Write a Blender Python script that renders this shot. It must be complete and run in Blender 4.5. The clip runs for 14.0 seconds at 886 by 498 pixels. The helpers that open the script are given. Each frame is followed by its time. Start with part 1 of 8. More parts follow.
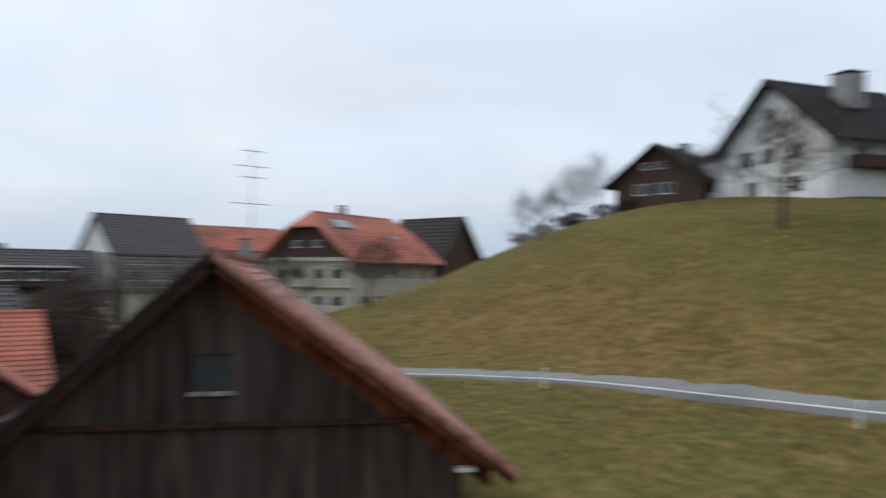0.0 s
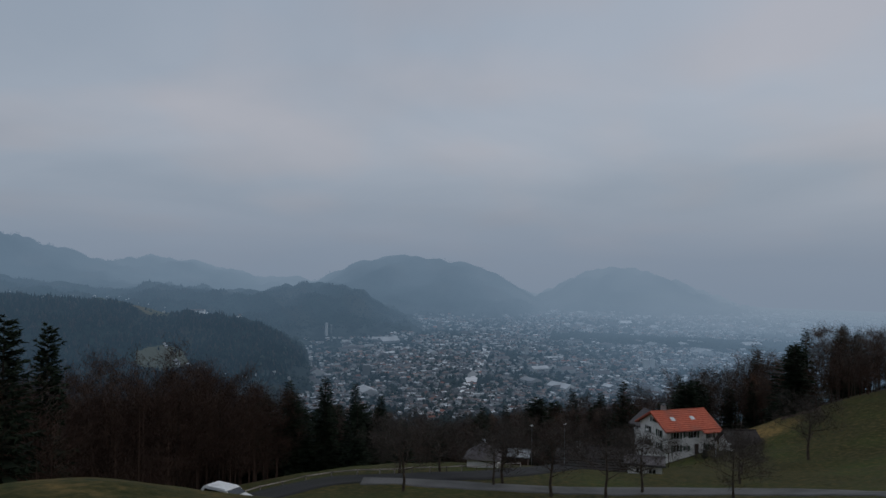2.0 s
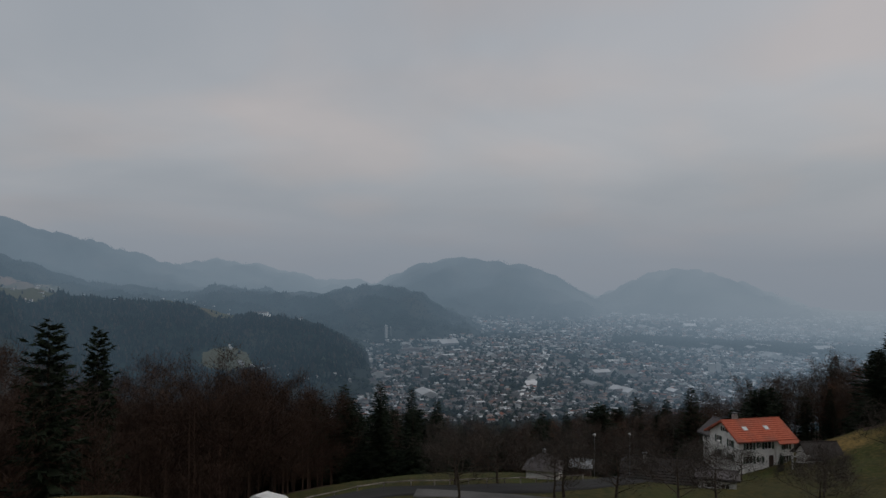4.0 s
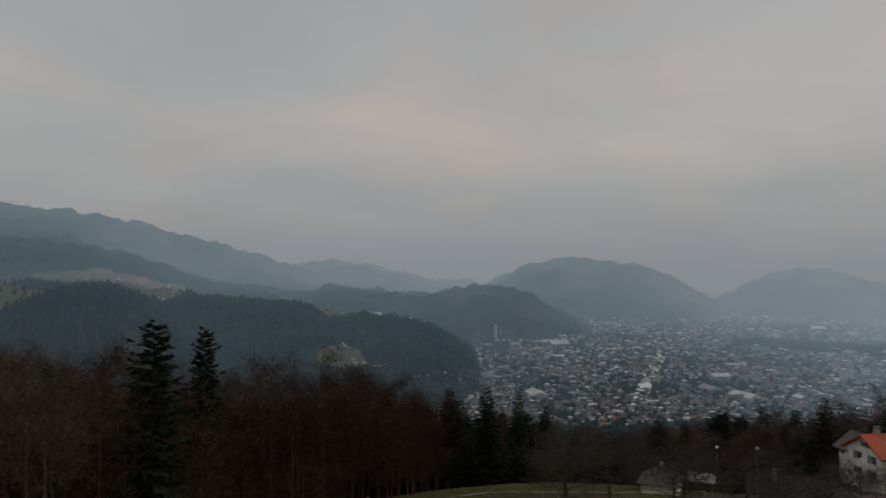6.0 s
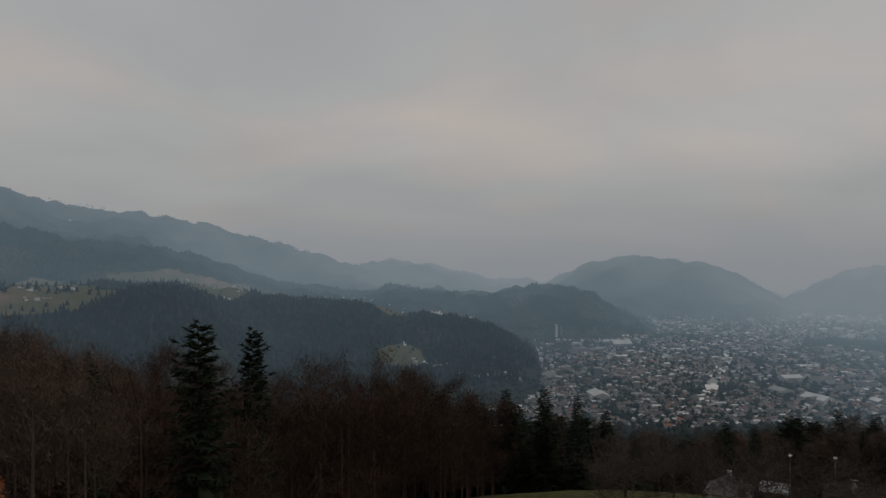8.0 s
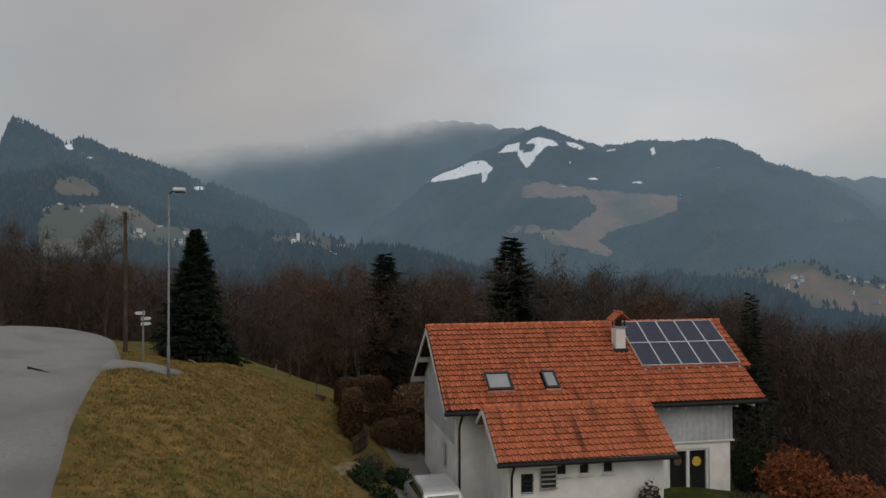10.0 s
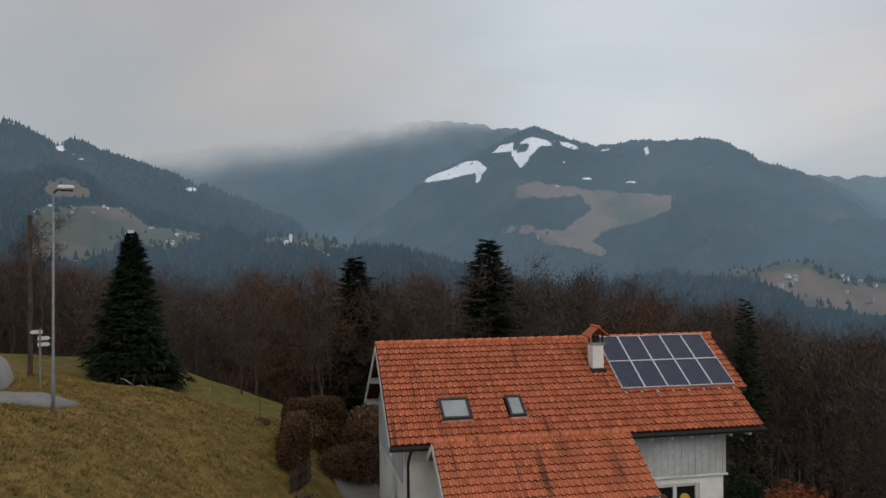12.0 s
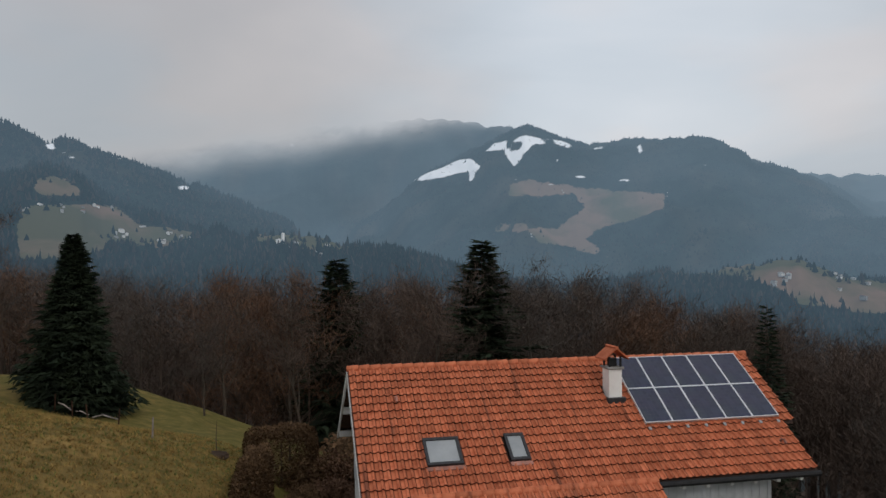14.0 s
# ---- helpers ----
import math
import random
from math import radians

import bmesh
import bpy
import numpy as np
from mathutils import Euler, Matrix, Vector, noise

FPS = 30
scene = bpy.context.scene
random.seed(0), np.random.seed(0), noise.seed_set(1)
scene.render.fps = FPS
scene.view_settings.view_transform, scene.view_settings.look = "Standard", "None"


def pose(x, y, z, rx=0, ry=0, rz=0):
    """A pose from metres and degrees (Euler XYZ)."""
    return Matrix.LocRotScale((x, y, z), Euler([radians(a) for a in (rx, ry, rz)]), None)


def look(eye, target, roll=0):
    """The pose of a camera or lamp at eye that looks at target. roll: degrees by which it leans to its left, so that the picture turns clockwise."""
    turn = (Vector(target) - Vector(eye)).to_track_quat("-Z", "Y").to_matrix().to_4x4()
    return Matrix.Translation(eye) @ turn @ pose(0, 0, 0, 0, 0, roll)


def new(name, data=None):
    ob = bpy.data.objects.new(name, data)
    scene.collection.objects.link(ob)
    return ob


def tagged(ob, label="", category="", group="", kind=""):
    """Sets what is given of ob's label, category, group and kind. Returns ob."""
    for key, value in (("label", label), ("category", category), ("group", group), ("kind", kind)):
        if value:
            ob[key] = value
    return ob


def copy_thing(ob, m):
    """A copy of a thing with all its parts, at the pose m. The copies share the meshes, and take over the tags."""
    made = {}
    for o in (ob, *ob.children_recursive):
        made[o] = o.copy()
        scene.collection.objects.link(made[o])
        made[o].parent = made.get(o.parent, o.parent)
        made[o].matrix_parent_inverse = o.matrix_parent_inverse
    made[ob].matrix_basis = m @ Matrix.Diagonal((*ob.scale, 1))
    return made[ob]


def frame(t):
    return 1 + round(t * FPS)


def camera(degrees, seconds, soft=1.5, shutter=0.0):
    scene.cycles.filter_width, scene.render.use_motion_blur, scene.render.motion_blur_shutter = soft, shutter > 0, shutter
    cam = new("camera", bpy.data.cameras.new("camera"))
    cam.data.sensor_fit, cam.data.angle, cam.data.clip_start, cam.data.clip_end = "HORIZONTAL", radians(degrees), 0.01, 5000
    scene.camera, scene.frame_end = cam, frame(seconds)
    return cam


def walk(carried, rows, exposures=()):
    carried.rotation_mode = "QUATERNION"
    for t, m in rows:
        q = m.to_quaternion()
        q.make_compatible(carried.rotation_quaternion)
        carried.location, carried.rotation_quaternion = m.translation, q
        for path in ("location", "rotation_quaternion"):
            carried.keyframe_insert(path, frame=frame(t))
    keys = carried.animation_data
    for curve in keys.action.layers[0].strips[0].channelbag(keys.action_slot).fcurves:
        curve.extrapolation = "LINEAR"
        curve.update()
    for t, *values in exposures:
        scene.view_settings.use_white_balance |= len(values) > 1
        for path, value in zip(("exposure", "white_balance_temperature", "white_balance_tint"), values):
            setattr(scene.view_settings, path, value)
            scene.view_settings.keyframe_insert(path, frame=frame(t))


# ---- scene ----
# camera: seconds, place, heading (anticlockwise from +y), pitch, roll
cam = camera(61.20, 14.0, shutter=0.35)
PATH = [
    (0.00, -0.01, -0.05, 11.91, -38.77, 1.90, 0.50),
    (0.20, 0.00, -0.16, 11.71, -23.80, 1.72, 0.62),
    (0.40, 0.07, -0.33, 11.41, -8.33, 1.51, -0.06),
    (0.60, 0.12, -0.51, 11.08, 7.00, 1.68, 0.10),
    (0.70, 0.14, -0.58, 10.97, 14.88, 1.59, 0.12),
    (0.90, 0.25, -0.73, 10.72, 31.77, 1.12, 0.15),
    (1.10, 0.39, -0.83, 10.37, 48.70, 1.03, 0.01),
    (1.30, 0.54, -0.80, 9.98, 65.23, 1.09, 0.36),
    (1.40, 0.61, -0.76, 9.84, 73.60, 1.00, 0.49),
    (1.50, 0.66, -0.72, 9.73, 81.45, 0.91, 0.62),
    (1.60, 0.69, -0.68, 9.63, 87.00, 0.86, 0.63),
    (1.70, 0.71, -0.65, 9.55, 88.50, 0.81, 0.63),
    (1.80, 0.72, -0.63, 9.47, 89.30, 0.77, 0.64),
    (2.00, 0.73, -0.58, 9.33, 90.28, 0.67, 0.66),
    (2.50, -0.14, -0.40, 9.19, 91.21, 0.78, 0.57),
    (3.00, -1.22, -0.28, 9.27, 92.51, 0.81, 0.51),
    (3.20, -1.35, -0.28, 9.27, 93.00, 0.81, 0.48),
    (4.20, -3.05, -0.38, 9.22, 95.20, 0.81, 0.34),
    (5.30, -4.90, -0.49, 9.18, 97.00, 0.81, 0.19),
    (5.50, -5.03, -0.50, 9.17, 97.42, 0.81, 0.16),
    (6.00, -5.74, -0.36, 9.22, 103.11, 0.76, 0.16),
    (6.50, -6.23, -0.22, 9.27, 105.85, 0.71, 0.10),
    (7.00, -6.68, -0.11, 9.30, 106.46, 0.70, 0.04),
    (7.50, -7.26, -0.07, 9.29, 107.06, 0.69, -0.03),
    (8.00, -8.22, -0.27, 9.12, 107.67, 0.71, -0.17),
    (8.10, -8.31, -0.31, 9.09, 109.00, 0.69, -0.19),
    (8.20, -8.43, -0.36, 9.05, 112.60, 0.68, -0.21),
    (8.30, -8.62, -0.43, 9.01, 117.34, 0.66, -0.23),
    (8.50, -9.24, -0.57, 9.00, 128.54, 0.64, -0.37),
    (8.60, -9.49, -0.62, 9.02, 136.00, 0.63, -0.09),
    (8.70, -9.69, -0.69, 9.02, 143.88, 0.61, 0.20),
    (8.80, -9.88, -0.78, 9.03, 151.50, 0.62, 0.18),
    (8.90, -10.06, -0.90, 9.04, 158.30, 0.64, 0.15),
    (9.00, -10.22, -1.03, 9.04, 163.30, 0.65, 0.13),
    (9.15, -10.48, -1.24, 9.05, 167.30, 0.67, 0.10),
    (9.40, -10.97, -1.65, 9.07, 169.80, 0.71, 0.04),
    (9.80, -11.82, -2.36, 9.09, 171.00, 0.76, -0.05),
    (10.30, -12.81, -3.18, 9.12, 171.25, 0.83, -0.16),
    (10.80, -13.82, -4.12, 9.16, 171.24, 0.89, -0.28),
    (11.00, -13.89, -4.33, 9.17, 171.17, 0.91, -0.24),
    (11.50, -14.35, -5.69, 9.29, 170.99, 0.86, -0.31),
    (12.00, -14.72, -6.94, 9.40, 170.78, 0.81, -0.36),
    (12.50, -15.05, -8.22, 9.51, 170.53, 0.75, -0.44),
    (13.00, -15.34, -9.56, 9.61, 170.22, 0.72, -0.40),
    (13.50, -15.62, -10.90, 9.72, 169.92, 0.68, -0.46),
    (14.00, -15.86, -12.24, 9.72, 170.28, 0.68, -0.44),
]
EXPOSURES = [(0.0, 1.0, 6100, 10), (0.25, 0.7, 5800, 10), (0.5, 0.45, 5550, 9), (1.0, 0.15, 5600, 9), (1.5, -0.05, 5800, 10), (2.0, -0.1, 6000, 11), (3.0, -0.05, 6250, 12), (5.3, -0.08, 7250, 13), (8.2, -0.08, 7350, 13), (8.7, -0.03, 7350, 13), (10.8, 0.38, 6800, 11), (11.5, 0.41, 6800, 11), (12.5, 0.5, 6700, 11), (14.0, 0.52, 6650, 11)]
walk(cam, [(t, pose(x, y, z, 90 + p, 0, h) @ pose(0, 0, 0, 0, 0, r)) for t, x, y, z, h, p, r in PATH], EXPOSURES)

# world: an overcast sky, thin bright and dull banks of cloud over a hazy horizon
world = bpy.data.worlds.new("overcast_sky")
scene.world = world
world.use_nodes = True
wn, wl = world.node_tree.nodes, world.node_tree.links
wn.clear()


def wnode(kind, **inputs):
    n = wn.new(kind)
    for k, v in inputs.items():
        n.inputs[k.replace("_", " ")].default_value = v
    return n


sky = wn.new("ShaderNodeTexSky")
sky.sky_type, sky.sun_disc = "NISHITA", False
sky.sun_elevation, sky.sun_rotation = radians(44), radians(-20)
sky.dust_density, sky.air_density = 4.0, 1.5
coord = wn.new("ShaderNodeTexCoord")
sep = wn.new("ShaderNodeSeparateXYZ")
wl.new(coord.outputs["Generated"], sep.inputs[0])
lift = wnode("ShaderNodeMath")
lift.operation = "ADD"
lift.inputs[1].default_value = 0.22
wl.new(sep.outputs["Z"], lift.inputs[0])
flat = wn.new("ShaderNodeVectorMath")
flat.operation = "DIVIDE"
both = wn.new("ShaderNodeCombineXYZ")
wl.new(lift.outputs[0], both.inputs["X"])
wl.new(lift.outputs[0], both.inputs["Y"])
both.inputs["Z"].default_value = 1.0
wl.new(coord.outputs["Generated"], flat.inputs[0])
wl.new(both.outputs[0], flat.inputs[1])
bank = wnode("ShaderNodeTexNoise", Scale=0.9, Detail=5.0, Roughness=0.48, Distortion=0.35)
wl.new(flat.outputs[0], bank.inputs["Vector"])
tint = wnode("ShaderNodeTexNoise", Scale=1.7, Detail=2.0, Roughness=0.4)
wl.new(flat.outputs[0], tint.inputs["Vector"])
ramp = wn.new("ShaderNodeValToRGB")
ramp.color_ramp.elements[0].position, ramp.color_ramp.elements[0].color = 0.3, (0.305, 0.342, 0.383, 1)
ramp.color_ramp.elements[1].position, ramp.color_ramp.elements[1].color = 0.72, (0.412, 0.432, 0.462, 1)
wl.new(bank.outputs["Fac"], ramp.inputs[0])
pink = wn.new("ShaderNodeValToRGB")
pink.color_ramp.elements[0].position, pink.color_ramp.elements[0].color = 0.45, (1, 1, 1, 1)
pink.color_ramp.elements[1].position, pink.color_ramp.elements[1].color = 0.64, (1.06, 0.988, 0.95, 1)
wl.new(tint.outputs["Fac"], pink.inputs[0])
warm = wn.new("ShaderNodeMix")
warm.data_type, warm.blend_type = "RGBA", "MULTIPLY"
warm.inputs["Factor"].default_value = 1.0
wl.new(ramp.outputs[0], warm.inputs["A"])
wl.new(pink.outputs[0], warm.inputs["B"])
high = wn.new("ShaderNodeMapRange")
high.interpolation_type = "SMOOTHSTEP"
high.inputs["From Min"].default_value, high.inputs["From Max"].default_value = -0.06, 0.2
wl.new(sep.outputs["Z"], high.inputs["Value"])
low = wn.new("ShaderNodeMix")
low.data_type = "RGBA"
low.inputs["A"].default_value = (0.222, 0.266, 0.318, 1)
wl.new(high.outputs[0], low.inputs["Factor"])
wl.new(warm.outputs["Result"], low.inputs["B"])
above = wn.new("ShaderNodeMix")
above.data_type, above.blend_type = "RGBA", "ADD"
above.inputs["Factor"].default_value = 0.008
wl.new(low.outputs["Result"], above.inputs["A"])
wl.new(sky.outputs[0], above.inputs["B"])
# the cloud is thinnest over the southern mountains
aim = wn.new("ShaderNodeVectorMath")
aim.operation = "DOT_PRODUCT"
wl.new(coord.outputs["Generated"], aim.inputs[0])
aim.inputs[1].default_value = (-0.31, -0.9, 0.31)
glow = wn.new("ShaderNodeMapRange")
glow.interpolation_type = "SMOOTHSTEP"
glow.inputs["From Min"].default_value, glow.inputs["From Max"].default_value = 0.92, 1.0
glow.inputs["To Min"].default_value, glow.inputs["To Max"].default_value = 1.0, 1.2
wl.new(aim.outputs["Value"], glow.inputs["Value"])
# and heavier over the eastern shoulder
aim2 = wn.new("ShaderNodeVectorMath")
aim2.operation = "DOT_PRODUCT"
wl.new(coord.outputs["Generated"], aim2.inputs[0])
aim2.inputs[1].default_value = (0.12, -0.97, 0.2)
heavy = wn.new("ShaderNodeMapRange")
heavy.interpolation_type = "SMOOTHSTEP"
heavy.inputs["From Min"].default_value, heavy.inputs["From Max"].default_value = 0.9, 0.995
heavy.inputs["To Min"].default_value, heavy.inputs["To Max"].default_value = 1.0, 0.76
wl.new(aim2.outputs["Value"], heavy.inputs["Value"])
bank_light = wn.new("ShaderNodeMath")
bank_light.operation = "MULTIPLY"
wl.new(glow.outputs[0], bank_light.inputs[0])
wl.new(heavy.outputs[0], bank_light.inputs[1])
thin_cloud = wn.new("ShaderNodeVectorMath")
thin_cloud.operation = "SCALE"
wl.new(above.outputs["Result"], thin_cloud.inputs[0])
wl.new(bank_light.outputs[0], thin_cloud.inputs["Scale"])
bg = wnode("ShaderNodeBackground", Strength=1.0)
wl.new(thin_cloud.outputs[0], bg.inputs["Color"])
wout = wn.new("ShaderNodeOutputWorld")
wl.new(bg.outputs[0], wout.inputs["Surface"])

lamp = bpy.data.lights.new("sun", "SUN")
lamp.energy, lamp.angle, lamp.color = 0.5, radians(40), (1.0, 0.96, 0.9)
sun = new("sun", lamp)
sun.matrix_world = look((0, 0, 300), (45, -124, 172))

# materials


def material(name, a, b=None, scale=1.0, fine=None, rough=0.85, metal=0.0, bump=0.0, spread=(0.35, 0.65), stain=None, stain_scale=0.25, each=0.0, coat=0.0, stretch=(1, 1, 1), spec=0.5, streak=None):
    """Two colours mixed by grain at one scale, stains at another, relief from the grain; each: how far piece differs from piece."""
    m = bpy.data.materials.new(name)
    m.use_nodes = True
    n, l = m.node_tree.nodes, m.node_tree.links
    sh = n["Principled BSDF"]
    sh.inputs["Roughness"].default_value, sh.inputs["Metallic"].default_value = rough, metal
    sh.inputs["Coat Weight"].default_value = coat
    sh.inputs["Specular IOR Level"].default_value = spec
    co = n.new("ShaderNodeTexCoord")
    mp = n.new("ShaderNodeMapping")
    mp.inputs["Scale"].default_value = stretch
    l.new(co.outputs["Object"], mp.inputs[0])
    nz = n.new("ShaderNodeTexNoise")
    nz.inputs["Scale"].default_value, nz.inputs["Detail"].default_value, nz.inputs["Roughness"].default_value = scale, 6, 0.6
    l.new(mp.outputs[0], nz.inputs["Vector"])
    rp = n.new("ShaderNodeValToRGB")
    rp.color_ramp.elements[0].position, rp.color_ramp.elements[1].position = spread
    rp.color_ramp.elements[0].color, rp.color_ramp.elements[1].color = (*a, 1), (*(b or a), 1)
    l.new(nz.outputs["Fac"], rp.inputs[0])
    out = rp.outputs[0]
    if stain:
        n2 = n.new("ShaderNodeTexNoise")
        n2.inputs["Scale"].default_value, n2.inputs["Detail"].default_value = stain_scale, 4
        if streak:
            ps = n.new("ShaderNodeNewGeometry")
            m3 = n.new("ShaderNodeMapping")
            m3.inputs["Scale"].default_value = streak
            l.new(ps.outputs["Position"], m3.inputs[0])
            l.new(m3.outputs[0], n2.inputs["Vector"])
        else:
            l.new(mp.outputs[0], n2.inputs["Vector"])
        r2 = n.new("ShaderNodeMapRange")
        r2.inputs["From Min"].default_value, r2.inputs["From Max"].default_value = (0.585, 0.78) if streak else (0.48, 0.72)
        l.new(n2.outputs["Fac"], r2.inputs["Value"])
        mx = n.new("ShaderNodeMix")
        mx.data_type = "RGBA"
        l.new(r2.outputs[0], mx.inputs["Factor"])
        l.new(out, mx.inputs["A"])
        mx.inputs["B"].default_value = (*stain, 1)
        out = mx.outputs["Result"]
    if each:
        inf = n.new("ShaderNodeObjectInfo")
        geo = n.new("ShaderNodeNewGeometry")
        ad = n.new("ShaderNodeMath")
        ad.operation = "ADD"
        l.new(inf.outputs["Random"], ad.inputs[0])
        l.new(geo.outputs["Random Per Island"], ad.inputs[1])
        fr = n.new("ShaderNodeMath")
        fr.operation = "FRACT"
        l.new(ad.outputs[0], fr.inputs[0])
        mr = n.new("ShaderNodeMapRange")
        mr.inputs["To Min"].default_value, mr.inputs["To Max"].default_value = 1 - each, 1 + each
        l.new(fr.outputs[0], mr.inputs["Value"])
        hs = n.new("ShaderNodeHueSaturation")
        l.new(mr.outputs[0], hs.inputs["Value"])
        l.new(out, hs.inputs["Color"])
        out = hs.outputs[0]
    l.new(out, sh.inputs["Base Color"])
    if bump:
        bp = n.new("ShaderNodeBump")
        bp.inputs["Strength"].default_value, bp.inputs["Distance"].default_value = bump, 0.05
        src = nz
        if fine:
            src = n.new("ShaderNodeTexNoise")
            src.inputs["Scale"].default_value, src.inputs["Detail"].default_value = fine, 5
            l.new(mp.outputs[0], src.inputs["Vector"])
        l.new(src.outputs["Fac"], bp.inputs["Height"])
        l.new(bp.outputs[0], sh.inputs["Normal"])
    return m


def distance_material(name, meadows=False):
    """Far land: haze is mixed in as emission that grows with distance, the cover's colour comes with the mesh, the tops
    fade out by height as if in cloud.
    """
    m = bpy.data.materials.new(name)
    m.use_nodes = True
    n, l = m.node_tree.nodes, m.node_tree.links
    sh = n["Principled BSDF"]
    sh.inputs["Roughness"].default_value = 1.0
    sh.inputs["Specular IOR Level"].default_value = 0.0
    at = n.new("ShaderNodeAttribute")
    at.attribute_name = "cover"
    nz = n.new("ShaderNodeTexNoise")
    geo = n.new("ShaderNodeNewGeometry")
    l.new(geo.outputs["Position"], nz.inputs["Vector"])
    nz.inputs["Scale"].default_value, nz.inputs["Detail"].default_value = 0.03, 5
    mr = n.new("ShaderNodeMapRange")
    mr.inputs["To Min"].default_value, mr.inputs["To Max"].default_value = 0.55, 1.45
    l.new(nz.outputs["Fac"], mr.inputs["Value"])
    mx = n.new("ShaderNodeVectorMath")
    mx.operation = "SCALE"
    l.new(at.outputs["Color"], mx.inputs[0])
    l.new(mr.outputs[0], mx.inputs["Scale"])
    l.new(mx.outputs[0], sh.inputs["Base Color"])
    if meadows:
        base = mx.outputs[0]
        tone = n.new("ShaderNodeTexNoise")
        tone.inputs["Scale"].default_value, tone.inputs["Detail"].default_value = 0.006, 4
        l.new(geo.outputs["Position"], tone.inputs["Vector"])
        hay = n.new("ShaderNodeValToRGB")
        hay.color_ramp.elements[0].position, hay.color_ramp.elements[0].color = 0.48, (0.084, 0.08, 0.046, 1)
        hay.color_ramp.elements[1].position, hay.color_ramp.elements[1].color = 0.68, (0.18, 0.122, 0.088, 1)
        rise = n.new("ShaderNodeSeparateXYZ")
        l.new(geo.outputs["Position"], rise.inputs[0])
        dry_up = n.new("ShaderNodeMath")
        dry_up.operation = "MULTIPLY_ADD"
        l.new(rise.outputs["Z"], dry_up.inputs[0])
        dry_up.inputs[1].default_value = 0.0006
        l.new(tone.outputs["Fac"], dry_up.inputs[2])
        l.new(dry_up.outputs[0], hay.inputs[0])
        ragged = n.new("ShaderNodeTexNoise")
        ragged.inputs["Scale"].default_value, ragged.inputs["Detail"].default_value, ragged.inputs["Roughness"].default_value = 0.018, 8, 0.72
        l.new(geo.outputs["Position"], ragged.inputs["Vector"])
        for nm, colour, amount in (("field", hay.outputs[0], 1.0), ("snow", (0.9, 0.92, 0.95, 1), 0.34)):
            on = n.new("ShaderNodeAttribute")
            on.attribute_name = nm
            far_in = n.new("ShaderNodeMath")
            far_in.operation = "MULTIPLY_ADD"
            l.new(ragged.outputs["Fac"], far_in.inputs[0])
            far_in.inputs[1].default_value = amount
            l.new(on.outputs["Fac"], far_in.inputs[2])
            edge = n.new("ShaderNodeMapRange")
            edge.inputs["From Min"].default_value, edge.inputs["From Max"].default_value = 0.5 * amount, 0.5 * amount + 0.07
            l.new(far_in.outputs[0], edge.inputs["Value"])
            lay = n.new("ShaderNodeMix")
            lay.data_type = "RGBA"
            l.new(edge.outputs[0], lay.inputs["Factor"])
            l.new(base, lay.inputs["A"])
            if isinstance(colour, tuple):
                lay.inputs["B"].default_value = colour
            else:
                l.new(colour, lay.inputs["B"])
            base = lay.outputs["Result"]
        l.new(base, sh.inputs["Base Color"])
    sp = n.new("ShaderNodeSeparateXYZ")
    l.new(geo.outputs["Position"], sp.inputs[0])

    def math(op, a, b=None):
        q = n.new("ShaderNodeMath")
        q.operation = op
        for i, v in enumerate((a, b)):
            if v is None:
                continue
            if isinstance(v, (int, float)):
                q.inputs[i].default_value = v
            else:
                l.new(v, q.inputs[i])
        return q.outputs[0]

    # painted haze: emission share by distance west, south and north, with uneven drift
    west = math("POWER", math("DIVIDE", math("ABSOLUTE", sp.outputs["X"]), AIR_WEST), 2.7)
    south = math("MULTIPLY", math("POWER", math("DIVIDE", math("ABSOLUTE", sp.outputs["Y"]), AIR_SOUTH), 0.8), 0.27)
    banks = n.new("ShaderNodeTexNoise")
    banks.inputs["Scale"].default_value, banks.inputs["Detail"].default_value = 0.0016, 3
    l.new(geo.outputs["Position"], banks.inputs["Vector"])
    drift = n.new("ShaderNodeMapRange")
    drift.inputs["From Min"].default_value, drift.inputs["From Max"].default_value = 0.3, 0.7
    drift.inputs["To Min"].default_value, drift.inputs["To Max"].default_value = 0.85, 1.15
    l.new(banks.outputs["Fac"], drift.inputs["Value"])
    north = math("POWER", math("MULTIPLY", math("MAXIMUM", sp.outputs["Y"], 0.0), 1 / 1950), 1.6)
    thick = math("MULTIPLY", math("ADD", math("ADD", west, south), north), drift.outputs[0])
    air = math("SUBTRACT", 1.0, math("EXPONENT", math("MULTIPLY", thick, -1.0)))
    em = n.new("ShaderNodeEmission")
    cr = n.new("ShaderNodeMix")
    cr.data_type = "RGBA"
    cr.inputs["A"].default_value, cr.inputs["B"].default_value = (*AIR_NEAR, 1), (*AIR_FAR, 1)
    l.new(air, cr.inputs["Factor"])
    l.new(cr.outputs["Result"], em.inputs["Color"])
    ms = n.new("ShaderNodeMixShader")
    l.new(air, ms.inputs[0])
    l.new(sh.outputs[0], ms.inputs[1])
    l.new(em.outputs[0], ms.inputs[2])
    # painted cloud base: tops turn transparent with height
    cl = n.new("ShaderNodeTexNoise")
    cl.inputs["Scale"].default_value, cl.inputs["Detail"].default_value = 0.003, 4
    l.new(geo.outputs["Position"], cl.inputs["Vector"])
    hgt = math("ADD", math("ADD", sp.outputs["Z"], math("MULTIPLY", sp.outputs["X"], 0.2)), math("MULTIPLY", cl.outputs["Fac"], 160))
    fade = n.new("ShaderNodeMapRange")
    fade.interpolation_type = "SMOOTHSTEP"
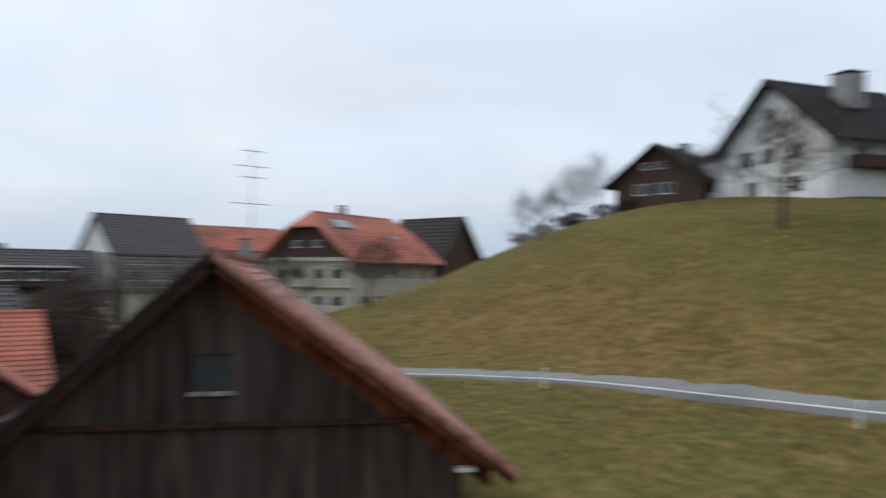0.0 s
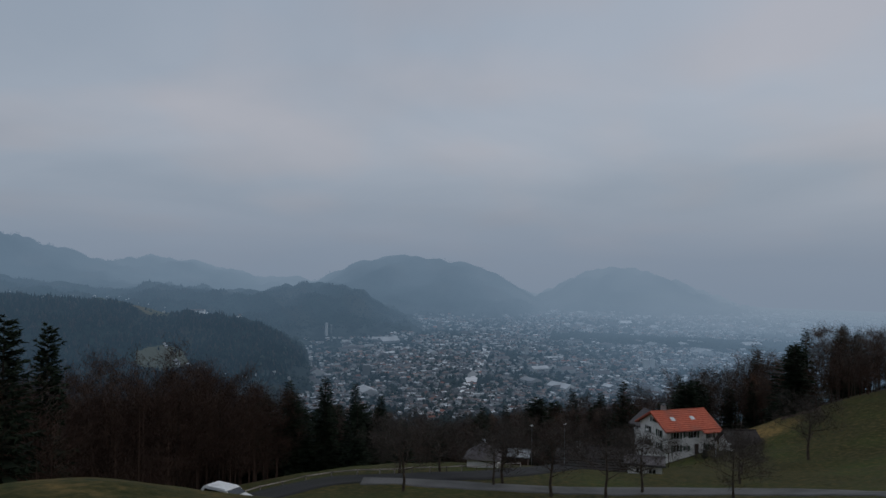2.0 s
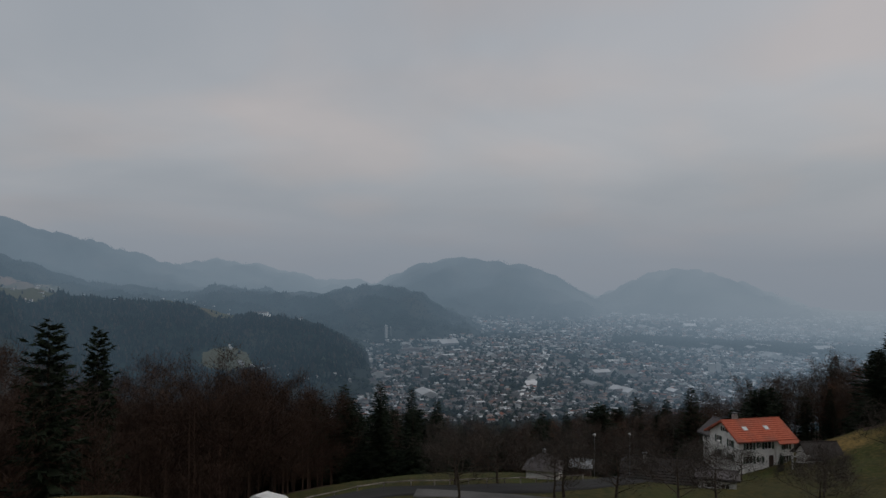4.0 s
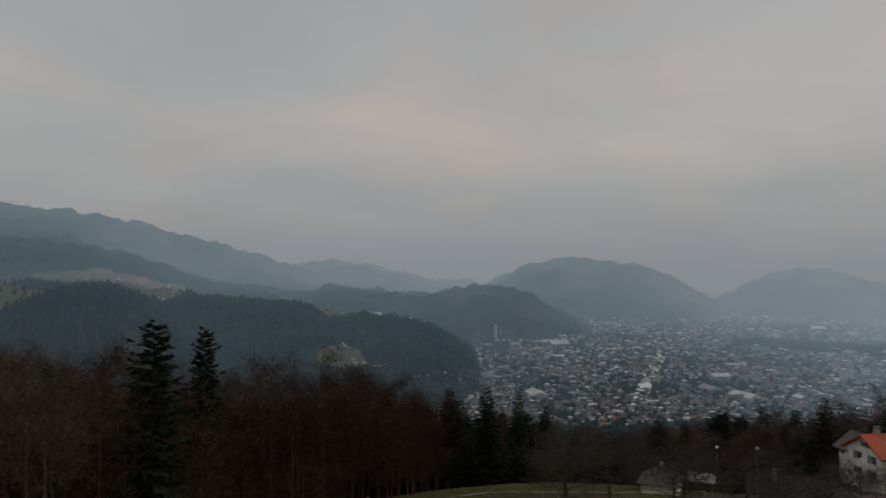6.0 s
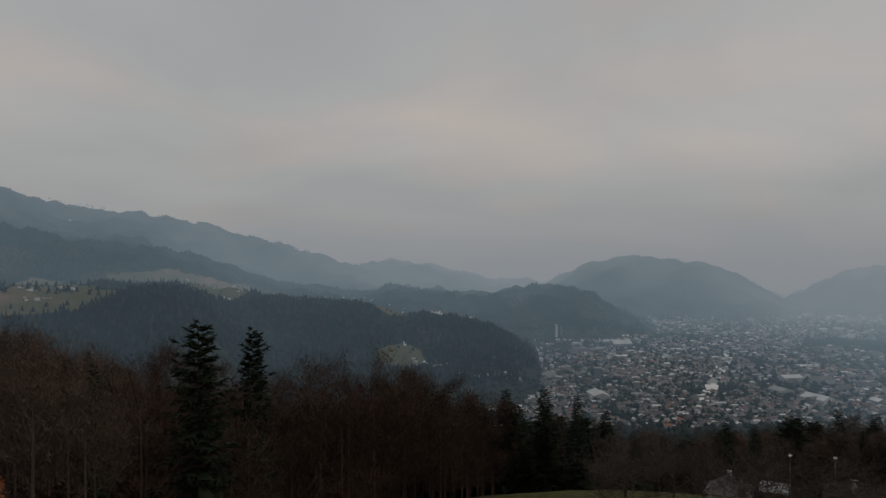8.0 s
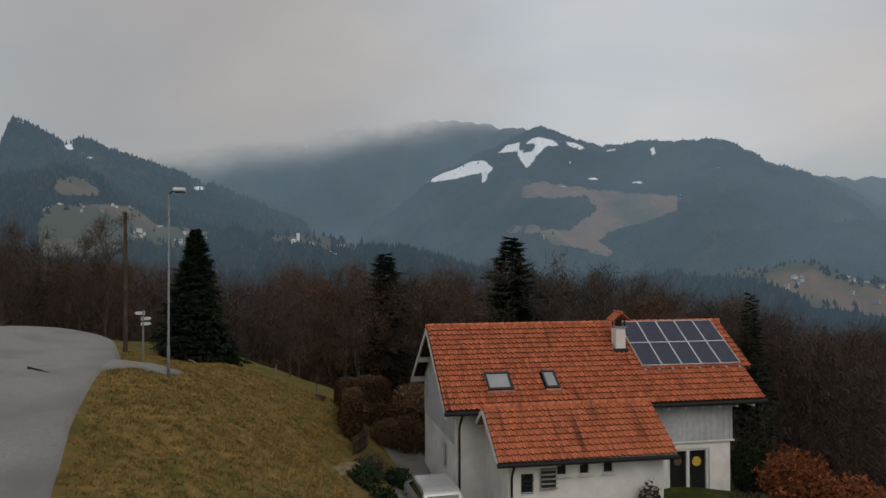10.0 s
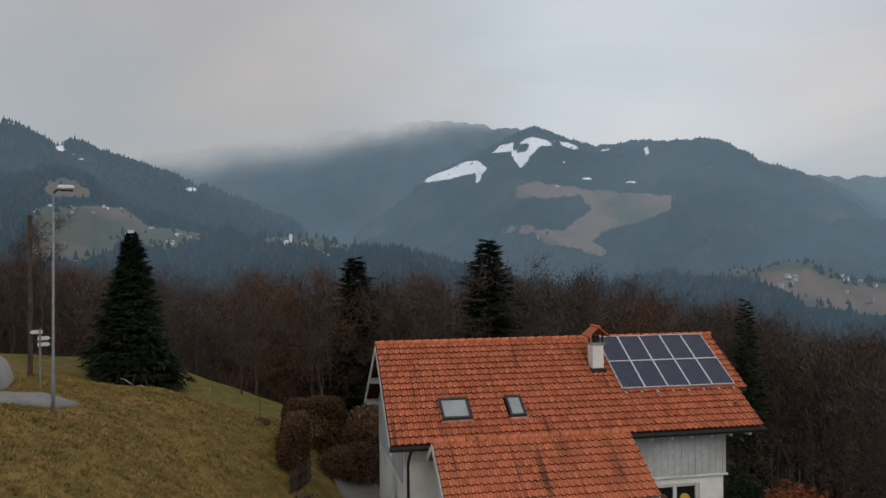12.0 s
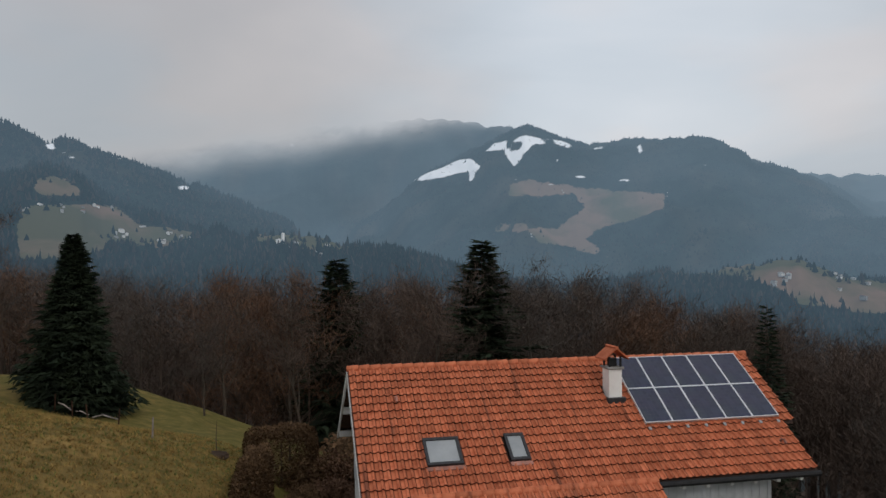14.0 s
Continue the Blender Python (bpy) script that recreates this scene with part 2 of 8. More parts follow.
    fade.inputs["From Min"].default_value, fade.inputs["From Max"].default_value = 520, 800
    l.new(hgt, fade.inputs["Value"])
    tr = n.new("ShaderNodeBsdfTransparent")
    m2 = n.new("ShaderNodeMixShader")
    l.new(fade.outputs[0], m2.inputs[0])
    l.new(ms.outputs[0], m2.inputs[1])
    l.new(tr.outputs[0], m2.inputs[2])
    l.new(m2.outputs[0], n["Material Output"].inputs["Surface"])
    return m


# painted haze: its reach in metres, then its emission colours
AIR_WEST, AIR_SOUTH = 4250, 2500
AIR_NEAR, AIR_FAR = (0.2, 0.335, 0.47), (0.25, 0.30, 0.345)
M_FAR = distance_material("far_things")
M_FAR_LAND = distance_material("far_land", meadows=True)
# base colours kept dark, putting the west slope's dimmer exposure into the grass
M_GRASS = material("meadow_grass", (0.02, 0.027, 0.006), (0.052, 0.046, 0.013), 1.6, fine=7, rough=0.95, bump=1.0, spread=(0.36, 0.64), stain=(0.036, 0.052, 0.01), stain_scale=0.09, spec=0.12)


def dry_mix(m):
    """Bleached winter grass where the meadow's own dryness says so, and a lighter green where lightness is painted in.
    """
    n, l = m.node_tree.nodes, m.node_tree.links
    sh = n["Principled BSDF"]
    src = sh.inputs["Base Color"].links[0].from_socket
    at = n.new("ShaderNodeAttribute")
    at.attribute_name = "dry"
    nz = n.new("ShaderNodeTexNoise")
    nz.inputs["Scale"].default_value, nz.inputs["Detail"].default_value = 1.7, 10
    co = n.new("ShaderNodeTexCoord")
    l.new(co.outputs["Object"], nz.inputs["Vector"])
    rp = n.new("ShaderNodeValToRGB")
    rp.color_ramp.elements[0].position, rp.color_ramp.elements[0].color = 0.34, (0.075, 0.056, 0.017, 1)
    rp.color_ramp.elements[1].position, rp.color_ramp.elements[1].color = 0.66, (0.25, 0.162, 0.054, 1)
    clump = n.new("ShaderNodeTexNoise")
    clump.inputs["Scale"].default_value, clump.inputs["Detail"].default_value = 0.5, 5
    l.new(co.outputs["Object"], clump.inputs["Vector"])
    both = n.new("ShaderNodeMix")
    both.inputs["Factor"].default_value = 0.4
    l.new(nz.outputs["Fac"], both.inputs["A"])
    l.new(clump.outputs["Fac"], both.inputs["B"])
    l.new(both.outputs["Result"], rp.inputs[0])
    ml = n.new("ShaderNodeMath")
    ml.operation = "MULTIPLY_ADD"
    ml.use_clamp = True
    l.new(nz.outputs["Fac"], ml.inputs[0])
    ml.inputs[1].default_value = 1.2
    ad = n.new("ShaderNodeMath")
    ad.operation = "SUBTRACT"
    l.new(at.outputs["Fac"], ad.inputs[0])
    ad.inputs[1].default_value = 0.55
    l.new(ad.outputs[0], ml.inputs[2])
    mx = n.new("ShaderNodeMix")
    mx.data_type = "RGBA"
    l.new(ml.outputs[0], mx.inputs["Factor"])
    l.new(src, mx.inputs["A"])
    l.new(rp.outputs[0], mx.inputs["B"])
    # yellow-green of the east, its extra lightness standing in for brighter exposure
    lush = n.new("ShaderNodeAttribute")
    lush.attribute_name = "lush"
    lit_grass = n.new("ShaderNodeValToRGB")
    lit_grass.color_ramp.elements[0].position, lit_grass.color_ramp.elements[0].color = 0.36, (0.1, 0.09, 0.022, 1)
    lit_grass.color_ramp.elements[1].position, lit_grass.color_ramp.elements[1].color = 0.66, (0.162, 0.132, 0.042, 1)
    l.new(nz.outputs["Fac"], lit_grass.inputs[0])
    m2 = n.new("ShaderNodeMix")
    m2.data_type = "RGBA"
    l.new(lush.outputs["Fac"], m2.inputs["Factor"])
    l.new(src, m2.inputs["A"])
    l.new(lit_grass.outputs[0], m2.inputs["B"])
    l.new(m2.outputs["Result"], mx.inputs["A"])
    l.new(mx.outputs["Result"], sh.inputs["Base Color"])


dry_mix(M_GRASS)
M_LITTER = material("leaf_litter", (0.032, 0.021, 0.016), (0.064, 0.043, 0.031), 1.5, rough=1.0, bump=0.6, stain=(0.022, 0.02, 0.011), stain_scale=0.1, spec=0.12)
M_ASPHALT = material("asphalt", (0.18, 0.176, 0.168), (0.25, 0.243, 0.23), 14, rough=0.8, bump=0.25, stain=(0.15, 0.146, 0.14), stain_scale=0.35)
M_GRAVEL = material("gravel", (0.16, 0.15, 0.135), (0.24, 0.225, 0.2), 22, rough=0.95, bump=0.5, stain=(0.12, 0.115, 0.1), stain_scale=0.6)
M_TILE = material("red_clay_tile", (0.385, 0.102, 0.048), (0.52, 0.165, 0.083), 5, rough=0.85, bump=0.15, each=0.2, stain=(0.1, 0.046, 0.033), stain_scale=1.3, spec=0.15, streak=(2.6, 0.2, 0.2))
# shade at the tile lips and in the grooves, given as a dark colour
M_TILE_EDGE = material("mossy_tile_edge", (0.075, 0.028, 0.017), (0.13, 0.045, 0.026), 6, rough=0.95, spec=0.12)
M_TILE_FAR = material("orange_roof_tiles", (0.38, 0.078, 0.038), (0.49, 0.115, 0.058), 2.5, rough=0.85, bump=0.3, stain=(0.25, 0.09, 0.06), stain_scale=0.3)
M_TILE_OLD = material("weathered_rose_tiles", (0.28, 0.125, 0.095), (0.44, 0.21, 0.16), 4, rough=0.95, bump=0.3, each=0.32, stain=(0.16, 0.09, 0.075), stain_scale=0.8)
M_DARK_TILE = material("dark_brown_tiles", (0.018, 0.015, 0.014), (0.036, 0.029, 0.026), 3, rough=0.7, bump=0.25, each=0.15, stain=(0.03, 0.03, 0.026), stain_scale=0.5, spec=0.18)
M_GREY_TILE = material("grey_slate_tiles", (0.062, 0.054, 0.055), (0.1, 0.088, 0.089), 3, rough=0.8, bump=0.3, stain=(0.08, 0.07, 0.06), stain_scale=0.4)
M_BOARD = material("weathered_boards", (0.028, 0.019, 0.015), (0.085, 0.062, 0.052), 3.0, rough=0.95, bump=0.5, each=0.22, stain=(0.115, 0.09, 0.08), stain_scale=0.5, stretch=(1, 1, 0.12), spec=0.12)
M_BOARD_GREY = material("old_grey_boards", (0.02, 0.018, 0.018), (0.064, 0.058, 0.057), 3.0, rough=0.95, bump=0.5, each=0.25, stain=(0.095, 0.088, 0.088), stain_scale=0.5, stretch=(1, 1, 0.12), spec=0.12)
M_BOARD_RED = material("russet_boards", (0.06, 0.02, 0.01), (0.2, 0.062, 0.026), 3.0, rough=0.9, bump=0.4, each=0.2, stain=(0.05, 0.025, 0.015), stain_scale=0.8, stretch=(1, 1, 0.2), spec=0.12)
M_TILE_BARN = material("faded_brick_red_tiles", (0.40, 0.125, 0.08), (0.52, 0.185, 0.12), 2.5, rough=0.9, bump=0.3, stain=(0.22, 0.1, 0.075), stain_scale=0.3, each=0.08)
M_SOFFIT = material("brown_soffit_boards", (0.032, 0.019, 0.013), (0.085, 0.04, 0.024), 3.0, rough=0.9, bump=0.3, each=0.2, spec=0.12)
M_BROWN_WOOD = material("brown_stained_wood", (0.04, 0.02, 0.014), (0.085, 0.045, 0.03), 4, rough=0.8, bump=0.3, each=0.2)
M_WHITE = material("white_plaster", (0.74, 0.73, 0.7), (0.84, 0.83, 0.8), 2.0, fine=40, rough=0.9, bump=0.15, stain=(0.55, 0.54, 0.51), stain_scale=0.4)
M_CREAM = material("cream_plaster", (0.50, 0.46, 0.36), (0.6, 0.56, 0.45), 2.0, fine=40, rough=0.9, bump=0.15, stain=(0.42, 0.39, 0.31), stain_scale=0.4)
M_WHITE_WOOD = material("white_painted_wood", (0.62, 0.62, 0.60), (0.74, 0.74, 0.72), 6, rough=0.6, bump=0.1, each=0.06, stain=(0.5, 0.5, 0.48), stain_scale=0.9)
M_GREY_WOOD = material("pale_grey_cladding", (0.42, 0.44, 0.45), (0.52, 0.54, 0.55), 4, rough=0.7, bump=0.1, each=0.06, stain=(0.36, 0.37, 0.37), stain_scale=0.8)
M_GLASS = material("window_glass", (0.012, 0.014, 0.016), (0.02, 0.022, 0.025), 2, rough=0.06, coat=0.3)
M_FRAME = material("dark_metal", (0.025, 0.025, 0.027), (0.045, 0.045, 0.047), 8, rough=0.45, metal=0.4)
M_ZINC = material("galvanised_metal", (0.33, 0.35, 0.36), (0.45, 0.47, 0.48), 6, rough=0.5, metal=0.6, bump=0.05)
M_ALU = material("aluminium_frame", (0.62, 0.63, 0.65), (0.72, 0.73, 0.75), 8, rough=0.45, metal=0.5)
M_GREEN = material("green_shutters", (0.03, 0.055, 0.04), (0.045, 0.075, 0.055), 6, rough=0.6)
M_BARK = material("bark", (0.045, 0.034, 0.027), (0.1, 0.077, 0.06), 6, rough=1.0, bump=0.6, stain=(0.09, 0.085, 0.07), stain_scale=1.5, stretch=(1, 1, 0.3), spec=0.12)
M_TWIG = material("brown_twigs", (0.056, 0.041, 0.033), (0.1, 0.073, 0.059), 0.4, rough=1.0, each=0.3, spec=0.12)
# darker copies of twigs and bark: the dim west bank's shade in colour
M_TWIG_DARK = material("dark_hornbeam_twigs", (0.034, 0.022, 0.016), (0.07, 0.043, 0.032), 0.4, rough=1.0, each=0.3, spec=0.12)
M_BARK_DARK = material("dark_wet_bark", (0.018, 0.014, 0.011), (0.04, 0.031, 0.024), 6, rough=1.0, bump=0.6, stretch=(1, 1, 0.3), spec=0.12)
M_TWIG_RED = material("russet_twigs", (0.078, 0.045, 0.029), (0.138, 0.077, 0.049), 0.5, rough=1.0, each=0.3, spec=0.12)
M_TWIG_GREY = material("grey_twigs", (0.046, 0.038, 0.033), (0.085, 0.072, 0.062), 0.5, rough=1.0, each=0.3, spec=0.12)
M_RUSSET = material("russet_leaves", (0.14, 0.045, 0.02), (0.27, 0.095, 0.04), 1.5, rough=1.0, each=0.3, spec=0.12)
M_STRAW = material("dry_grass_blades", (0.16, 0.1, 0.03), (0.32, 0.21, 0.075), 2.0, rough=1.0, each=0.35, spec=0.12)
M_BLADE = material("green_grass_blades", (0.06, 0.085, 0.018), (0.12, 0.14, 0.04), 2.0, rough=1.0, each=0.35, spec=0.12)
M_NEEDLE = material("spruce_needles", (0.01, 0.016, 0.01), (0.025, 0.035, 0.019), 0.9, rough=0.9, each=0.35, spec=0.12)
M_CAR = material("silver_car_paint", (0.5, 0.52, 0.53), (0.56, 0.58, 0.59), 3, rough=0.3, metal=0.3, coat=0.6)
M_RUBBER = material("black_rubber", (0.015, 0.015, 0.015), (0.03, 0.03, 0.03), 9, rough=0.8)
M_STONE = material("grey_concrete", (0.26, 0.25, 0.235), (0.36, 0.35, 0.33), 5, rough=0.95, bump=0.4, stain=(0.18, 0.175, 0.16), stain_scale=0.9)
M_HEDGE = material("brown_beech_leaves", (0.065, 0.04, 0.022), (0.14, 0.085, 0.047), 3, rough=1.0, each=0.35, spec=0.12)
M_SHRUB = material("evergreen_leaves", (0.012, 0.022, 0.010), (0.03, 0.05, 0.022), 3, rough=0.8, each=0.35, spec=0.12)
M_RED = material("red_plastic", (0.35, 0.03, 0.025), (0.45, 0.05, 0.04), 6, rough=0.5)
M_YELLOW = material("yellow_plate", (0.6, 0.38, 0.04), (0.66, 0.43, 0.06), 6, rough=0.6)
M_SHINGLE = material("silvered_wood_shingles", (0.18, 0.15, 0.135), (0.4, 0.35, 0.32), 5, rough=0.95, bump=0.6, each=0.3, stain=(0.1, 0.085, 0.075), stain_scale=0.7)


def panel_material(name, cell, line, along, across):
    """Solar cells: dark blue squares with pale fine lines under glass."""
    m = bpy.data.materials.new(name)
    m.use_nodes = True
    n, l = m.node_tree.nodes, m.node_tree.links
    sh = n["Principled BSDF"]
    sh.inputs["Roughness"].default_value = 0.16
    co = n.new("ShaderNodeTexCoord")
    br = n.new("ShaderNodeTexBrick")
    br.offset = 0.0
    br.inputs["Color1"].default_value, br.inputs["Color2"].default_value = (*cell, 1), (*[c * 1.25 for c in cell], 1)
    br.inputs["Mortar"].default_value = (*line, 1)
    br.inputs["Scale"].default_value = 1.0
    br.inputs["Mortar Size"].default_value = 0.006
    br.inputs["Brick Width"].default_value, br.inputs["Row Height"].default_value = along, across
    l.new(co.outputs["Object"], br.inputs["Vector"])
    nz = n.new("ShaderNodeTexNoise")
    nz.inputs["Scale"].default_value = 0.7
    l.new(co.outputs["Object"], nz.inputs["Vector"])
    mx = n.new("ShaderNodeMix")
    mx.data_type = "RGBA"
    mx.blend_type = "OVERLAY"
    mx.inputs["Factor"].default_value = 0.35
    l.new(br.outputs["Color"], mx.inputs["A"])
    l.new(nz.outputs["Color"], mx.inputs["B"])
    l.new(mx.outputs["Result"], sh.inputs["Base Color"])
    return m


# M_PV cells made paler: part of the sky's reflection put into their colour
M_PV = panel_material("blue_solar_cells", (0.115, 0.13, 0.21), (0.28, 0.3, 0.38), 0.16, 0.16)
M_PV_DARK = panel_material("slate_solar_cells", (0.03, 0.037, 0.062), (0.05, 0.056, 0.085), 0.16, 0.16)
M_PV_DARK.node_tree.nodes["Principled BSDF"].inputs["Specular IOR Level"].default_value = 0.3

M_POLE = material("dull_grey_metal", (0.16, 0.175, 0.185), (0.24, 0.255, 0.265), 5, rough=0.6, metal=0.2)
M_STRAW_STONE = material("ochre_stone", (0.13, 0.1, 0.055), (0.24, 0.19, 0.11), 4, rough=1.0, bump=0.5, stain=(0.08, 0.085, 0.03), stain_scale=1.5)
M_DUSTY = material("dusty_glass", (0.02, 0.022, 0.024), (0.04, 0.042, 0.044), 6, rough=0.6)
M_WORN_TARMAC = material("worn_grey_tarmac", (0.1, 0.098, 0.095), (0.15, 0.147, 0.142), 9, rough=0.95, bump=0.25, stain=(0.07, 0.07, 0.064), stain_scale=0.3, spec=0.15)
M_OLD_TARMAC = material("old_dark_tarmac", (0.024, 0.024, 0.025), (0.042, 0.041, 0.041), 8, rough=0.95, bump=0.25, stain=(0.03, 0.031, 0.027), stain_scale=0.3, spec=0.15)
M_GUTTER = material("black_gutter", (0.012, 0.012, 0.013), (0.022, 0.022, 0.023), 6, rough=0.6, spec=0.2)
# building helpers


def thing(name, label, category, x=0, y=0, z=0, turn=0, group="", kind=""):
    ob = new(name)
    ob.empty_display_size = 0.2
    ob.matrix_world = pose(x, y, z, 0, 0, turn)
    return tagged(ob, label, category, group, kind)


def link_mesh(name, verts, faces, mat, parent=None, label="", smooth=False):
    me = bpy.data.meshes.new(name)
    me.from_pydata([tuple(v) for v in verts], [], faces)
    me.update()
    for m in mat if isinstance(mat, (list, tuple)) else [mat]:
        me.materials.append(m)
    if smooth:
        me.polygons.foreach_set("use_smooth", [True] * len(me.polygons))
    ob = new(name, me)
    if parent:
        ob.parent = parent
    return tagged(ob, label)


def part(name, bm, mat, parent, label="", smooth=False):
    """Links a bmesh as one mesh object under a thing or a part."""
    me = bpy.data.meshes.new(name)
    bm.to_mesh(me)
    bm.free()
    me.materials.append(mat)
    if smooth:
        me.polygons.foreach_set("use_smooth", [True] * len(me.polygons))
    ob = new(name, me)
    ob.parent = parent
    return tagged(ob, label)


def again(ob, parent, m, label=""):
    """A piece on the same mesh as ob, under parent, at the pose m."""
    o = new(ob.name.split(".")[0], ob.data)
    o.parent = parent
    o.matrix_basis = m
    return tagged(o, label)


def bm_box(x0, x1, y0, y1, z0, z1, bevel=0.0, bm=None):
    bm = bm or bmesh.new()
    v = [bm.verts.new(p) for p in ((x0, y0, z0), (x1, y0, z0), (x1, y1, z0), (x0, y1, z0), (x0, y0, z1), (x1, y0, z1), (x1, y1, z1), (x0, y1, z1))]
    fs = [bm.faces.new([v[i] for i in f]) for f in ((3, 2, 1, 0), (4, 5, 6, 7), (0, 1, 5, 4), (1, 2, 6, 5), (2, 3, 7, 6), (3, 0, 4, 7))]
    if bevel:
        es = {e for f in fs for e in f.edges}
        bmesh.ops.bevel(bm, geom=list(es), offset=bevel, segments=1, affect="EDGES")
    return bm


def bm_tube(points, radii, sides=8, cap=True, bm=None):
    """A tapered tube along points."""
    bm = bm or bmesh.new()
    rings = []
    for i, p in enumerate(points):
        p = Vector(p)
        a, b = Vector(points[max(i - 1, 0)]), Vector(points[min(i + 1, len(points) - 1)])
        d = (b - a).normalized()
        u = d.orthogonal().normalized()
        w = d.cross(u)
        rings.append([bm.verts.new(p + radii[i] * (math.cos(k * math.tau / sides) * u + math.sin(k * math.tau / sides) * w)) for k in range(sides)])
    for r, s in zip(rings, rings[1:]):
        for k in range(sides):
            bm.faces.new((r[k], r[(k + 1) % sides], s[(k + 1) % sides], s[k]))
    if cap:
        bm.faces.new(rings[0][::-1])
        bm.faces.new(rings[-1])
    return bm


def bm_prism(outline, axis, a, b, bm=None):
    """An outline of (u, v) drawn out from a to b along axis 'x' (u = y, v = z) or 'y' (u = x, v = z) or 'z' (u = x, v = y)."""
    bm = bm or bmesh.new()
    at = {"x": lambda u, v, w: (w, u, v), "y": lambda u, v, w: (u, w, v), "z": lambda u, v, w: (u, v, w)}[axis]
    r = [bm.verts.new(at(u, v, a)) for u, v in outline]
    s = [bm.verts.new(at(u, v, b)) for u, v in outline]
    n = len(outline)
    bm.faces.new(r)
    bm.faces.new(s[::-1])
    for i in range(n):
        bm.faces.new((r[i], s[i], s[(i + 1) % n], r[(i + 1) % n]))
    bmesh.ops.recalc_face_normals(bm, faces=bm.faces[:])
    return bm


# the lie of the land: a slope that falls west into a wide valley, with rises of (x, y, height, radius)
VILLAGE_RISES = [(0, 0, -0.9, 14), (-3, 20, 0.4, 10), (6, 14, -0.8, 12), (0, 25, -0.2, 8), (3, 33, 0.1, 13), (20, 28, 2.8, 15), (29, 12, -1.1, 11), (22, 9, 0.1, 15), (35, 22, -1.5, 11), (45, 30, 3.6, 12), (62, 31, 2.1, 16), (61, 43, 1.3, 11), (59, 54, 1.9, 11), (58, 62, 1.8, 16), (40, 57, 2.7, 15), (45, 72, -2.4, 16), (25, 60, -1.0, 20), (22, 92, 1.0, 29), (5, 74, 0.5, 24), (60, 80, -1.0, 17), (90, 40, 5.8, 28), (80, 10, 0.8, 29), (50, 5, 2.5, 21), (30, -5, -0.7, 16)]
WEST_RISES = [(-29, -18, 1.25, 4.5), (-32, -14, 0.4, 4), (-20, 14, 0.6, 15), (-10, 5, 0.5, 13), (-35, 20, 1.1, 22), (-55, 32, 0.4, 22), (-68, 13, -2.1, 22), (-67, -17, 2.9, 14), (-84, 2, -0.3, 16), (-93, 13, 4.5, 24), (-118, 40, -2.4, 20), (-98, 47, -3.4, 29), (-129, 53, 5.4, 21), (-129, 75, 3.3, 21), (-110, 75, -0.2, 24), (-90, 90, 1.2, 34), (-60, 70, -0.3, 34), (-150, 60, -4.7, 25), (-150, 10, -3.7, 45), (-100, -20, 3.7, 26), (-78, -14, 1.0, 16), (-35, -18, 4.5, 15), (-52, -16, 0.1, 16), (-45, -35, -1.6, 15), (-60, -40, -6.9, 23)]
SOUTH_RISES = [(-20, -33, -0.4, 8), (-32, -34, 4.3, 11), (-25, -44, 1.6, 11), (-14, -42, -2.0, 6), (-17, -29, -2.5, 6), (-25, -25, -2.3, 9), (-6, -33, 0.8, 5), (-4, -37, -0.5, 4), (-3, -41, 1.4, 6), (-8, -21, 3.7, 11), (-10, -30, 1.8, 6), (-9, -40, 2.2, 5), (-12, -36, -1.0, 6), (0, -30, -0.2, 7), (5, -35, 2.7, 9), (-4, -52, -3.4, 7), (-10, -54, -1.0, 6), (-5, -61, 3.7, 8), (0, -58, 2.5, 7), (-13, -59, 2.3, 8), (3, -50, 4.2, 8), (-14, -48, 0.8, 7), (-35, -100, 3.2, 37), (0, -90, -8.2, 30)]
BANK_RISES = [(-16, -38, -0.5, 4), (-12.5, -38, 0.2, 4), (-9, -38, 0.3, 4), (-5.5, -38, -0.2, 4), (-2, -38, -0.1, 4), (2, -38, 0.1, 4), (-16, -42, -0.4, 4), (-12.5, -42, 0.9, 4), (-9, -42, 0.5, 4), (-5.5, -42, -0.4, 4), (2, -42, 0.1, 4), (-16, -46, -0.4, 4), (-12.5, -46, 1, 4), (-9, -46, 0.6, 4), (-5.5, -46, 0.2, 4), (-2, -46, 0.2, 4)]
HUMP_RISES = [(-12.5, -50, 0.6, 4), (-9, -50, 0.5, 4), (-5.5, -50, 0.3, 4), (-2, -50, 0.1, 4), (2, -50, -0.2, 4), (-16, -54, 0.1, 4), (-12.5, -54, 0.4, 4), (-9, -54, 0.3, 4), (-5.5, -54, 0.2, 4), (2, -54, -0.1, 4), (-12.5, -58, 0.1, 4), (-9, -58, 0.3, 4), (-5.5, -58, 0.3, 4), (-2, -58, 0.1, 4), (-12.5, -62, -0.1, 4), (-9, -62, -0.1, 4), (2, -62, -0.1, 4)]
MOUND_RISES = BANK_RISES + HUMP_RISES
OUTER_RISES = [(20, -60, 2.9, 19), (-50, -64, 8.3, 28), (-80, -92, 2.4, 43), (30, 30, -1.4, 10), (38, 40, -2.8, 12), (10, 45, -0.7, 19), (-40, 45, -1.8, 24), (120, 80, 8.0, 45), (120, -20, 11.4, 45), (60, -40, 1.2, 44), (-160, 100, 8.6, 39)]
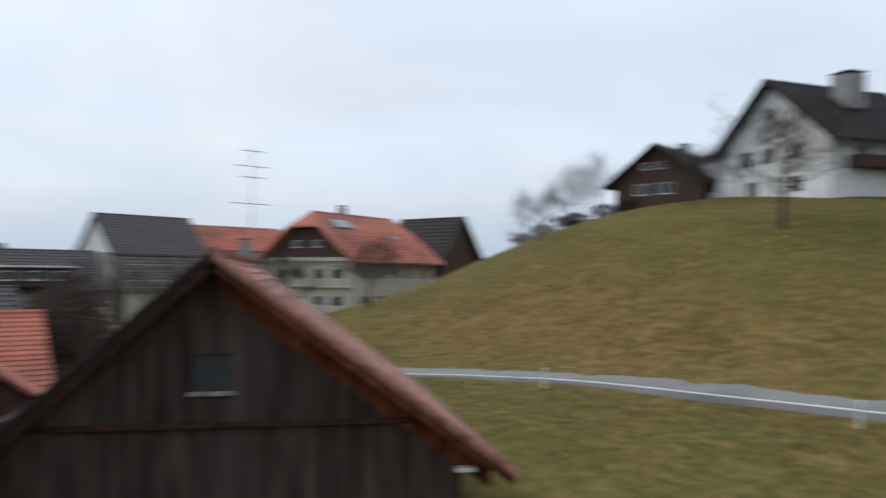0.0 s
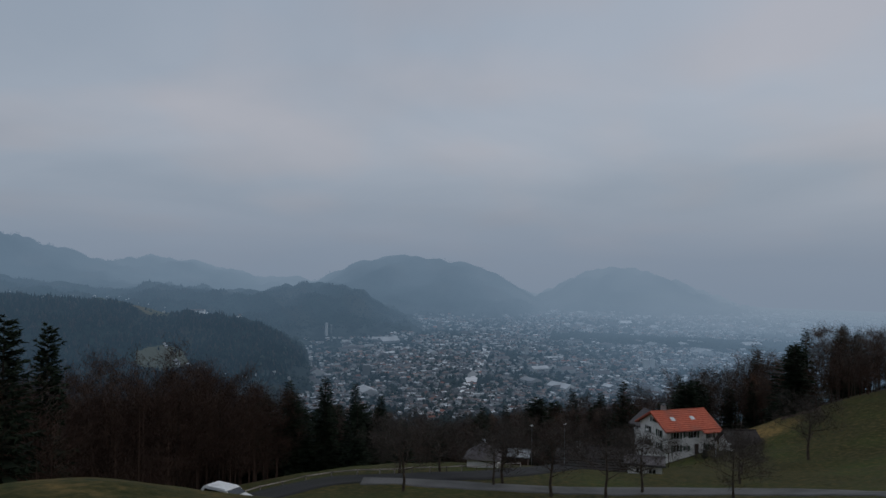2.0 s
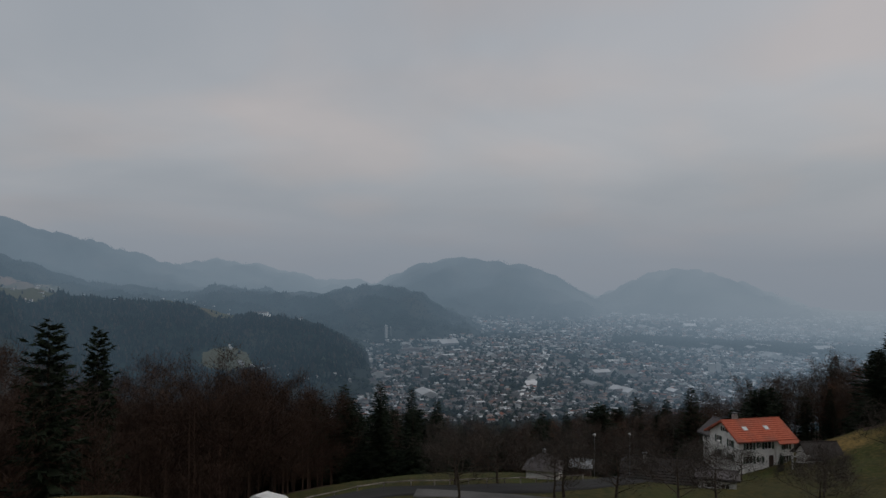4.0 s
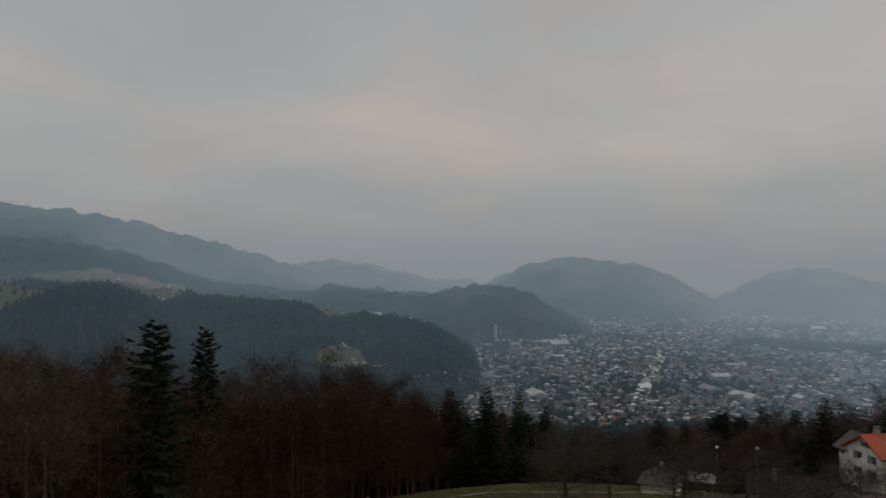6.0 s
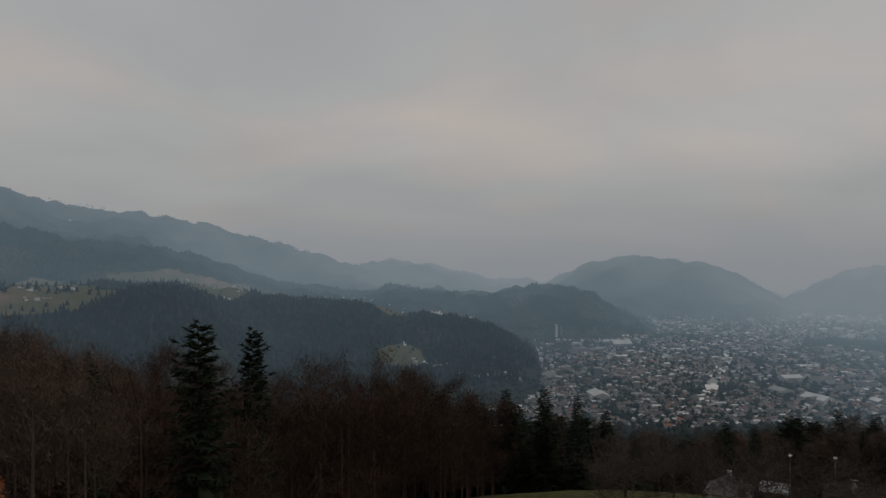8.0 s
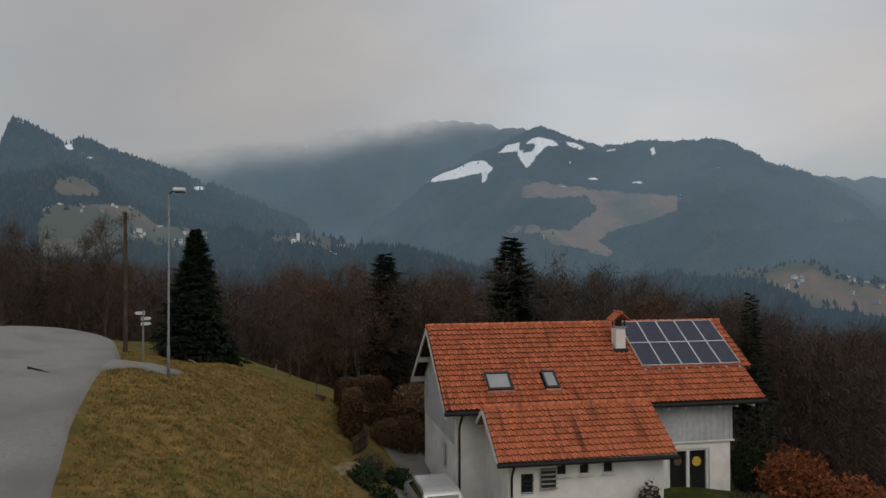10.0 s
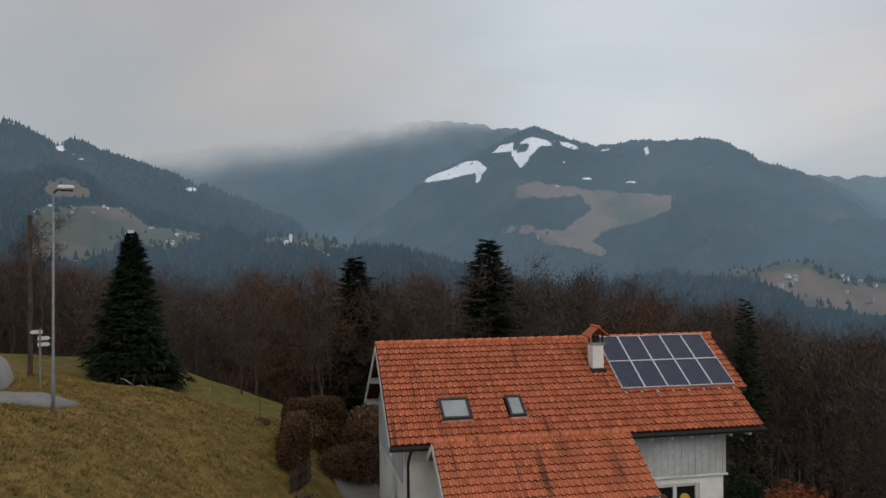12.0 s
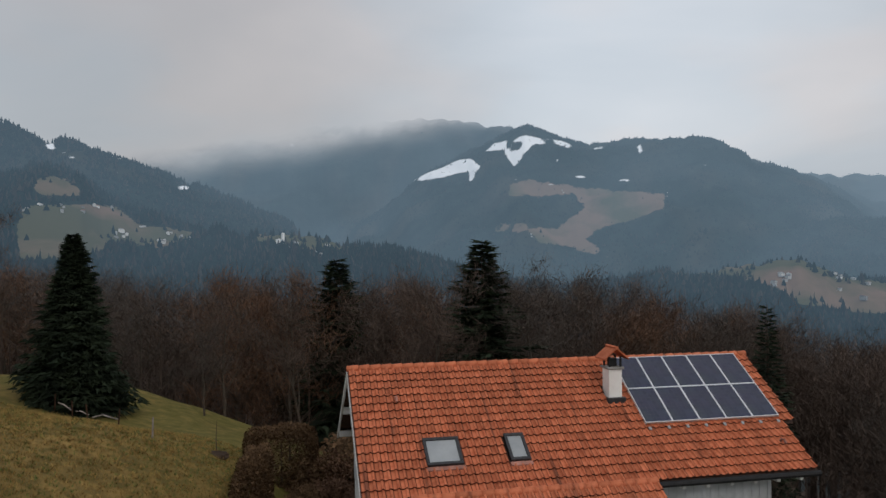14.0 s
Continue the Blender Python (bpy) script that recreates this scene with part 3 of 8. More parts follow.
# ridges far off: distance, depth of the near slope, and their crest as bearing and height
EAST_SHOULDER = (2200, 1000, [(181.4, 118), (182.2, 132), (186.3, 195), (189.4, 235), (192.4, 278), (194.6, 301), (196.0, 326), (197.7, 317), (199.1, 343), (200.7, 364)])
CLOUDY_MOUNTAIN = (4300, 1500, [(160.6, 655), (164.0, 737), (167.0, 761), (170.0, 810), (173.0, 801), (176.5, 790), (182.4, 717), (188.4, 669), (195.9, 611)])
SNOWY_MOUNTAIN = (3500, 1700, [(129.5, 78), (134.6, 85), (138.4, 130), (140.1, 152), (141.7, 236), (143.7, 317), (145.4, 370), (147.2, 408), (148.7, 475), (150.2, 520), (152.1, 532), (155.2, 535), (157.3, 527), (158.9, 518), (161.0, 549), (162.5, 591), (163.8, 617), (165.0, 587), (166.9, 526), (169.6, 449), (172.2, 363), (173.9, 271), (176.0, 180)])
FOOTHILL = (1500, 700, [(128.0, -43), (132.9, -39), (139.3, -33), (142.0, -22), (144.2, 6), (146.0, 8), (148.9, -8), (151.2, -17), (153.5, -13), (157.0, -30), (160.7, -40), (166.0, -24), (171.0, 0), (175.0, 18)])
LONG_RIDGE = (4500, 1300, [(108.1, -188), (110.6, -136), (113.2, -68), (115.4, -7), (116.6, 30), (119.1, 83), (121.2, 132), (123.2, 170), (125.1, 210), (127.8, 246), (130.8, 274), (134.6, 315), (137.0, 350), (139.5, 418), (142.1, 434), (145.4, 455)])
WOODED_SPUR = (3200, 1200, [(108.9, -167), (112.8, -154), (116.6, -128), (119.9, -92), (121.9, -49), (123.9, -2), (126.4, 37), (128.6, 60), (131.5, 70), (134.0, 85), (136.9, 128), (143.0, 150)])
TERRACE_HILL = (1900, 700, [(99.9, -279), (100.5, -237), (101.8, -192), (103.3, -164), (105.0, -141), (108.0, -130), (110.6, -124), (113.2, -95), (116.6, -86), (119.9, -78), (122.3, -66), (125.0, -50), (128.6, -42), (136.9, -40), (140.0, -42), (145.6, -39)])
ROUND_HILL = (3000, 600, [(90.9, -280), (92.5, -243), (94.5, -192), (96.1, -131), (97.8, -100), (100.3, -92), (102.0, -101), (103.8, -126), (106.3, -124), (108.9, -115), (111.1, -105)])
BROAD_HILL = (4200, 800, [(82.5, -245), (84.0, -175), (85.4, -109), (86.9, -54), (88.5, -10), (90.0, -1), (91.6, -1), (92.8, 24), (94.5, 24), (96.1, -7), (97.8, -63), (99.9, -126), (102.9, -221)])
LONE_HILL = (4500, 700, [(69.8, -211), (71.8, -145), (73.2, -104), (74.7, -59), (76.2, -35), (77.7, -32), (79.6, -65), (81.0, -118), (83.2, -219)])
FAINT_HILLS = (4750, 600, [(100.3, -144), (103.8, -116), (106.4, -66), (108.9, -23), (111.5, 2), (114.1, -23), (116.6, -36), (118.5, -36)])
NORTH_HILL = (420, 200, [(35.4, -31), (43.0, -22), (46.3, -24), (50.7, -30), (55.5, -40)])
CHURCH_HILL = (1300, 500, [(174.5, 24), (176.0, 28), (177.7, 40), (179.8, 52), (181.9, 57), (183.5, 52), (184.4, 44)])
HAMLET_SLOPE = (1700, 900, [(186.9, 66), (190.0, 98), (192.5, 122), (193.9, 142), (195.2, 176), (196.4, 192), (197.4, 198), (198.6, 188), (200.6, 172)])
RIDGES = [EAST_SHOULDER, CLOUDY_MOUNTAIN, SNOWY_MOUNTAIN, FOOTHILL, LONG_RIDGE, WOODED_SPUR, TERRACE_HILL, ROUND_HILL, BROAD_HILL, LONE_HILL, FAINT_HILLS, NORTH_HILL, CHURCH_HILL, HAMLET_SLOPE]


def smooth01(x):
    x = np.clip(x, 0, 1)
    return x * x * (3 - 2 * x)


RISES = np.array(VILLAGE_RISES + WEST_RISES + SOUTH_RISES + MOUND_RISES + OUTER_RISES, float)


def waves(x, y, size, seed):
    """Smooth uneven swells between -1 and 1."""
    r = np.random.RandomState(seed)
    out = np.zeros_like(x)
    for k in range(7):
        a, p = r.uniform(0, math.tau), r.uniform(0, math.tau)
        f = math.tau / size * r.uniform(0.6, 2.2)
        out += np.sin(f * (math.cos(a) * x + math.sin(a) * y) + p)
    return out / 4


def land(x, y):
    """Height of the ground at x, y (arrays)."""
    x, y = np.asarray(x, float), np.asarray(y, float)
    q = -0.9 * x - 0.45 * y
    s = 0.5 * (q + np.sqrt(q * q + 400)) / 900
    z = 5 - 273 * (1 - np.exp(-s * (1 + s * s)))
    z = np.maximum(z - 240 * smooth01((y - 125) / 1100), -268.0)
    for cx, cy, h, w in RISES:
        z = z + h * np.exp(-((x - cx) ** 2 + (y - cy) ** 2) / (2 * w * w))
    r = np.hypot(x, y)
    z = z + 0.10 * waves(x, y, 6, 3) * smooth01(r / 10) + 0.3 * waves(x, y, 30, 4) * smooth01((r - 60) / 60)
    az = np.degrees(np.arctan2(-x, y)) % 360
    for dist, depth, crest in RIDGES:
        a, h = np.array(crest, float).T
        top = np.interp(az, a, h)
        fade = 10 if dist < 1600 else 3
        wob = 0.012 * dist * waves(az * 6, r * 0.02, 9, int(dist) % 97)
        side = smooth01((r - (dist - depth)) / depth) * (smooth01((az - a[0] + fade) / fade) * smooth01((a[-1] + fade - az) / fade))
        side = side * (1 - (0.6 if dist > 1000 else 1.0) * smooth01((r - dist) / (0.25 * dist)))
        gully = dist * 0.012 * waves(x, y, dist * 0.1, int(dist) % 83) * 4 * side * (1 - side) * smooth01((dist - 1000) / 500)
        rough = gully + dist * 0.004 * waves(x, y, dist * 0.05, int(dist) % 89) + 0.12 * wob
        top = top - 8 * smooth01((dist - 1000) / 500)
        z = np.maximum(z, z + (top + rough * smooth01((dist - 600) / 600) - z) * side)
    return z


def gz(x, y):
    return float(land(np.array([x]), np.array([y]))[0])


def in_wood(x, y):
    """1 where the floor is wooded near the village."""
    x, y = np.asarray(x, float), np.asarray(y, float)
    edge = 5 * waves(x, y, 28, 11)
    south = (y < -62 + edge + np.where(x > -20, -6, 8)) & (x < 40)
    bank = (x < -38 + edge) & (y < -30 + edge - 0.12 * (x + 40))
    west = (x < -134 + edge) & (y < 66 + 0.5 * (x + 128)) | (x < -152 + edge)
    mid = (x < -96 + edge) & (y < -6 + edge)
    north = (x < -100) & (y > 88 + edge)
    far = np.hypot(x, y) > 320
    return south | bank | west | mid | north | far


# ground: one sheet out to the horizon, close-meshed where it is near
bear = np.concatenate([np.arange(54, 138, 0.28), np.arange(138, 204, 0.17), np.arange(204, 414, 1.0)])
dist = [0.0]
d = 1.2
while d < 4900:
    dist.append(d)
    d *= 1.028 if d < 130 else (1.03 if d < 1000 else (1.009 if 2450 < d < 3600 else 1.021))
dist = np.array(dist + [4900.0])
A, R = np.meshgrid(np.radians(bear), dist)
GX, GY = -np.sin(A) * R, np.cos(A) * R
GZ = land(GX, GY)
nr, na = GX.shape
idx = np.arange(nr * na).reshape(nr, na)
nxt = np.roll(idx, -1, axis=1)
quads = np.stack([idx[:-1], idx[1:], nxt[1:], nxt[:-1]], -1).reshape(-1, 4)
mesh = bpy.data.meshes.new("ground")
mesh.vertices.add(nr * na)
mesh.vertices.foreach_set("co", np.stack([GX, GY, GZ], -1).ravel())
mesh.loops.add(quads.size)
mesh.loops.foreach_set("vertex_index", quads[:, ::-1].ravel())
mesh.polygons.add(len(quads))
mesh.polygons.foreach_set("loop_start", np.arange(len(quads)) * 4)
mesh.polygons.foreach_set("loop_total", np.full(len(quads), 4))
cx, cy = GX.ravel()[quads].mean(1), GY.ravel()[quads].mean(1)
far_face = np.hypot(cx, cy) > 330
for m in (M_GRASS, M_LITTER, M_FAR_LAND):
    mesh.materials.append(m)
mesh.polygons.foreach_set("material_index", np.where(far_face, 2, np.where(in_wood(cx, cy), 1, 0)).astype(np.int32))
mesh.polygons.foreach_set("use_smooth", np.ones(len(quads), bool))


# what covers the far land: woods, fields, snow; patches are outlines of (bearing, slope of sight in degrees) from the village
def inside(az, el, outline):
    """Signed way in degrees from the outline's edge, positive inside."""
    q = np.array(outline, float)
    best, odd = np.full(az.shape, 9.0), np.zeros(az.shape, bool)
    for (a0, e0), (a1, e1) in zip(q, np.roll(q, -1, axis=0)):
        da, de = a1 - a0, e1 - e0
        f = np.clip(((az - a0) * da + (el - e0) * de) / (da * da + de * de), 0, 1)
        best = np.minimum(best, np.hypot(az - a0 - f * da, el - e0 - f * de))
        odd ^= ((e0 > el) != (e1 > el)) & (az < a0 + da * (el - e0) / (de if abs(de) > 1e-6 else 1e-6))
    return np.where(odd, best, -best)


def patches(az, el, r, rows):
    out = np.full(az.shape, -1.0)
    for r0, r1, outline in rows:
        a, e = np.array(outline).T
        k = (r > r0) & (r < r1) & (az > a.min() - 1) & (az < a.max() + 1) & (el > e.min() - 1) & (el < e.max() + 1)
        out[k] = np.maximum(out[k], np.clip(inside(az[k], el[k], outline), -1, 1))
    return out


ALP = [(165.0, 5.67), (163.5, 5.9), (161.0, 5.46), (158.5, 5.1), (153.6, 4.54), (153.5, 3.43), (156.5, 2.55), (157.9, 2.15), (159.2, 1.33), (158.5, 0.86), (157.5, 0.01), (158.8, 0.19), (160.6, 0.84), (162.7, 1.07), (163.6, 1.81), (166.1, 2.05), (165.9, 2.48), (164.4, 2.59), (163.1, 2.23), (161.4, 2.21), (159.8, 3.24), (159.3, 3.86), (160.2, 4.64), (165.0, 4.6)]
VALLEY_MEADOW = [(153.5, -0.84), (151.2, -1.0), (148.9, -0.65), (146.0, -0.04), (144.2, -0.05), (143.5, -0.63), (141.9, -1.3), (139.4, -1.56), (132.9, -1.83), (129.5, -1.91), (130.8, -2.43), (133.3, -3.5), (139.5, -3.9), (144.6, -3.32), (146.0, -2.26), (148.9, -1.41), (152.7, -1.41)]
TAN_MEADOW = [(198.3, 4.44), (198.0, 5.47), (197.2, 5.77), (196.2, 5.55), (195.3, 5.19), (195.3, 4.42)]
HAMLET_MEADOW = [(199.1, 2.42), (198.5, 3.75), (195.4, 3.9), (193.1, 3.8), (191.6, 2.6), (189.9, 2.4), (188.0, 2.0), (188.4, 1.23), (190.7, 1.0), (193.6, 1.3), (194.0, 0.7), (196.1, -0.05), (198.8, 0.16)]
CHURCH_MEADOW = [(183.5, 1.95), (181.9, 2.2), (179.8, 2.05), (177.7, 1.4), (176.0, 0.9), (177.7, 0.5), (179.8, 0.75), (181.9, 1.15), (183.5, 1.2)]
TERRACE_MEADOW = [(133.2, -1.34), (130.7, -0.89), (127.0, -0.68), (125.0, -1.34), (123.5, -1.76), (121.5, -2.03), (122.3, -2.6), (123.1, -3.13), (124.3, -2.86), (125.8, -2.15), (127.0, -1.73), (130.7, -1.56)]
WEST_MEADOW = [(138.1, -1.75), (136.2, -1.22), (134.2, -1.63), (132.3, -1.85), (132.4, -2.28), (135.9, -2.43), (138.1, -2.23)]
CREST_MEADOW = [(119.0, -2.89), (116.5, -2.6), (113.2, -2.8), (111.0, -3.5), (110.1, -3.98), (110.5, -4.45), (111.9, -4.23), (113.2, -3.41), (116.5, -3.09)]
KNOLL_MEADOW = [(113.6, -7.0), (111.9, -6.6), (110.6, -6.36), (109.3, -6.96), (108.8, -7.8), (109.7, -8.13), (110.6, -8.29), (112.3, -7.86)]
FIELDS = [(1500, 3300, ALP), (800, 1560, VALLEY_MEADOW), (800, 1760, TAN_MEADOW), (700, 1700, HAMLET_MEADOW), (700, 1400, CHURCH_MEADOW), (1100, 3300, TERRACE_MEADOW), (1100, 3300, WEST_MEADOW), (1200, 2000, CREST_MEADOW), (900, 1900, KNOLL_MEADOW)]
SUMMIT_SNOW = [(166.9, 8.04), (166.1, 8.66), (165.0, 8.84), (163.7, 9.23), (162.4, 8.9), (161.0, 8.73), (160.1, 8.28), (160.6, 8.13), (161.6, 8.5), (163.1, 8.46), (163.5, 8.09), (164.2, 7.14), (164.6, 6.72), (165.0, 7.37), (165.4, 8.09)]
SLOPE_SNOW = [(172.4, 5.83), (171.3, 6.47), (170.0, 6.89), (168.9, 7.43), (167.8, 7.54), (166.9, 6.76), (167.5, 6.6), (167.6, 5.71), (168.0, 5.71), (168.0, 6.52), (169.1, 6.32), (170.0, 6.12), (171.3, 5.87)]
SNOW_GROVE = [(165.2, 8.09), (165.1, 8.68), (164.0, 8.65), (163.9, 8.14)]


def streak_of(a, e, wa, we, tilt=0.0):
    """A long thin remnant of snow."""
    return [(a - wa, e - tilt), (a - 0.3 * wa, e + we), (a + wa, e + tilt), (a + 0.4 * wa, e - we)]


HIGH_REMNANTS = [(164.3, 5.9, 0.9, 0.14, -0.12), (156.7, 4.8, 0.6, 0.1, 0.0), (156.4, 5.58, 0.65, 0.12, 0.1), (161.3, 7.28, 0.3, 0.15, 0.0), (159.6, 5.97, 0.55, 0.12, 0.05), (155.3, 7.85, 0.25, 0.4, 0.2), (158.3, 8.06, 0.8, 0.12, 0.08), (161.6, 5.47, 0.6, 0.09, 0.0), (150.8, 6.54, 0.12, 0.1, 0.0), (164.8, 5.2, 0.2, 0.2, 0.0), (162.6, 4.9, 0.35, 0.07, 0.0)]
SHADY_REMNANTS = [(181.4, 8.5, 0.22, 0.22, 0.3), (174.5, 7.76, 0.2, 0.35, 0.1), (178.2, 8.62, 0.12, 0.15, 0.0), (177.3, 7.4, 0.15, 0.07, 0.0), (197.4, 7.7, 0.4, 0.26, 0.1), (196.0, 7.2, 0.85, 0.2, 0.2), (192.9, 6.25, 0.6, 0.22, 0.12), (188.8, 5.2, 1.0, 0.17, 0.15), (137.4, 3.35, 0.4, 0.08, 0.1), (134.0, 2.7, 0.3, 0.07, 0.0)]
SNOWS = [(2300, 3520, SUMMIT_SNOW), (2300, 3520, SLOPE_SNOW)] + [(2000, 3520, streak_of(*q)) for q in HIGH_REMNANTS] + [(1400, 4700, streak_of(*q)) for q in SHADY_REMNANTS]


def cover(x, y, z):
    """Base colour of the far ground, and how far inside fields and snow each place lies."""
    az = np.degrees(np.arctan2(-x, y)) % 360
    r = np.hypot(x, y)
    el = np.degrees(np.arctan2(z - 9.2, r))
    n2, n3 = waves(x, y, 90, 22), waves(x, y, 420, 23)
    field = patches(az, el, r, FIELDS)
    snow = patches(az, el, r, SNOWS)
    snow = np.minimum(snow, -patches(az, el, r, [(2300, 3520, SNOW_GROVE)]))
    c = np.array([0.013, 0.02, 0.016]) * (1 + 0.35 * n2[..., None]) + np.array([0.02, 0.011, 0.006]) * np.clip(n3, 0, 1)[..., None]
    floor = (z < -225) & (az < 106)
    c = np.where(floor[..., None], np.array([0.026, 0.031, 0.029]) * (1 + 0.5 * n2[..., None]), c)
    return np.clip(c, 0.004, 0.95), field, snow


col, fieldness, snowness = cover(GX.ravel(), GY.ravel(), GZ.ravel())
for nm, values in (("field", fieldness), ("snow", snowness)):
    mesh.attributes.new(nm, "FLOAT", "POINT").data.foreach_set("value", values.astype(np.float32))
att = mesh.color_attributes.new("cover", "FLOAT_COLOR", "POINT")
att.data.foreach_set("color", np.concatenate([col, np.ones((len(col), 1))], 1).ravel())
dry = mesh.attributes.new("dry", "FLOAT", "POINT")
gx, gy = GX.ravel(), GY.ravel()
# the last term cuts bleaching in the west, holding its painted tone dark
dryness = 0.95 * np.exp(-(((gx + 8) / 9) ** 2 + ((gy + 31) / 15) ** 2)) + 0.7 * np.exp(-(((gx - 38) / 9) ** 2 + ((gy - 40) / 14) ** 2)) + 0.75 * np.exp(-(((gx - 34) / 6) ** 2 + ((gy - 27) / 15) ** 2)) + 1.3 * np.exp(-(((gx + 128) / 10) ** 2 + ((gy - 52) / 9) ** 2)) + 0.25 * waves(gx, gy, 40, 51) + 0.3 * waves(gx, gy, 7, 52) + 0.08 * smooth01((gx + 14) / 12) - 0.6 * smooth01((-gx - 30) / 30)
dry.data.foreach_set("value", np.clip(dryness, 0, 1).astype(np.float32))
# lightness put into the grass colour east of x = -26
lush = mesh.attributes.new("lush", "FLOAT", "POINT")
lush.data.foreach_set("value", np.clip(smooth01((gx + 26) / 14) * (0.9 + 0.3 * waves(gx, gy, 25, 53)), 0, 1).astype(np.float32))
mesh.update()
mesh.validate()
ground = tagged(new("ground", mesh), "rolling grassy slopes falling to a wide valley and wooded mountains", "ground", kind="structure")


def scattered(name, label, category, verts, faces, cols, mat):
    """One mesh of very many small far things, each vertex with its colour."""
    me = bpy.data.meshes.new(name)
    me.from_pydata(verts.tolist(), [], faces.tolist())
    me.materials.append(mat)
    a = me.color_attributes.new("cover", "FLOAT_COLOR", "POINT")
    a.data.foreach_set("color", np.concatenate([cols, np.ones((len(cols), 1))], 1).ravel())
    me.update()
    return tagged(new(name, me), label, category, kind="stuff")


# woods on the mountains: small pointed and rounded crowns
rs = np.random.RandomState(7)
px, py = [], []
for dist_, depth, crest in RIDGES:
    if dist_ < 1000:
        continue
    a0, a1 = crest[0][0] - 2, crest[-1][0] + 2
    n = int((430 if dist_ < 2600 else 300) * (a1 - a0) * (1.0 if dist_ < 4000 else 0.3))
    a = np.radians(rs.uniform(a0, a1, n))
    r = dist_ - depth * rs.uniform(0, 0.85, n) ** 1.3
    px.append(-np.sin(a) * r)
    py.append(np.cos(a) * r)
px, py = np.concatenate(px), np.concatenate(py)
pz = land(px, py)
_, fld, snw = cover(px, py, pz)
ok = (fld < rs.choice([-0.12, -0.02, 0.6], len(px), p=[0.6, 0.36, 0.04])) & (snw < rs.choice([-0.14, 0.0, 0.6], len(px), p=[0.62, 0.3, 0.08])) & (pz > -235) & (pz + 0.2 * px < 560)
px, py, pz = px[ok], py[ok], pz[ok]
rr = np.hypot(px, py)
hh = rs.uniform(5, 9, len(px)) * rs.choice([1.0, 1.9], len(px), p=[0.85, 0.15]) * np.where(rr < 1450, 1.2, 1.0) * np.where(rr > 2600, np.where(rr > 3700, 0.45, 0.7), 1.0)
ww = np.minimum(hh, 9) * rs.uniform(0.3, 0.62, len(px))
ang = rs.uniform(0, 6.28, len(px))
ring = np.stack([np.stack([px + ww * np.cos(ang + k * 1.5708), py + ww * np.sin(ang + k * 1.5708), pz - 0.1 * hh], -1) for k in range(4)], 1)
tip = np.stack([px, py, pz + hh], -1)[:, None]
base = np.stack([px, py, pz - 0.3 * hh], -1)[:, None]
tv = np.concatenate([ring, tip, base], 1).reshape(-1, 3)
o = (np.arange(len(px)) * 6)[:, None, None]
tf = (o + np.array([[0, 1, 4], [1, 2, 4], [2, 3, 4], [3, 0, 4]])[None]).reshape(-1, 3)
tone = np.where(rs.uniform(size=len(px))[:, None] < 0.7, np.array([0.01, 0.016, 0.013]), np.array([0.034, 0.028, 0.022])) * rs.uniform(0.6, 1.4, len(px))[:, None]
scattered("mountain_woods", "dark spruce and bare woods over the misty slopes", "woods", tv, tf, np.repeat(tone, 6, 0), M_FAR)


# houses of the town and the hamlets
def homes(name, label, hx, hy, size, turn, seed, tall=None, bright=1.5, white=0.46):
    r = np.random.RandomState(seed)
    n = len(hx)
    hz = land(hx, hy)
    L = size * r.uniform(0.8, 1.5, n)
    W = size * r.uniform(0.6, 0.9, n)
    H = size * r.uniform(0.28, 0.5, n) if tall is None else tall
    P = H + W * r.uniform(0.12, 0.32, n)
    t = turn + r.choice([0, 1.5708], n) + r.normal(0, 0.12, n)
    ca, sa = np.cos(t), np.sin(t)
    pts = []
    for u, v, w in ((-1, -1, 0), (1, -1, 0), (1, 1, 0), (-1, 1, 0), (-1, -1, 1), (1, -1, 1), (1, 1, 1), (-1, 1, 1), (-1, 0, 2), (1, 0, 2)):
        lx, ly = u * L / 2 * (1.06 if w else 1), v * W / 2 * (1.08 if w else 1)
        z = hz + np.where(w == 0, -3, np.where(w == 1, H, P))
        pts.append(np.stack([hx + ca * lx - sa * ly, hy + sa * lx + ca * ly, z], -1))
    # walls and roof have vertices of their own, so that each keeps its colour
    wall = np.stack(pts, 1)
    roof = np.stack(pts[4:], 1) + np.array([0, 0, 0.15])
    v = np.concatenate([wall, roof], 1).reshape(-1, 3)
    o = (np.arange(n) * 16)[:, None, None]
    f4 = (o + np.array([[0, 1, 5, 4], [1, 2, 6, 5], [2, 3, 7, 6], [3, 0, 4, 7], [10, 11, 15, 14], [12, 13, 14, 15]])[None]).reshape(-1, 4).tolist()
    f3 = (o + np.array([[4, 8, 7], [5, 6, 9]])[None]).reshape(-1, 3).tolist()
    wc = np.array([1.0, 0.98, 0.94]) * white * (0.3 + 0.75 * r.uniform(0, 1, n) ** bright)[:, None]
    pick = r.choice(4, n, p=[0.46, 0.26, 0.06, 0.22] if tall is None else [0.6, 0, 0, 0.4])
    rc = np.array([[0.11, 0.10, 0.10], [0.17, 0.12, 0.10], [0.22, 0.10, 0.07], [0.42, 0.43, 0.44]])[pick] * r.uniform(0.6, 1.3, n)[:, None]
    cols = np.concatenate([np.repeat(wc[:, None], 10, 1), np.repeat(rc[:, None], 6, 1)], 1).reshape(-1, 3)
    me = bpy.data.meshes.new(name)
    me.from_pydata(v.tolist(), [], f4 + f3)
    me.materials.append(M_FAR)
    a = me.color_attributes.new("cover", "FLOAT_COLOR", "POINT")
    a.data.foreach_set("color", np.concatenate([cols, np.ones((len(cols), 1))], 1).ravel())
    me.update()
    return tagged(new(name, me), label, "town", kind="stuff")


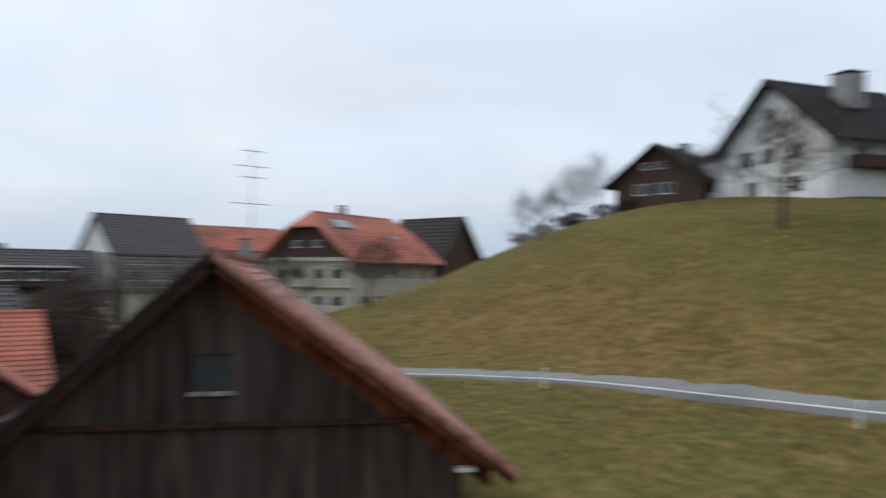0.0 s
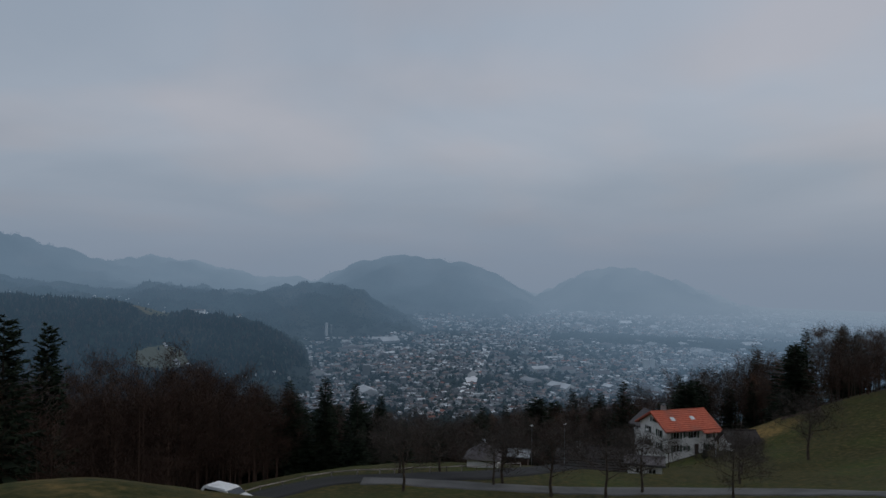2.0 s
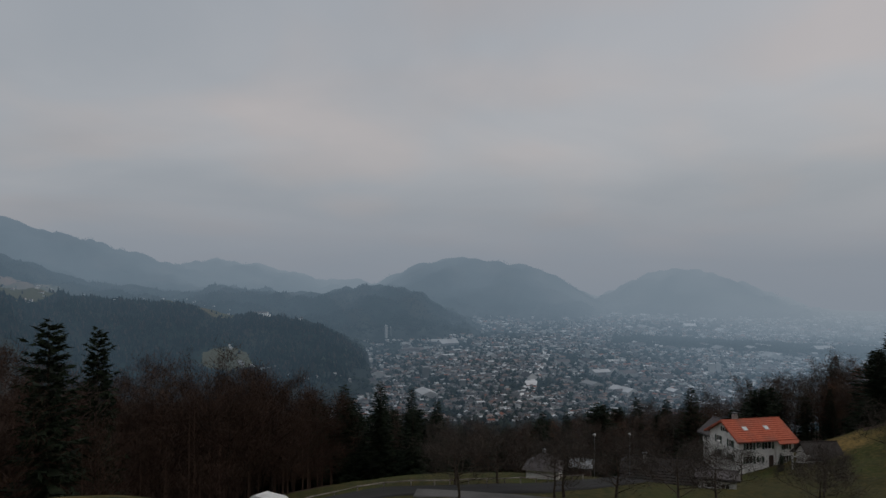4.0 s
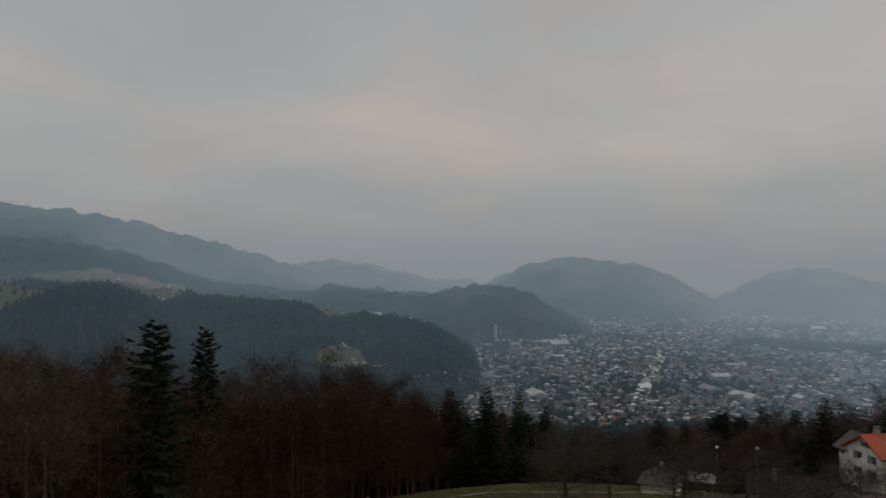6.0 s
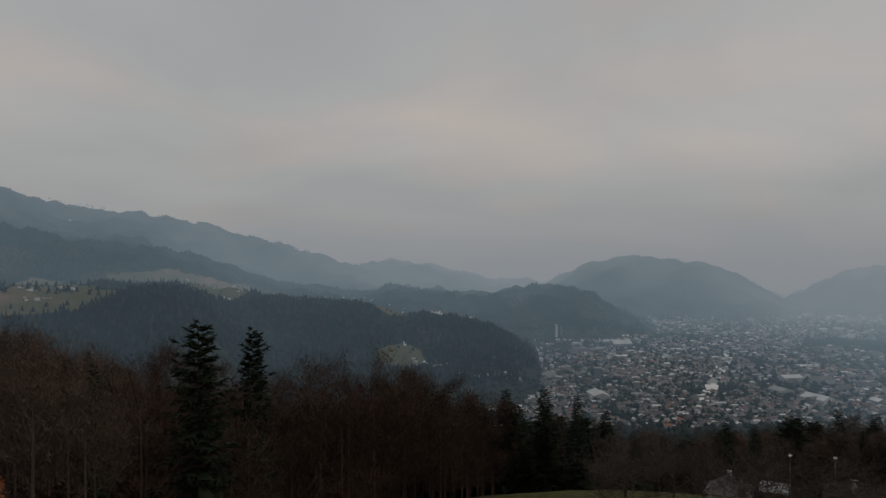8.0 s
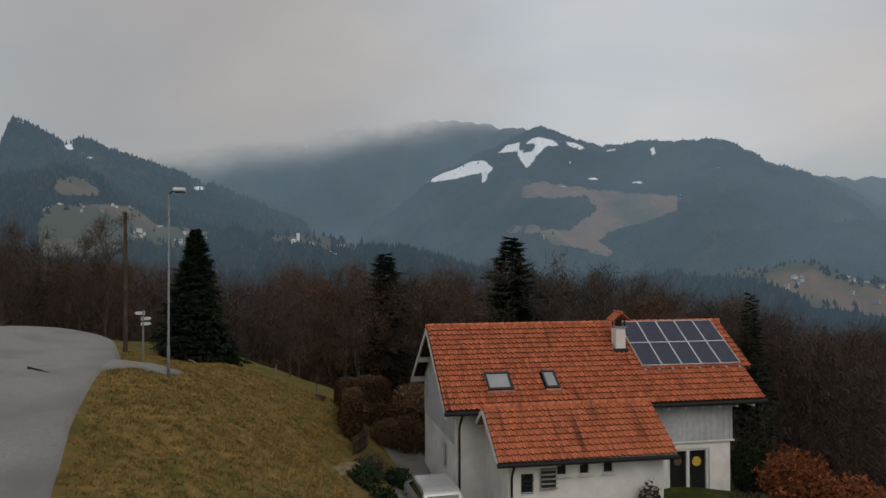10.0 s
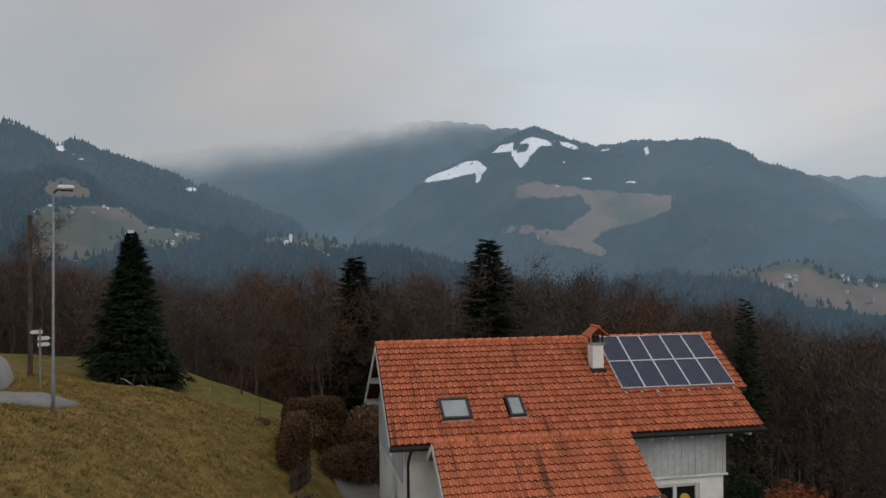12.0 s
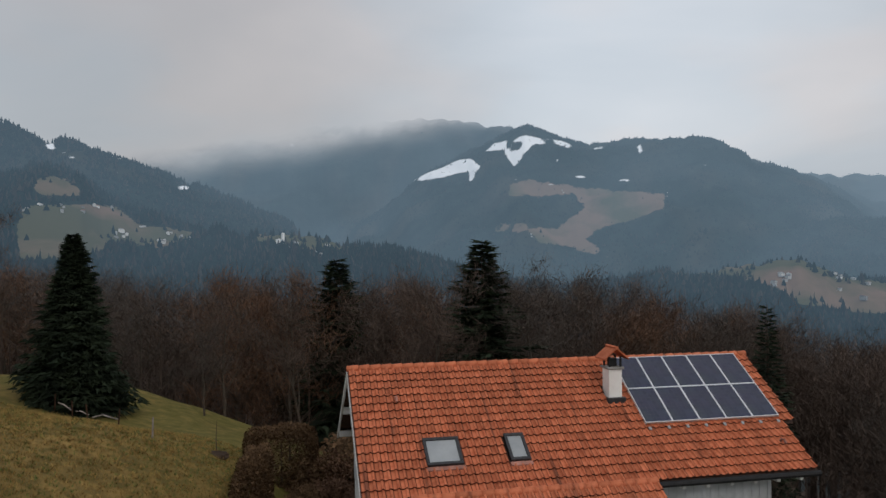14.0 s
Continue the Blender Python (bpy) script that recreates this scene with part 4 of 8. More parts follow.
n = 19000
ta = np.radians(rs.uniform(60, 104, n))
tr = 1080 * (4500 / 1080) ** (rs.uniform(0, 1, n) ** 0.85)
tx, ty = -np.sin(ta) * tr, np.cos(ta) * tr
keep = (land(tx, ty) < -256) & (waves(tx, ty, 420, 31) + rs.uniform(-0.9, 0.9, n) > -0.3) & ~((np.abs(tr - 2700 - 60 * np.sin(ta * 9)) < 150) & (np.degrees(ta) < 82))
tx, ty, tr = tx[keep], ty[keep], tr[keep]
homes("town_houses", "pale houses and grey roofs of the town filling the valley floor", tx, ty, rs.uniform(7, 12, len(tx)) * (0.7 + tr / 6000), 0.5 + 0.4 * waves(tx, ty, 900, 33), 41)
n = 110
ta = np.radians(rs.uniform(64, 103, n))
tr = rs.uniform(1500, 4200, n)
flat_ = land(-np.sin(ta) * tr, np.cos(ta) * tr) < -262
ta, tr, n = ta[flat_], tr[flat_], int(flat_.sum())
homes("town_blocks", "long pale halls and flat blocks in the town", -np.sin(ta) * tr, np.cos(ta) * tr, rs.uniform(18, 50, n), 0.4, 42, tall=rs.uniform(5, 9, n))

# the straight river street, two church towers and a few tall blocks
street = [(-math.sin(radians(b)) * r, math.cos(radians(b)) * r) for b, r in ((88.6, 1430), (88.3, 1570), (87.87, 1811), (87.24, 2067), (86.8, 2331))]
sv, sf_ = [], []
for i, (x, y) in enumerate(street):
    for w in (-14, 14):
        sv.append((x, y + w, float(land(np.array([x]), np.array([y]))[0]) + 1.5))
for i in range(len(street) - 1):
    sf_.append((2 * i, 2 * i + 1, 2 * i + 3, 2 * i + 2))
scattered("town_street", "wide pale street running through the town", "street", np.array(sv), np.array(sf_), np.full((len(sv), 3), 0.6), M_FAR)
tb_, tr_ = np.radians([99.06, 98.7, 96.04, 93.2, 75.06, 74.6, 83.84, 86.0, 90.5]), np.array([2511, 2530, 1770, 1621, 1962, 1990, 2191, 2600, 2900])
homes("town_towers", "pale church towers and high blocks over the town's roofs", -np.sin(tb_) * tr_, np.cos(tb_) * tr_, np.array([7, 6, 12, 11, 13, 12, 11, 12, 12]) * 1.0, 0.3, 44, tall=np.array([42, 30, 24, 18, 26, 24, 22, 22, 24]) * 1.0)

# trees between the town's houses, and the belt of wood across the plain
n = 13000
ta = np.radians(rs.uniform(58, 104, n))
tr = 1000 * (4600 / 1000) ** rs.uniform(0, 1, n)
belt = rs.uniform(size=n) < 0.28
ta = np.where(belt, np.radians(rs.uniform(60, 82, n)), ta)
tr = np.where(belt, 2700 + 60 * np.sin(ta * 9) + rs.uniform(-130, 130, n), tr)
tx, ty = -np.sin(ta) * tr, np.cos(ta) * tr
tz = land(tx, ty)
ok = tz < -200
tx, ty, tz, tr = tx[ok], ty[ok], tz[ok], tr[ok]
hh = rs.uniform(4, 10, len(tx)) * (0.8 + tr / 6000)
ww = hh * rs.uniform(0.4, 0.8, len(tx))
ring = np.stack([np.stack([tx + ww * np.cos(k * 1.5708 + tx), ty + ww * np.sin(k * 1.5708 + tx), tz + 0.35 * hh], -1) for k in range(4)], 1)
tv = np.concatenate([ring, np.stack([tx, ty, tz + hh], -1)[:, None], np.stack([tx, ty, tz], -1)[:, None]], 1).reshape(-1, 3)
o = (np.arange(len(tx)) * 6)[:, None, None]
tf = (o + np.array([[0, 1, 4], [1, 2, 4], [2, 3, 4], [3, 0, 4], [1, 0, 5], [2, 1, 5], [3, 2, 5], [0, 3, 5]])[None]).reshape(-1, 3)
tone = np.array([0.03, 0.036, 0.028]) * rs.uniform(0.5, 1.5, len(tx))[:, None]
scattered("town_trees", "dark trees between the houses of the town", "woods", tv, tf, np.repeat(tone, 6, 0), M_FAR)

# hamlets: each house by its bearing and the slope of sight from the village, on the first ground met there
def met(a, e, r0=500, r1=3600):
    q = np.arange(r0, r1, 8.0)
    x, y = -math.sin(radians(a)) * q, math.cos(radians(a)) * q
    up = np.degrees(np.arctan2(land(x, y) - 9.2, q))
    k = np.nonzero(up >= e)[0]
    k = k[0] if len(k) else int(np.argmax(up))
    return x[k], y[k]


UPPER_HAMLET = [(198.5, 3.49), (197.8, 3.73), (196.5, 3.77), (196.4, 3.31), (195.2, 3.56), (194.5, 3.81), (193.4, 3.7), (193.1, 1.7), (192.4, 1.71), (191.5, 2.3), (192.7, 2.02), (190.3, 1.39), (189.9, 1.31), (188.8, 1.6), (188.2, 1.5), (189.5, 1.9)]
CHURCH_HAMLET = [(181.2, 0.96), (180.8, 1.12), (178.8, 0.3), (179.2, 0.44), (178.3, 0.9), (176.9, 0.5), (178.9, 0.2)]
VALLEY_HAMLET = [(145.7, -1.4), (145.2, -1.28), (146.2, -1.87), (145.5, -1.78), (142.5, -1.31), (142.2, -1.45), (141.4, -1.5), (140.6, -1.86), (140.8, -3.05), (142.2, -2.33), (163.3, 1.59), (153.4, 4.5), (161.0, 4.9), (136.6, -2.6), (135.9, -2.7), (135.2, -2.65)]
TERRACE_HAMLET = [(136.8, -1.96), (136.2, -1.97), (134.4, -2.0), (134.0, -2.0), (123.9, -2.91), (123.5, -3.0), (122.9, -2.51), (122.3, -2.2), (121.9, -2.15), (123.1, -2.05), (126.5, -1.5), (120.3, -2.5), (124.6, -2.2)]
CREST_HAMLET = [(118.2, -2.9), (117.4, -2.95), (116.5, -2.95), (115.3, -2.97), (114.4, -3.02), (113.6, -3.0), (113.0, -3.2), (112.3, -3.42), (111.7, -3.55), (110.6, -3.85), (105.4, -4.5), (103.5, -5.3)]
KNOLL_HAMLET = [(110.6, -6.45), (109.9, -7.59), (109.7, -7.8), (108.2, -8.22), (107.8, -8.23), (107.2, -8.14), (106.3, -8.65), (104.2, -8.85), (102.9, -8.71), (102.4, -8.83), (101.8, -9.11), (108.9, -8.01), (105.0, -8.98)]
spots = [met(a + rs.normal(0, 0.12 * k), e - abs(rs.normal(0, 0.1 * k))) for a, e in UPPER_HAMLET + CHURCH_HAMLET + VALLEY_HAMLET + TERRACE_HAMLET + CREST_HAMLET + KNOLL_HAMLET for k in (0, 1)]
hx, hy = np.array(spots).T
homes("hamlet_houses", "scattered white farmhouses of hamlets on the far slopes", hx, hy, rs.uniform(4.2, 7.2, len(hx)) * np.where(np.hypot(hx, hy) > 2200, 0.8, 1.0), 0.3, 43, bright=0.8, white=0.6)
hx, hy = np.array([met(108.4, -4.3), met(107.9, -4.35)]).T
homes("spa_building", "long white building on the wooded hill's crest", hx, hy, np.array([26.0, 20.0]), 0.1, 46, tall=np.array([9.0, 7.0]), bright=0.1, white=0.78)
hx, hy = np.array([met(181.56, 1.1)]).T
homes("village_church", "small white church with a tower on the knoll", np.concatenate([hx, hx + 7]), np.concatenate([hy, hy + 2]), np.array([4.6, 9.0]), 0.2, 47, tall=np.array([17.0, 6.0]), bright=0.1, white=0.78)


# roads
def spline(points, step):
    """Points along a smooth line through the given ones."""
    p = [Vector(q) for q in points]
    p = [2 * p[0] - p[1], *p, 2 * p[-1] - p[-2]]
    out = []
    for a, b, c, d in zip(p, p[1:], p[2:], p[3:]):
        n = max(2, int((c - b).length / step))
        for i in range(n):
            t = i / n
            out.append(0.5 * ((2 * b) + (c - a) * t + (2 * a - 5 * b + 4 * c - d) * t * t + (3 * b - a - 3 * c + d) * t ** 3))
    out.append(p[-2])
    return out


def ribbon(name, label, points, width, mat, kind="structure", offset=0.0, lift=0.12, category="road", cols=4, road=None, cling=False):
    """A paved strip that follows the land, with a shallow crown and turned-down edges."""
    mid = spline([(x, y, 0) for x, y in points], 1.2)
    verts, faces = [], []
    us = [-1.06, -1] + [-1 + 2 * k / cols for k in range(1, cols)] + [1, 1.06]
    rows, across = [], []
    for i, c in enumerate(mid):
        d = (mid[min(i + 1, len(mid) - 1)] - mid[max(i - 1, 0)]).normalized()
        s = Vector((d.y, -d.x, 0))
        across.append([(c.x + s.x * u * (road or 0) / 2, c.y + s.y * u * (road or 0) / 2) for u in (-1.06, -1, -0.5, 0, 0.5, 1, 1.06)])
        c = c + s * offset
        rows.append([(c.x + s.x * u * width / 2, c.y + s.y * u * width / 2) for u in us])
    xy = np.array(rows).reshape(-1, 2)
    z = land(xy[:, 0], xy[:, 1]).reshape(len(rows), len(us))
    level = z.mean(1, keepdims=True)
    if road:
        xa = np.array(across).reshape(-1, 2)
        level = land(xa[:, 0], xa[:, 1]).reshape(len(rows), 7).mean(1, keepdims=True)
    k9 = np.ones(9) / 9
    level = np.convolve(np.pad(level[:, 0], 4, mode="edge"), k9, mode="valid")[:, None]
    z = z if cling else 0.25 * z + 0.75 * level
    z = np.maximum(z, land(xy[:, 0], xy[:, 1]).reshape(len(rows), len(us)) - 0.05) + lift
    z[:, 0] -= 0.5
    z[:, -1] -= 0.5
    verts = np.concatenate([xy, z.reshape(-1, 1)], 1).tolist()
    k = len(us)
    for i in range(len(rows) - 1):
        for j in range(k - 1):
            faces.append((i * k + j, i * k + j + 1, (i + 1) * k + j + 1, (i + 1) * k + j))
    ob = link_mesh(name, verts, faces, mat, label=label, smooth=True)
    return tagged(ob, label, category, kind=kind)


VILLAGE_ROAD = [(12, 52), (20, 42), (24.7, 33.8), (27, 28.2), (28.5, 22.2), (29.3, 17.0), (30.1, 11.5), (31.6, 2), (36, -10)]
WEST_ROAD = [(-34, 44), (-46, 36), (-51, 33.5), (-57, 31.5), (-62, 27.5), (-65.5, 20.5), (-66.5, 12.7), (-67, 2), (-67, -8)]
YARD_ROAD = [(-50, -27), (-56, -20.5), (-61, -16), (-65, -12.9), (-67.8, -9.8), (-69.6, -5.5), (-73.2, -0.3), (-77.4, 4.9), (-84, 10.5), (-91, 15)]
HILL_ROAD = [(-5.0, -13), (-3.3, -20), (-2.0, -26.5), (-1.0, -33), (0.8, -39), (4.8, -43.8), (10.6, -47), (20, -49.8), (34, -51)]
ribbon("road", "grey asphalt village road curving below a grassy bank", VILLAGE_ROAD, 3.5, M_ASPHALT, lift=0.03)
ribbon("road", "narrow grey asphalt lane across the meadow", WEST_ROAD, 3.0, M_WORN_TARMAC)
ribbon("road", "asphalt lane bending to the farmyard", YARD_ROAD, 4.0, M_OLD_TARMAC)
ribbon("road", "worn asphalt road turning on the hilltop", HILL_ROAD, 6.0, M_ASPHALT)
ribbon("path", "short asphalt path to the lamp post", [(-3.2, -28.5), (-4.4, -30.8), (-5.2, -33.2), (-5.7, -35.0)], 1.4, M_ASPHALT, category="path", lift=0.1, cling=True)
ribbon("driveway", "gravel drive beside the house", [(-16.1, -45.5), (-16.5, -43), (-17.0, -40), (-16.2, -36), (-16.8, -31.5), (-20, -29.2), (-25, -29.0)], 2.2, M_GRAVEL, category="drive")
for off in (1.62,):
    ribbon("edge_line", "white painted line along the road's edge", VILLAGE_ROAD, 0.17, M_WHITE_WOOD, offset=off, lift=0.06, category="road marking", cols=2, road=3.5)


import collections

# houses: local x runs along the ridge, y across it, z up from the base
def slab(poly, thick, bm=None):
    """A roof plate of even thickness under the given outline."""
    bm = bm or bmesh.new()
    top = [bm.verts.new(p) for p in poly]
    low = [bm.verts.new((p[0], p[1], p[2] - thick)) for p in poly]
    bm.faces.new(top)
    bm.faces.new(low[::-1])
    n = len(poly)
    for i in range(n):
        bm.faces.new((top[i], low[i], low[(i + 1) % n], top[(i + 1) % n]))
    bmesh.ops.recalc_face_normals(bm, faces=bm.faces[:])
    return bm


def wall_with_holes(axis, at, thick, outline_fn, u0, u1, z0, holes, bm):
    """Upright wall in the plane axis = at from u0 to u1, its top given by outline_fn(u); holes are (u, v, w, h) about their centre."""
    us = sorted({u0, u1, *[h[0] - h[2] / 2 for h in holes], *[h[0] + h[2] / 2 for h in holes], *([0.0] if u0 < 0 < u1 else [])})
    zs = sorted({z0, *[h[1] + q * h[3] / 2 for h in holes for q in (-1, 1)]}) + [1e3]
    verts, rims = {}, collections.Counter()

    def vert(p, side):
        k = (round(p[0], 4), round(p[1], 4), side)
        if k not in verts:
            w = at + side * thick / 2
            verts[k] = bm.verts.new((w, *p) if axis == "x" else (p[0], w, p[1]))
        return verts[k]

    for a, b in zip(us, us[1:]):
        for lo, hi in zip(zs, zs[1:]):
            m, n = (a + b) / 2, (lo + hi) / 2
            if any(abs(h[0] - m) < h[2] / 2 and abs(h[1] - n) < h[3] / 2 for h in holes):
                continue
            cell = []
            for u, z in ((a, lo), (b, lo), (b, hi), (a, hi)):
                p = (round(u, 4), round(min(z, outline_fn(u)), 4))
                if p not in cell:
                    cell.append(p)
            if len(cell) < 3:
                continue
            for side in (-1, 1):
                bm.faces.new([vert(p, side) for p in cell])
            for p, q in zip(cell, cell[1:] + cell[:1]):
                rims[min(p, q), max(p, q)] += 1
    for (p, q), n in rims.items():
        if n == 1:
            bm.faces.new((vert(p, -1), vert(q, -1), vert(q, 1), vert(p, 1)))
    bmesh.ops.recalc_face_normals(bm, faces=bm.faces[:])
    return bm


WINDOWS = {}


def window(parent, m, w, h, shutters=None, casing=None, bars=1, name="window"):
    """A window in its opening: casing, panes and sill, with or without shutters; looks along -y of m."""
    key = (round(w, 2), round(h, 2), bars, casing.name if casing else "", shutters.name if shutters else "")
    made = []
    if key not in WINDOWS:
        root = thing(name, "", "")
        t = 0.07
        bm = bmesh.new()
        for x0, x1, z0, z1 in ((-w / 2, w / 2, h / 2 - t, h / 2), (-w / 2, w / 2, -h / 2, -h / 2 + t), (-w / 2, -w / 2 + t, -h / 2 + t, h / 2 - t), (w / 2 - t, w / 2, -h / 2 + t, h / 2 - t)):
            bm_box(x0, x1, -0.06, 0.04, z0, z1, bm=bm)
        for k in range(bars):
            x = -w / 2 + (k + 1) * w / (bars + 1)
            bm_box(x - 0.03, x + 0.03, -0.05, 0.03, -h / 2 + t, h / 2 - t, bm=bm)
        part("casing", bm, casing or M_WHITE_WOOD, root)
        for k in range(bars + 1):
            a = -w / 2 + k * w / (bars + 1) + 0.04
            b = -w / 2 + (k + 1) * w / (bars + 1) - 0.04
            part("pane", bm_box(a, b, -0.005, 0.005, -h / 2 + t, h / 2 - t), M_GLASS, root)
        part("sill", bm_box(-w / 2 - 0.06, w / 2 + 0.06, -0.16, 0.02, -h / 2 - 0.05, -h / 2, 0.01), casing or M_WHITE_WOOD, root)
        if shutters:
            for s in (-1, 1):
                x = s * (w / 2 + 0.22)
                part("shutter", bm_box(x - 0.2, x + 0.2, -0.13, -0.09, -h / 2, h / 2, 0.01), shutters, root)
        WINDOWS[key] = root
        made = root
    else:
        made = copy_thing(WINDOWS[key], Matrix.Identity(4))
    made.parent = parent
    made.matrix_parent_inverse = Matrix.Identity(4)
    made.matrix_basis = m
    return made




def tile_courses(th, x0, x1, f0, f1, s, top, slope, mat, step=0.4):
    """Rows of tiles down one roof slope, each row proud of the next."""
    n = max(2, round((f1 - f0) / step))
    for k in range(n):
        a, b = f0 + k * (f1 - f0) / n, f0 + (k + 1) * (f1 - f0) / n + 0.04
        part("tile_course", bm_prism([(s * a, top - a * slope + 0.012), (s * b, top - b * slope + 0.085), (s * b, top - b * slope + 0.004), (s * a, top - a * slope + 0.004)], "x", x0, x1), mat, th)


def house(name, label, x, y, z, turn, L, W, eave, ridge, wall_mat, roof_mat, over=0.6, hip=0.0, upper=None, windows=(), doors=(), chimneys=(), casing=None, shutters=None, bottom=-1.5, gable_over=None, roof_thick=0.22, category="house", verge_mat=None, courses=True):
    """A house with a pitched roof. windows: (side, along, height of the centre, width, height). Sides: S, N the long ones, W, E the gables. hip: how far down from the ridge the gable ends are hipped."""
    th = thing(name, label, category, x, y, z, turn)
    go = over if gable_over is None else gable_over
    slope = (ridge - eave) / (W / 2)

    def top(u):
        return ridge - 0.12 - abs(u) * slope

    def cut(u):
        return min(top(u), ridge - 0.2 - hip) if hip else top(u)

    holes = {s: [(a if s in "SW" else -a, v, w, h) for f, a, v, w, h in [*windows, *doors] if f == s] for s in "SNWE"}
    t = 0.3
    for s, at in (("S", -W / 2 + t / 2), ("N", W / 2 - t / 2)):
        hs = [(a if s == "S" else a, v, w, h) for a, v, w, h in holes[s]]
        part("wall", wall_with_holes("y", at, t, lambda u: eave - 0.1, -L / 2, L / 2, bottom, hs, bmesh.new()), wall_mat, th)
    for s, at in (("W", -L / 2 + t / 2), ("E", L / 2 - t / 2)):
        sgn = -1 if s == "W" else 1
        hs = [(sgn * a if s == "W" else a, v, w, h) for a, v, w, h in holes[s]]
        if upper:
            low = [h for h in hs if h[1] < eave]
            high = [h for h in hs if h[1] >= eave]
            part("wall", wall_with_holes("x", at, t, lambda u: eave - 0.15, -W / 2 + t, W / 2 - t, bottom, low, bmesh.new()), wall_mat, th)
            part("gable", wall_with_holes("x", at, t, cut, -W / 2 + 0.35, W / 2 - 0.35, eave - 0.146, high, bmesh.new()), upper, th, "dark boarded gable")
        else:
            part("wall", wall_with_holes("x", at, t, cut, -W / 2 + t, W / 2 - t, bottom, hs, bmesh.new()), wall_mat, th)
    x0, x1 = -L / 2 - go, L / 2 + go
    ye, ze = W / 2 + over, eave - over * slope
    h0 = hip / slope if hip else 0.0
    hx = hip * 0.9 if hip else 0.0
    for s in (-1, 1):
        if hip:
            poly = [(x0 + hx, 0, ridge), (x0, s * h0, ridge - hip), (x0, s * ye, ze), (x1, s * ye, ze), (x1, s * h0, ridge - hip), (x1 - hx, 0, ridge)]
        else:
            poly = [(x0, 0, ridge), (x0, s * ye, ze), (x1, s * ye, ze), (x1, 0, ridge)]
        poly = [(a, b, c + 0.12) for a, b, c in poly]
        rf = part("roof", slab(poly, roof_thick), roof_mat, th)
        bm = bmesh.new()
        bm_box(x0, x1, s * ye - 0.07, s * ye + 0.07, ze - 0.12, ze - 0.02, 0.02, bm=bm)
        part("gutter", bm, M_FRAME, rf)
        if courses and W > 6 and roof_mat is not M_ZINC:
            tile_courses(th, x0 + 0.03, x1 - 0.03, h0, ye - 0.02, s, ridge + 0.12, slope, roof_mat)
    if hip:
        for xe, xi in ((x0, x0 + hx), (x1, x1 - hx)):
            part("hip", slab([(xi, 0, ridge + 0.125), (xe, -h0, ridge - hip + 0.125), (xe, h0, ridge - hip + 0.125)], roof_thick), roof_mat, th)
    part("ridge_cap", bm_tube([(x0 + hx, 0, ridge + 0.1), (x1 - hx, 0, ridge + 0.1)], [0.13, 0.13], 6), verge_mat or roof_mat, th)
    for f, a, v, w, h in windows:
        if f == "S":
            m = pose(a, -W / 2 + 0.1, v)
        elif f == "N":
            m = pose(-a, W / 2 - 0.1, v, 0, 0, 180)
        elif f == "W":
            m = pose(-L / 2 + 0.1, -a, v, 0, 0, -90)
        else:
            m = pose(L / 2 - 0.1, -a, v, 0, 0, 90)
        window(th, m, w, h, shutters, casing)
    for f, a, v, w, h in doors:
        if f == "S":
            m = pose(a, -W / 2 + 0.12, v)
        elif f == "W":
            m = pose(-L / 2 + 0.12, -a, v, 0, 0, -90)
        else:
            m = pose(L / 2 - 0.12, -a, v, 0, 0, 90)
        d = part("door", bm_box(-w / 2, w / 2, -0.04, 0.04, -h / 2, h / 2, 0.01), M_BROWN_WOOD, th)
        d.matrix_basis = m
        part("door_handle", bm_box(w / 2 - 0.16, w / 2 - 0.08, -0.1, -0.04, -0.02, 0.02), M_ZINC, d)
    for cx, cy, cw, ch in chimneys:
        zt = ridge + ch
        c = part("chimney", bm_box(cx - cw / 2, cx + cw / 2, cy - cw / 2, cy + cw / 2, ridge - abs(cy) * slope - 0.4, zt, 0.02), M_STONE, th)
        part("cover", bm_box(cx - cw / 2 - 0.1, cx + cw / 2 + 0.1, cy - cw / 2 - 0.1, cy + cw / 2 + 0.1, zt + 0.18, zt + 0.26, 0.02), M_FRAME, c)
        for u in (-1, 1):
            for w_ in (-1, 1):
                part("post", bm_box(cx + u * cw * 0.4 - 0.04, cx + u * cw * 0.4 + 0.04, cy + w_ * cw * 0.4 - 0.04, cy + w_ * cw * 0.4 + 0.04, zt, zt + 0.18), M_FRAME, c)
    return th


def boards(parent, side_x, u0, u1, bottom, top_fn, width, mat, seed, thick=0.03, name="board", limit=400):
    """Upright boards over a gable wall in the plane x = side_x, each a piece of its own."""
    r = random.Random(seed)
    u = u0
    n = 0
    while u < u1 - 0.02 and n < limit:
        w = min(width * r.uniform(0.8, 1.2), u1 - u)
        a, b = u + 0.006, u + w - 0.006
        lo = bottom + r.uniform(-0.04, 0.04)
        pr = r.uniform(0, 0.015)
        if min(top_fn(a), top_fn(b)) > lo + 0.05:
            bm = bm_prism([(a, lo), (b, lo), (b, top_fn(b)), (a, top_fn(a))], "x", side_x - thick - pr, side_x)
            part(name, bm, mat, parent)
        u += w
        n += 1


